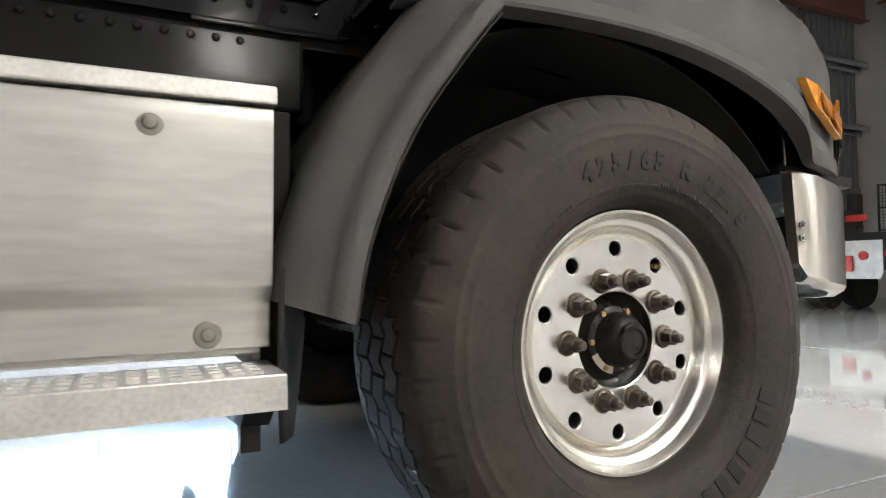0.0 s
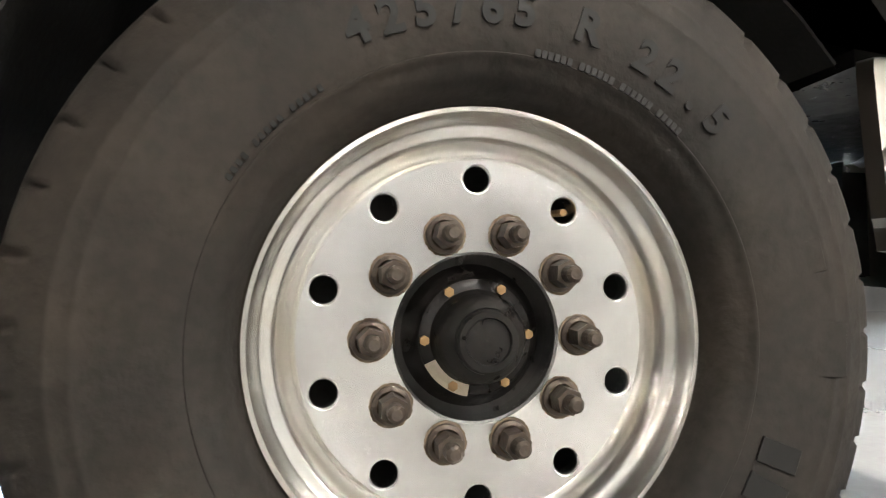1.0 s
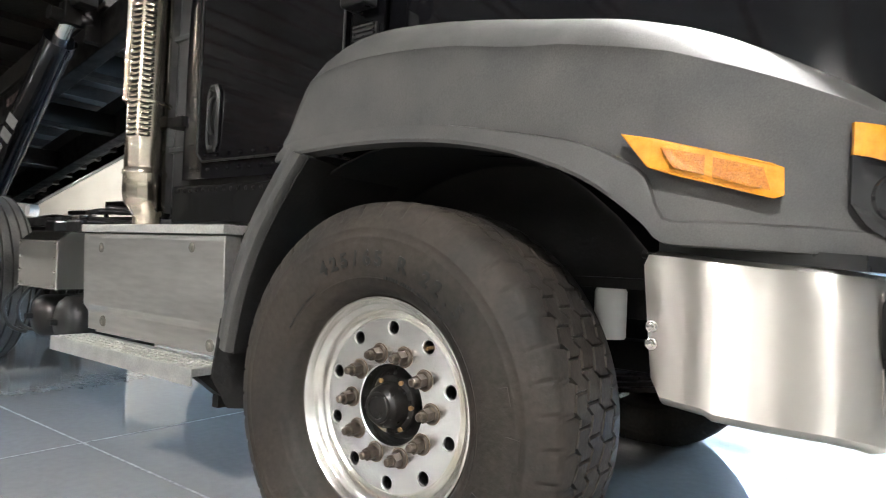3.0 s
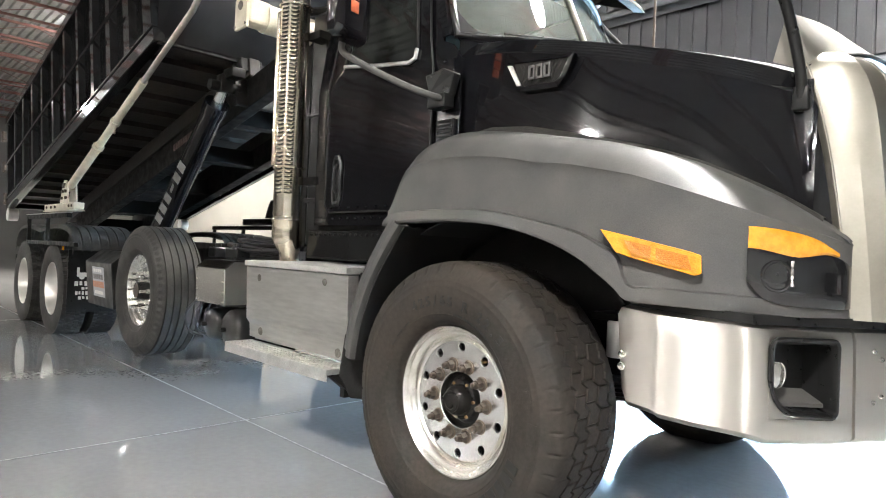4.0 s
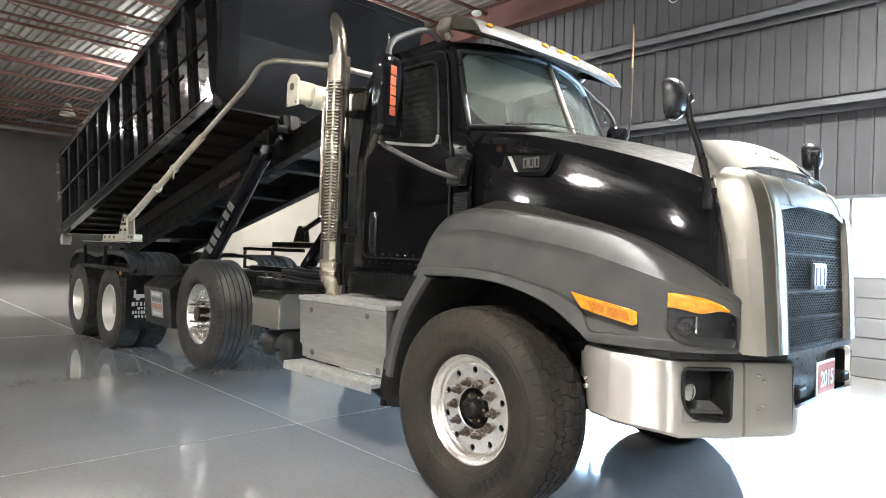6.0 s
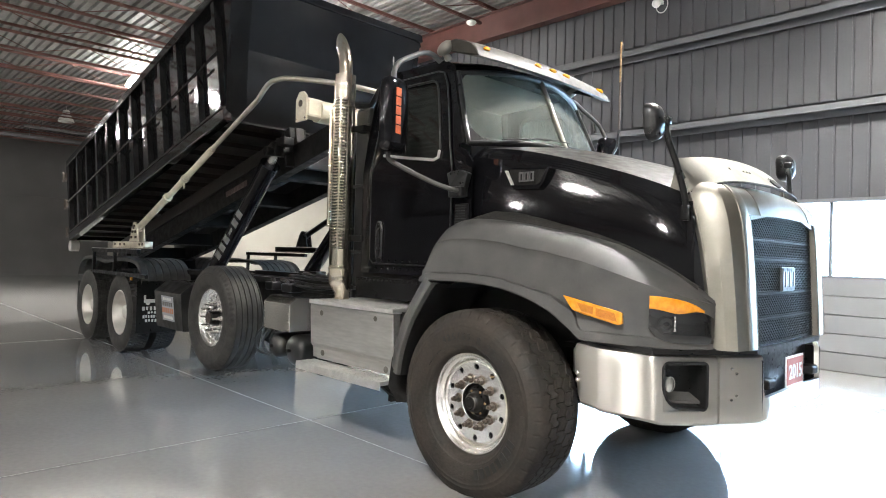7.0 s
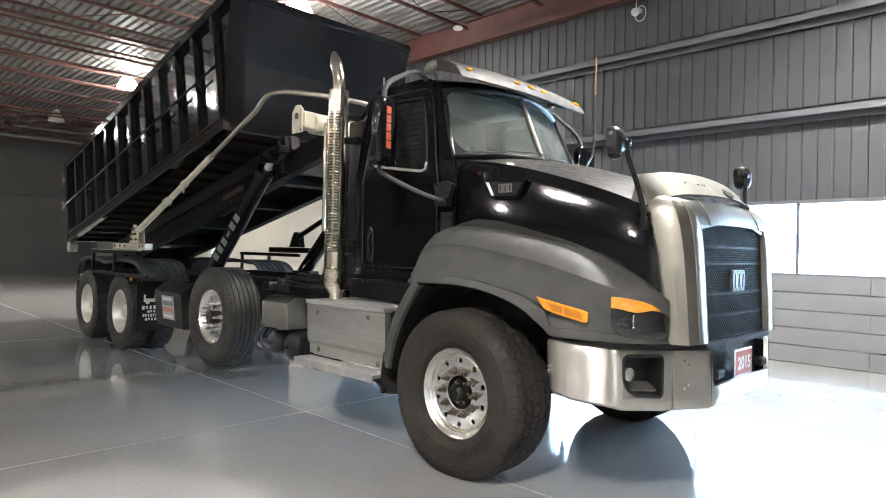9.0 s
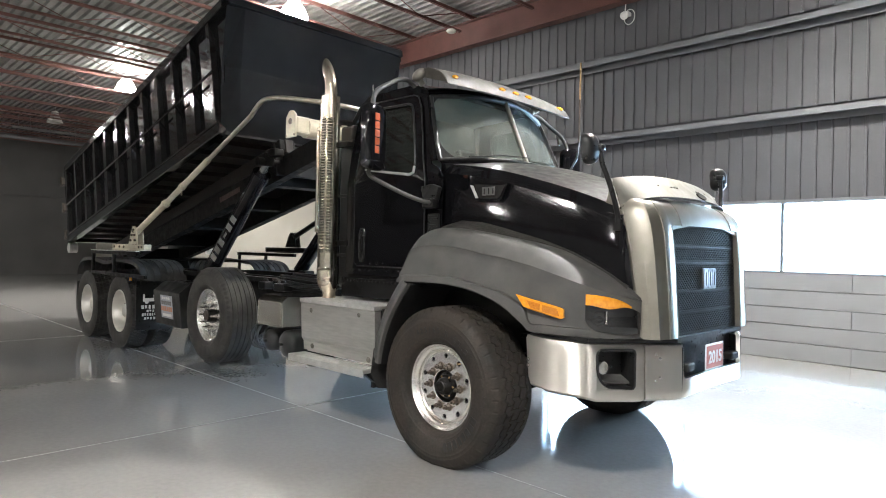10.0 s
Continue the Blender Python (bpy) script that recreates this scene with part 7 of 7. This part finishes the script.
# local: x forward along the box floor, z up from its underside
for s in (-1, 1):
    bm = B()
    box(bm, -5.2, 0.75, YC + s * 0.43 - 0.06, YC + s * 0.43 + 0.06, -0.41, -0.165, 0.008)
    bmesh.ops.transform(bm, matrix=HM, verts=bm.verts[:])
    P("hoist_rail", bm, "dark", "black tilting hoist rail")
bm = B()
for x in (-5.1, -4.0, -2.8, -1.6, -0.5, 0.6):
    box(bm, x - 0.05, x + 0.05, YC - 0.40, YC + 0.40, -0.38, -0.20, 0.005)
bmesh.ops.transform(bm, matrix=HM, verts=bm.verts[:])
P("hoist_crossbar", bm, "dark")
for right in (True, False):
    y = flip(0.56, right)
    c0, c1 = Vector((-4.80, y, 1.14)), Vector((-3.40, y, 2.44))
    bm = B()
    cyl(bm, c0, c0.lerp(c1, 0.90), 0.096, seg=28)
    cyl(bm, c0.lerp(c1, 0.86), c0.lerp(c1, 0.91), 0.106, seg=28)
    hc = P("hoist_cylinder", bm, "paint", "black hydraulic hoist cylinder with plain white marks", 40)
    bm = B()
    cyl(bm, c0.lerp(c1, 0.90), c1, 0.05, seg=24)
    part("piston_rod", bm, "chrome", hc, "bright chromed piston rod", 40)
    bm = B()
    box(bm, c1.x - 0.05, c1.x + 0.06, c1.y - 0.055, c1.y + 0.055, c1.z - 0.05, c1.z + 0.10, 0.012)
    box(bm, c1.x + 0.02, c1.x + 0.20, c1.y - 0.03, c1.y + 0.09, c1.z + 0.06, c1.z + 0.14, 0.012)
    cyl(bm, (c1.x, c1.y - 0.13, c1.z), (c1.x, c1.y + 0.13, c1.z), 0.045)
    part("cylinder_clevis", bm, "dark", hc, "greasy black clevis", 40)
    if right:
        bm = B()
        d = (c1 - c0).normalized()
        face = Vector((0.62, -0.78, 0.0))
        face = (face - d * face.dot(d)).normalized()
        side = d.cross(face)
        for k in range(6):
            p = c0 + d * (0.30 + 0.135 * k) + face * 0.0972
            w, h = (0.040, 0.088) if k != 3 else (0.012, 0.085)
            prism(bm, [p - side * w, p + side * w - d * 0.014, p + side * w + d * (h - 0.014), p - side * w + d * h], face * 0.003)
        part("cylinder_mark", bm, "faded_white", hc, "plain white painted marks")
    bm = B()
    box(bm, -5.0, -4.55, y - 0.08, y + 0.08, 0.98, 1.15, 0.01)
    part("cylinder_foot", bm, "dark", hc)
bm = B()
prism(bm, [(-8.95, YC - 0.55, 1.06), (-8.25, YC - 0.55, 1.06), (-8.35, YC - 0.55, 1.30), (-8.75, YC - 0.55, 1.34)], (0, 1.10, 0))
P("hoist_pivot", bm, "dark", "black rear pivot block of the hoist")
for x0, x1, y0, z0 in ((-3.2, -2.35, 0.72, 1.06), (-6.0, -3.4, 0.66, 1.06)):
    bm = B()
    box(bm, x0, x1, y0, y0 + 0.10, z0, z0 + 0.06, 0.005)
    box(bm, x0, x1, 2 * YC - y0 - 0.10, 2 * YC - y0, z0, z0 + 0.06, 0.005)
    P("deck_plate", bm, "dark")
# bracing and pipes seen between the cab and the lift axle
for pts, r in (([(-2.9, 0.9, 1.08), (-2.25, 0.9, 1.75)], 0.05), ([(-3.35, 1.85, 1.10), (-2.45, 1.85, 1.85)], 0.06), ([(-3.6, 0.74, 1.10), (-1.7, 0.74, 1.10)], 0.025), ([(-3.6, 0.68, 1.02), (-1.7, 0.66, 1.02)], 0.018)):
    bm = B()
    tube(bm, pts, r, 10)
    P("brace_tube", bm, "dark", smooth=50)
for k, (z, sag, y) in enumerate(((1.13, 0.05, 0.62), (1.17, 0.03, 0.66), (1.12, 0.07, 0.56), (1.20, 0.04, 0.72), (1.09, 0.02, 0.52))):
    bm = B()
    tube(bm, smooth_path([(-3.35 + 0.1 * k, y + 0.03, z - 0.02), (-3.0, y - 0.02, z - sag * 0.5), (-2.6, y, z - sag), (-2.2, y + 0.03, z - sag * 0.4), (-1.66, y + 0.04 * (k % 2), z + 0.03)], 5), 0.013 + 0.003 * (k % 2), 8)
    line = P("chassis_hose", bm, "blackp", "black hose along the chassis", 60)
    bm = B()
    cyl(bm, (-3.37 + 0.1 * k, y + 0.03, z - 0.02), (-3.29 + 0.1 * k, y + 0.025, z - 0.024), 0.021, seg=6)
    part("hose_fitting", bm, "nut", line)
for x, y, w in ((-3.45, 0.50, 0.14), (-3.05, 0.46, 0.20), (-2.05, 0.48, 0.16)):
    bm = B()
    box(bm, x, x + w, y, y + 0.12, 1.0, 1.085, 0.012)
    cyl(bm, (x + w * 0.5, y + 0.06, 1.08), (x + w * 0.5, y + 0.06, 1.115), 0.025, seg=14)
    P("valve_block", bm, "blackp", "black valve block on the frame")
bm = B()
box(bm, -3.28, -2.75, 1.95, 2.05, 1.27, 1.33)
box(bm, -3.28, -3.24, 1.95, 2.05, 1.05, 1.3)
box(bm, -2.79, -2.75, 1.95, 2.05, 1.05, 1.3)
P("hose_rack", bm, "dark", "black rack on the far frame rail")
bm = B()
box(bm, -9.05, -8.9, 0.3, 2 * YC - 0.3, 0.62, 0.78, 0.01)
P("rear_bar", bm, "dark", "black rear underrun bar")
bm = B()
cyl(bm, (-9.06, 0.36, 0.72), (-9.085, 0.36, 0.72), 0.05)
P("tail_lamp", bm, "red", "round red tail lamp")
bm = B()
box(bm, DRIVE_X[0] + 0.40, DRIVE_X[0] + 0.46, 0.035, 0.055, 0.97, 1.02, 0.005)
P("side_lamp", bm, "orange", "small amber side lamp")

# ---- roll-off container ----
container = empty("roll_off_container", "black steel roll-off container tilted on the hoist", "container")
W0, W1, L0, HH, H1 = 0.0, 2 * YC, -5.57, 1.36, 1.20


def C(name, bm, mat, label="", smooth=None):
    bmesh.ops.transform(bm, matrix=HM, verts=bm.verts[:])
    return part(name, bm, mat, container, label, smooth)


bm = B()
box(bm, L0, 0.0, W0 + 0.03, W1 - 0.03, 0.10, 0.13)
C("container_floor", bm, "cont_under", "rusty dark container floor plate")
for k in range(15):
    x = L0 + 0.12 + k * (-L0 - 0.2) / 14
    bm = B()
    box(bm, x - 0.035, x + 0.035, W0 + 0.06, W1 - 0.06, 0.045, 0.10)
    C("floor_crossbar", bm, "cont_under")
for s in (-1, 1):
    bm = B()
    box(bm, L0 - 0.05, 0.1, YC + s * 0.46 - 0.05, YC + s * 0.46 + 0.05, -0.16, 0.0, 0.008)
    C("long_sill", bm, "cont_under", "black long sill under the container")
    bm = B()
    y = W0 if s < 0 else W1
    box(bm, L0, 0.02, y - 0.035, y + 0.055 if s < 0 else y + 0.035, -0.02, 0.10, 0.008)
    box(bm, L0, 0.02, y - 0.045, y + 0.045, 0.10, 0.125, 0.004)
    C("bottom_rail", bm, "cont", "black bottom side rail")
    bm = B()
    prism(bm, [(L0, y - 0.045, H1 + 0.02), (0.33, y - 0.045, HH - 0.07), (0.33, y - 0.045, HH + 0.03), (L0, y - 0.045, H1 + 0.12)], (0, 0.09, 0), 0.006)
    C("top_rail", bm, "cont", "black top side rail")
    bm = B()
    prism(bm, [(L0, y - s * 0.03, 0.10), (0.0, y - s * 0.03, 0.10), (0.33, y - s * 0.03, HH), (L0, y - s * 0.03, H1 + 0.05)], (0, s * 0.006, 0))
    C("side_wall", bm, "cont", "glossy dented black side wall")
    n = 12
    for k in range(n):
        x = L0 + 0.06 + k * (-L0 - 0.12) / (n - 1)
        top = H1 + 0.03 + (HH - H1 - 0.1) * (x - L0) / (0.33 - L0)
        bm = B()
        loft(bm, [[(x - 0.055, y - s * 0.025, 0.10), (x - 0.035, y + s * 0.035, 0.10), (x + 0.035, y + s * 0.035, 0.10), (x + 0.055, y - s * 0.025, 0.10)],
                  [(x - 0.055, y - s * 0.025, top), (x - 0.035, y + s * 0.035, top), (x + 0.035, y + s * 0.035, top), (x + 0.055, y - s * 0.025, top)]])
        thicken(bm, 0.003)
        C("side_rib", bm, "cont", "pressed black side rib")
    bm = B()
    yy = y + s * 0.04
    tube(bm, [(L0 + 0.02, yy, 0.62), (0.0, yy, 0.70)], 0.012, 8)
    C("tie_rail", bm, "cont", "thin rail along the side")
# folded front wall
bm = B()
prof = [(0.0, 0.0), (0.16, 0.70), (0.38, HH)]
rows = []
for y in (W0 + 0.0, W0 + 0.20, W1 - 0.20, W1):
    inner = 0.2 < y + 0.01 < W1 - 0.19
    rows.append([(x + (0.03 if inner else -0.02 if j == 1 else 0.0), y, z) for j, (x, z) in enumerate(prof)])
loft(bm, rows)
thicken(bm, 0.008)
C("front_wall", bm, "cont_front", "folded black front wall")
bm = B()
box(bm, 0.30, 0.42, W0, W1, HH - 0.05, HH + 0.04, 0.008)
C("front_rail", bm, "cont_front")
bm = B()
box(bm, -0.02, 0.018, W0, W1, -0.025, 0.03, 0.008)
C("front_sill", bm, "dark")
bm = B()
box(bm, -0.05, -0.01, 0.64, 2 * YC - 0.64, -0.40, -0.026, 0.01)
C("hook_plate", bm, "dark", "greasy black plate below the front sill")
bm = B()
box(bm, -0.10, 0.08, 0.66, 0.86, -0.12, 0.0, 0.01)
box(bm, -0.10, 0.08, 2 * YC - 0.86, 2 * YC - 0.66, -0.12, 0.0, 0.01)
C("hook_pocket", bm, "dark", "greasy front pocket of the container")
# rear gate
bm = B()
prism(bm, [(L0 - 0.04, W0, 0.0), (L0 - 0.20, W0, H1 + 0.1), (L0 - 0.14, W0, H1 + 0.1), (L0 + 0.0, W0, 0.0)], (0, W1 - W0, 0))
C("tailgate", bm, "cont", "black tailgate")
for z in (0.14, 0.62, 1.10):
    bm = B()
    x = L0 - 0.04 - 0.13 * z
    box(bm, x - 0.05, x + 0.05, W0 - 0.05, W0 + 0.02, z - 0.06, z + 0.06, 0.01)
    cyl(bm, (x, W0 - 0.04, z - 0.08), (x, W0 - 0.04, z + 0.08), 0.02)
    C("gate_hinge", bm, "nut", "worn rusty gate hinge")
bm = B()
cyl(bm, (L0 - 0.0, W0 - 0.02, -0.10), (L0 - 0.0, W0 + 0.10, -0.10), 0.085, seg=24)
cyl(bm, (L0 - 0.0, W1 - 0.10, -0.10), (L0 - 0.0, W1 + 0.02, -0.10), 0.085, seg=24)
C("ground_roller", bm, "alu_edge", "worn steel ground roller", 40)
bm = B()
for k in range(9):
    box(bm, -1.62 + 0.062 * k, -1.57 + 0.062 * k, W0 + 0.738, W0 + 0.744, -0.30, -0.235)
bmesh.ops.transform(bm, matrix=HM, verts=bm.verts[:])
P("rail_bar", bm, "sticker_faded", "faded plain bars painted on the hoist rail")

# ---- trailer at the wall ----
trailer = empty("service_trailer", "black service trailer with a bright tread-plate lamp panel", "trailer")
bm = B()
box(bm, 8.05, 11.2, 3.55, 5.35, 0.62, 0.86, 0.01)
box(bm, 8.05, 11.2, 3.62, 5.28, 0.86, 1.14, 0.01)
part("trailer_body", bm, "dark", trailer)
for x in (8.9, 9.8):
    for y in (3.62, 5.22):
        bm = B()
        cyl(bm, (x, y - 0.11, 0.36), (x, y + 0.11, 0.36), 0.36, seg=36)
        part("trailer_wheel", bm, "tread", trailer, "black trailer tyre", 40)
bm = B()
prism(bm, [(8.03, 3.90, 0.50), (8.03, 3.86, 0.60), (8.03, 3.86, 1.03), (8.03, 4.62, 1.03), (8.03, 4.62, 0.50)], (0.012, 0, 0))
part("lamp_panel", bm, "alu_edge", trailer, "bright tread-plate lamp panel")
bm = B()
for i in range(18):
    for j in range(11):
        m = Matrix.Translation((8.028, 3.90 + 0.04 * i, 0.53 + 0.045 * j)) @ Matrix.Rotation(radians(45 if (i + j) % 2 else -45), 4, "X")
        box(bm, -0.003, 0.003, -0.014, 0.014, -0.004, 0.004, m=m)
tagged(part("tread_pattern", bm, "alu_edge", trailer), kind="stuff")
bm = B()
box(bm, 7.99, 8.03, 4.24, 4.42, 0.60, 0.82, 0.01)
part("square_lamp", bm, "red", trailer, "square red tail lamp")
bm = B()
cyl(bm, (8.03, 4.10, 0.82), (8.00, 4.10, 0.82), 0.06, seg=28)
part("round_lamp", bm, "red", trailer, "round red tail lamp")
bm = B()
cyl(bm, (8.02, 3.80, 0.84), (8.00, 3.80, 0.84), 0.04, seg=20)
part("clearance_lamp", bm, "red", trailer)
bm = B()
lathe(bm, [(0.0, -0.03), (0.15, -0.03), (0.17, 0.0), (0.15, 0.03), (0.0, 0.03)], 28, m=Matrix.Translation((8.2, 4.40, 1.32)) @ Matrix.Rotation(radians(90), 4, "Z"))
box(bm, 8.1, 8.3, 4.25, 4.55, 1.13, 1.2, 0.01)
part("hose_reel", bm, "dark", trailer, "dark hose reel", 40)
bm = B()
box(bm, 8.12, 8.17, 4.12, 4.40, 1.30, 1.40, 0.01, m=None)
part("reel_handle", bm, "red", trailer, "red reel handle")
bm = B()
for z in (1.18, 1.50, 1.82):
    tube(bm, [(8.5, 3.6, z), (8.5, 4.15, z)], 0.012, 6)
for y in np.arange(3.6, 4.16, 0.045):
    tube(bm, [(8.5, y, 1.18), (8.5, y, 1.82)], 0.004, 4)
for z in np.arange(1.22, 1.82, 0.045):
    tube(bm, [(8.5, 3.6, z), (8.5, 4.15, z)], 0.004, 4)
tube(bm, [(8.5, 3.6, 1.12), (8.5, 3.6, 1.84)], 0.016, 6)
tube(bm, [(8.5, 4.15, 1.12), (8.5, 4.15, 1.84)], 0.016, 6)
part("mesh_basket", bm, "dark", trailer, "black wire mesh basket")
bm = B()
box(bm, 8.6, 8.75, 4.5, 4.66, 1.14, 1.75, 0.02)
part("control_box", bm, "dark", trailer)

# ---- painted blocks under the window ----
blocks(wall_north, -5.0, X1 - 6.0, 0.0, 1.26, "block", bw=12.0, bh=0.252)

# ---- loose pieces become parts of their own ----
SPLIT = {"hoist_crossbar", "crossmember", "hub_bolt", "rust_stain", "bumper_bolt", "air_horn", "wiper", "hook_pocket", "ground_roller", "deck_plate", "drive_axle", "rivet", "box_rivet", "sill_rivet", "deflector_end", "cylinder_mark", "motor_hub", "arm_ring", "step_bracket", "front_rail", "mirror_arm", "tool_box_lid", "stack_bracket"}
STUFF = {"cab_rivet", "rail_bar", "shield_louvre", "shield_slit", "vent_mesh", "grille_mesh", "flap_bar", "moulded_mark", "maker_mark", "size_lettering"}


def islands(bm):
    left, out = set(bm.verts), []
    while left:
        todo, seen = [left.pop()], set()
        while todo:
            v = todo.pop()
            seen.add(v)
            for e in v.link_edges:
                o = e.other_vert(v)
                if o in left:
                    left.discard(o)
                    todo.append(o)
        out.append(seen)
    return out


made = {}
for ob in list(scene.objects):
    base = ob.name.split(".")[0]
    if base in STUFF:
        tagged(ob, kind="stuff")
    if base not in SPLIT:
        continue
    me = ob.data
    if me.name not in made:
        bm = bmesh.new()
        bm.from_mesh(me)
        bm.verts.ensure_lookup_table()
        groups = [sorted(v.index for v in g) for g in islands(bm)]
        groups.sort()
        pieces = []
        for g in groups[1:]:
            c = bm.copy()
            c.verts.ensure_lookup_table()
            keep = set(g)
            bmesh.ops.delete(c, geom=[v for v in c.verts if v.index not in keep], context="VERTS")
            m2 = bpy.data.meshes.new(base)
            c.to_mesh(m2)
            c.free()
            m2.materials.append(me.materials[0])
            pieces.append(m2)
        keep = set(groups[0])
        bmesh.ops.delete(bm, geom=[v for v in bm.verts if v.index not in keep], context="VERTS")
        bm.to_mesh(me)
        bm.free()
        made[me.name] = pieces
    for m2 in made[me.name]:
        o = new(base, m2)
        o.parent, o.matrix_basis = ob.parent, ob.matrix_basis
        if "label" in ob:
            o["label"] = ob["label"]
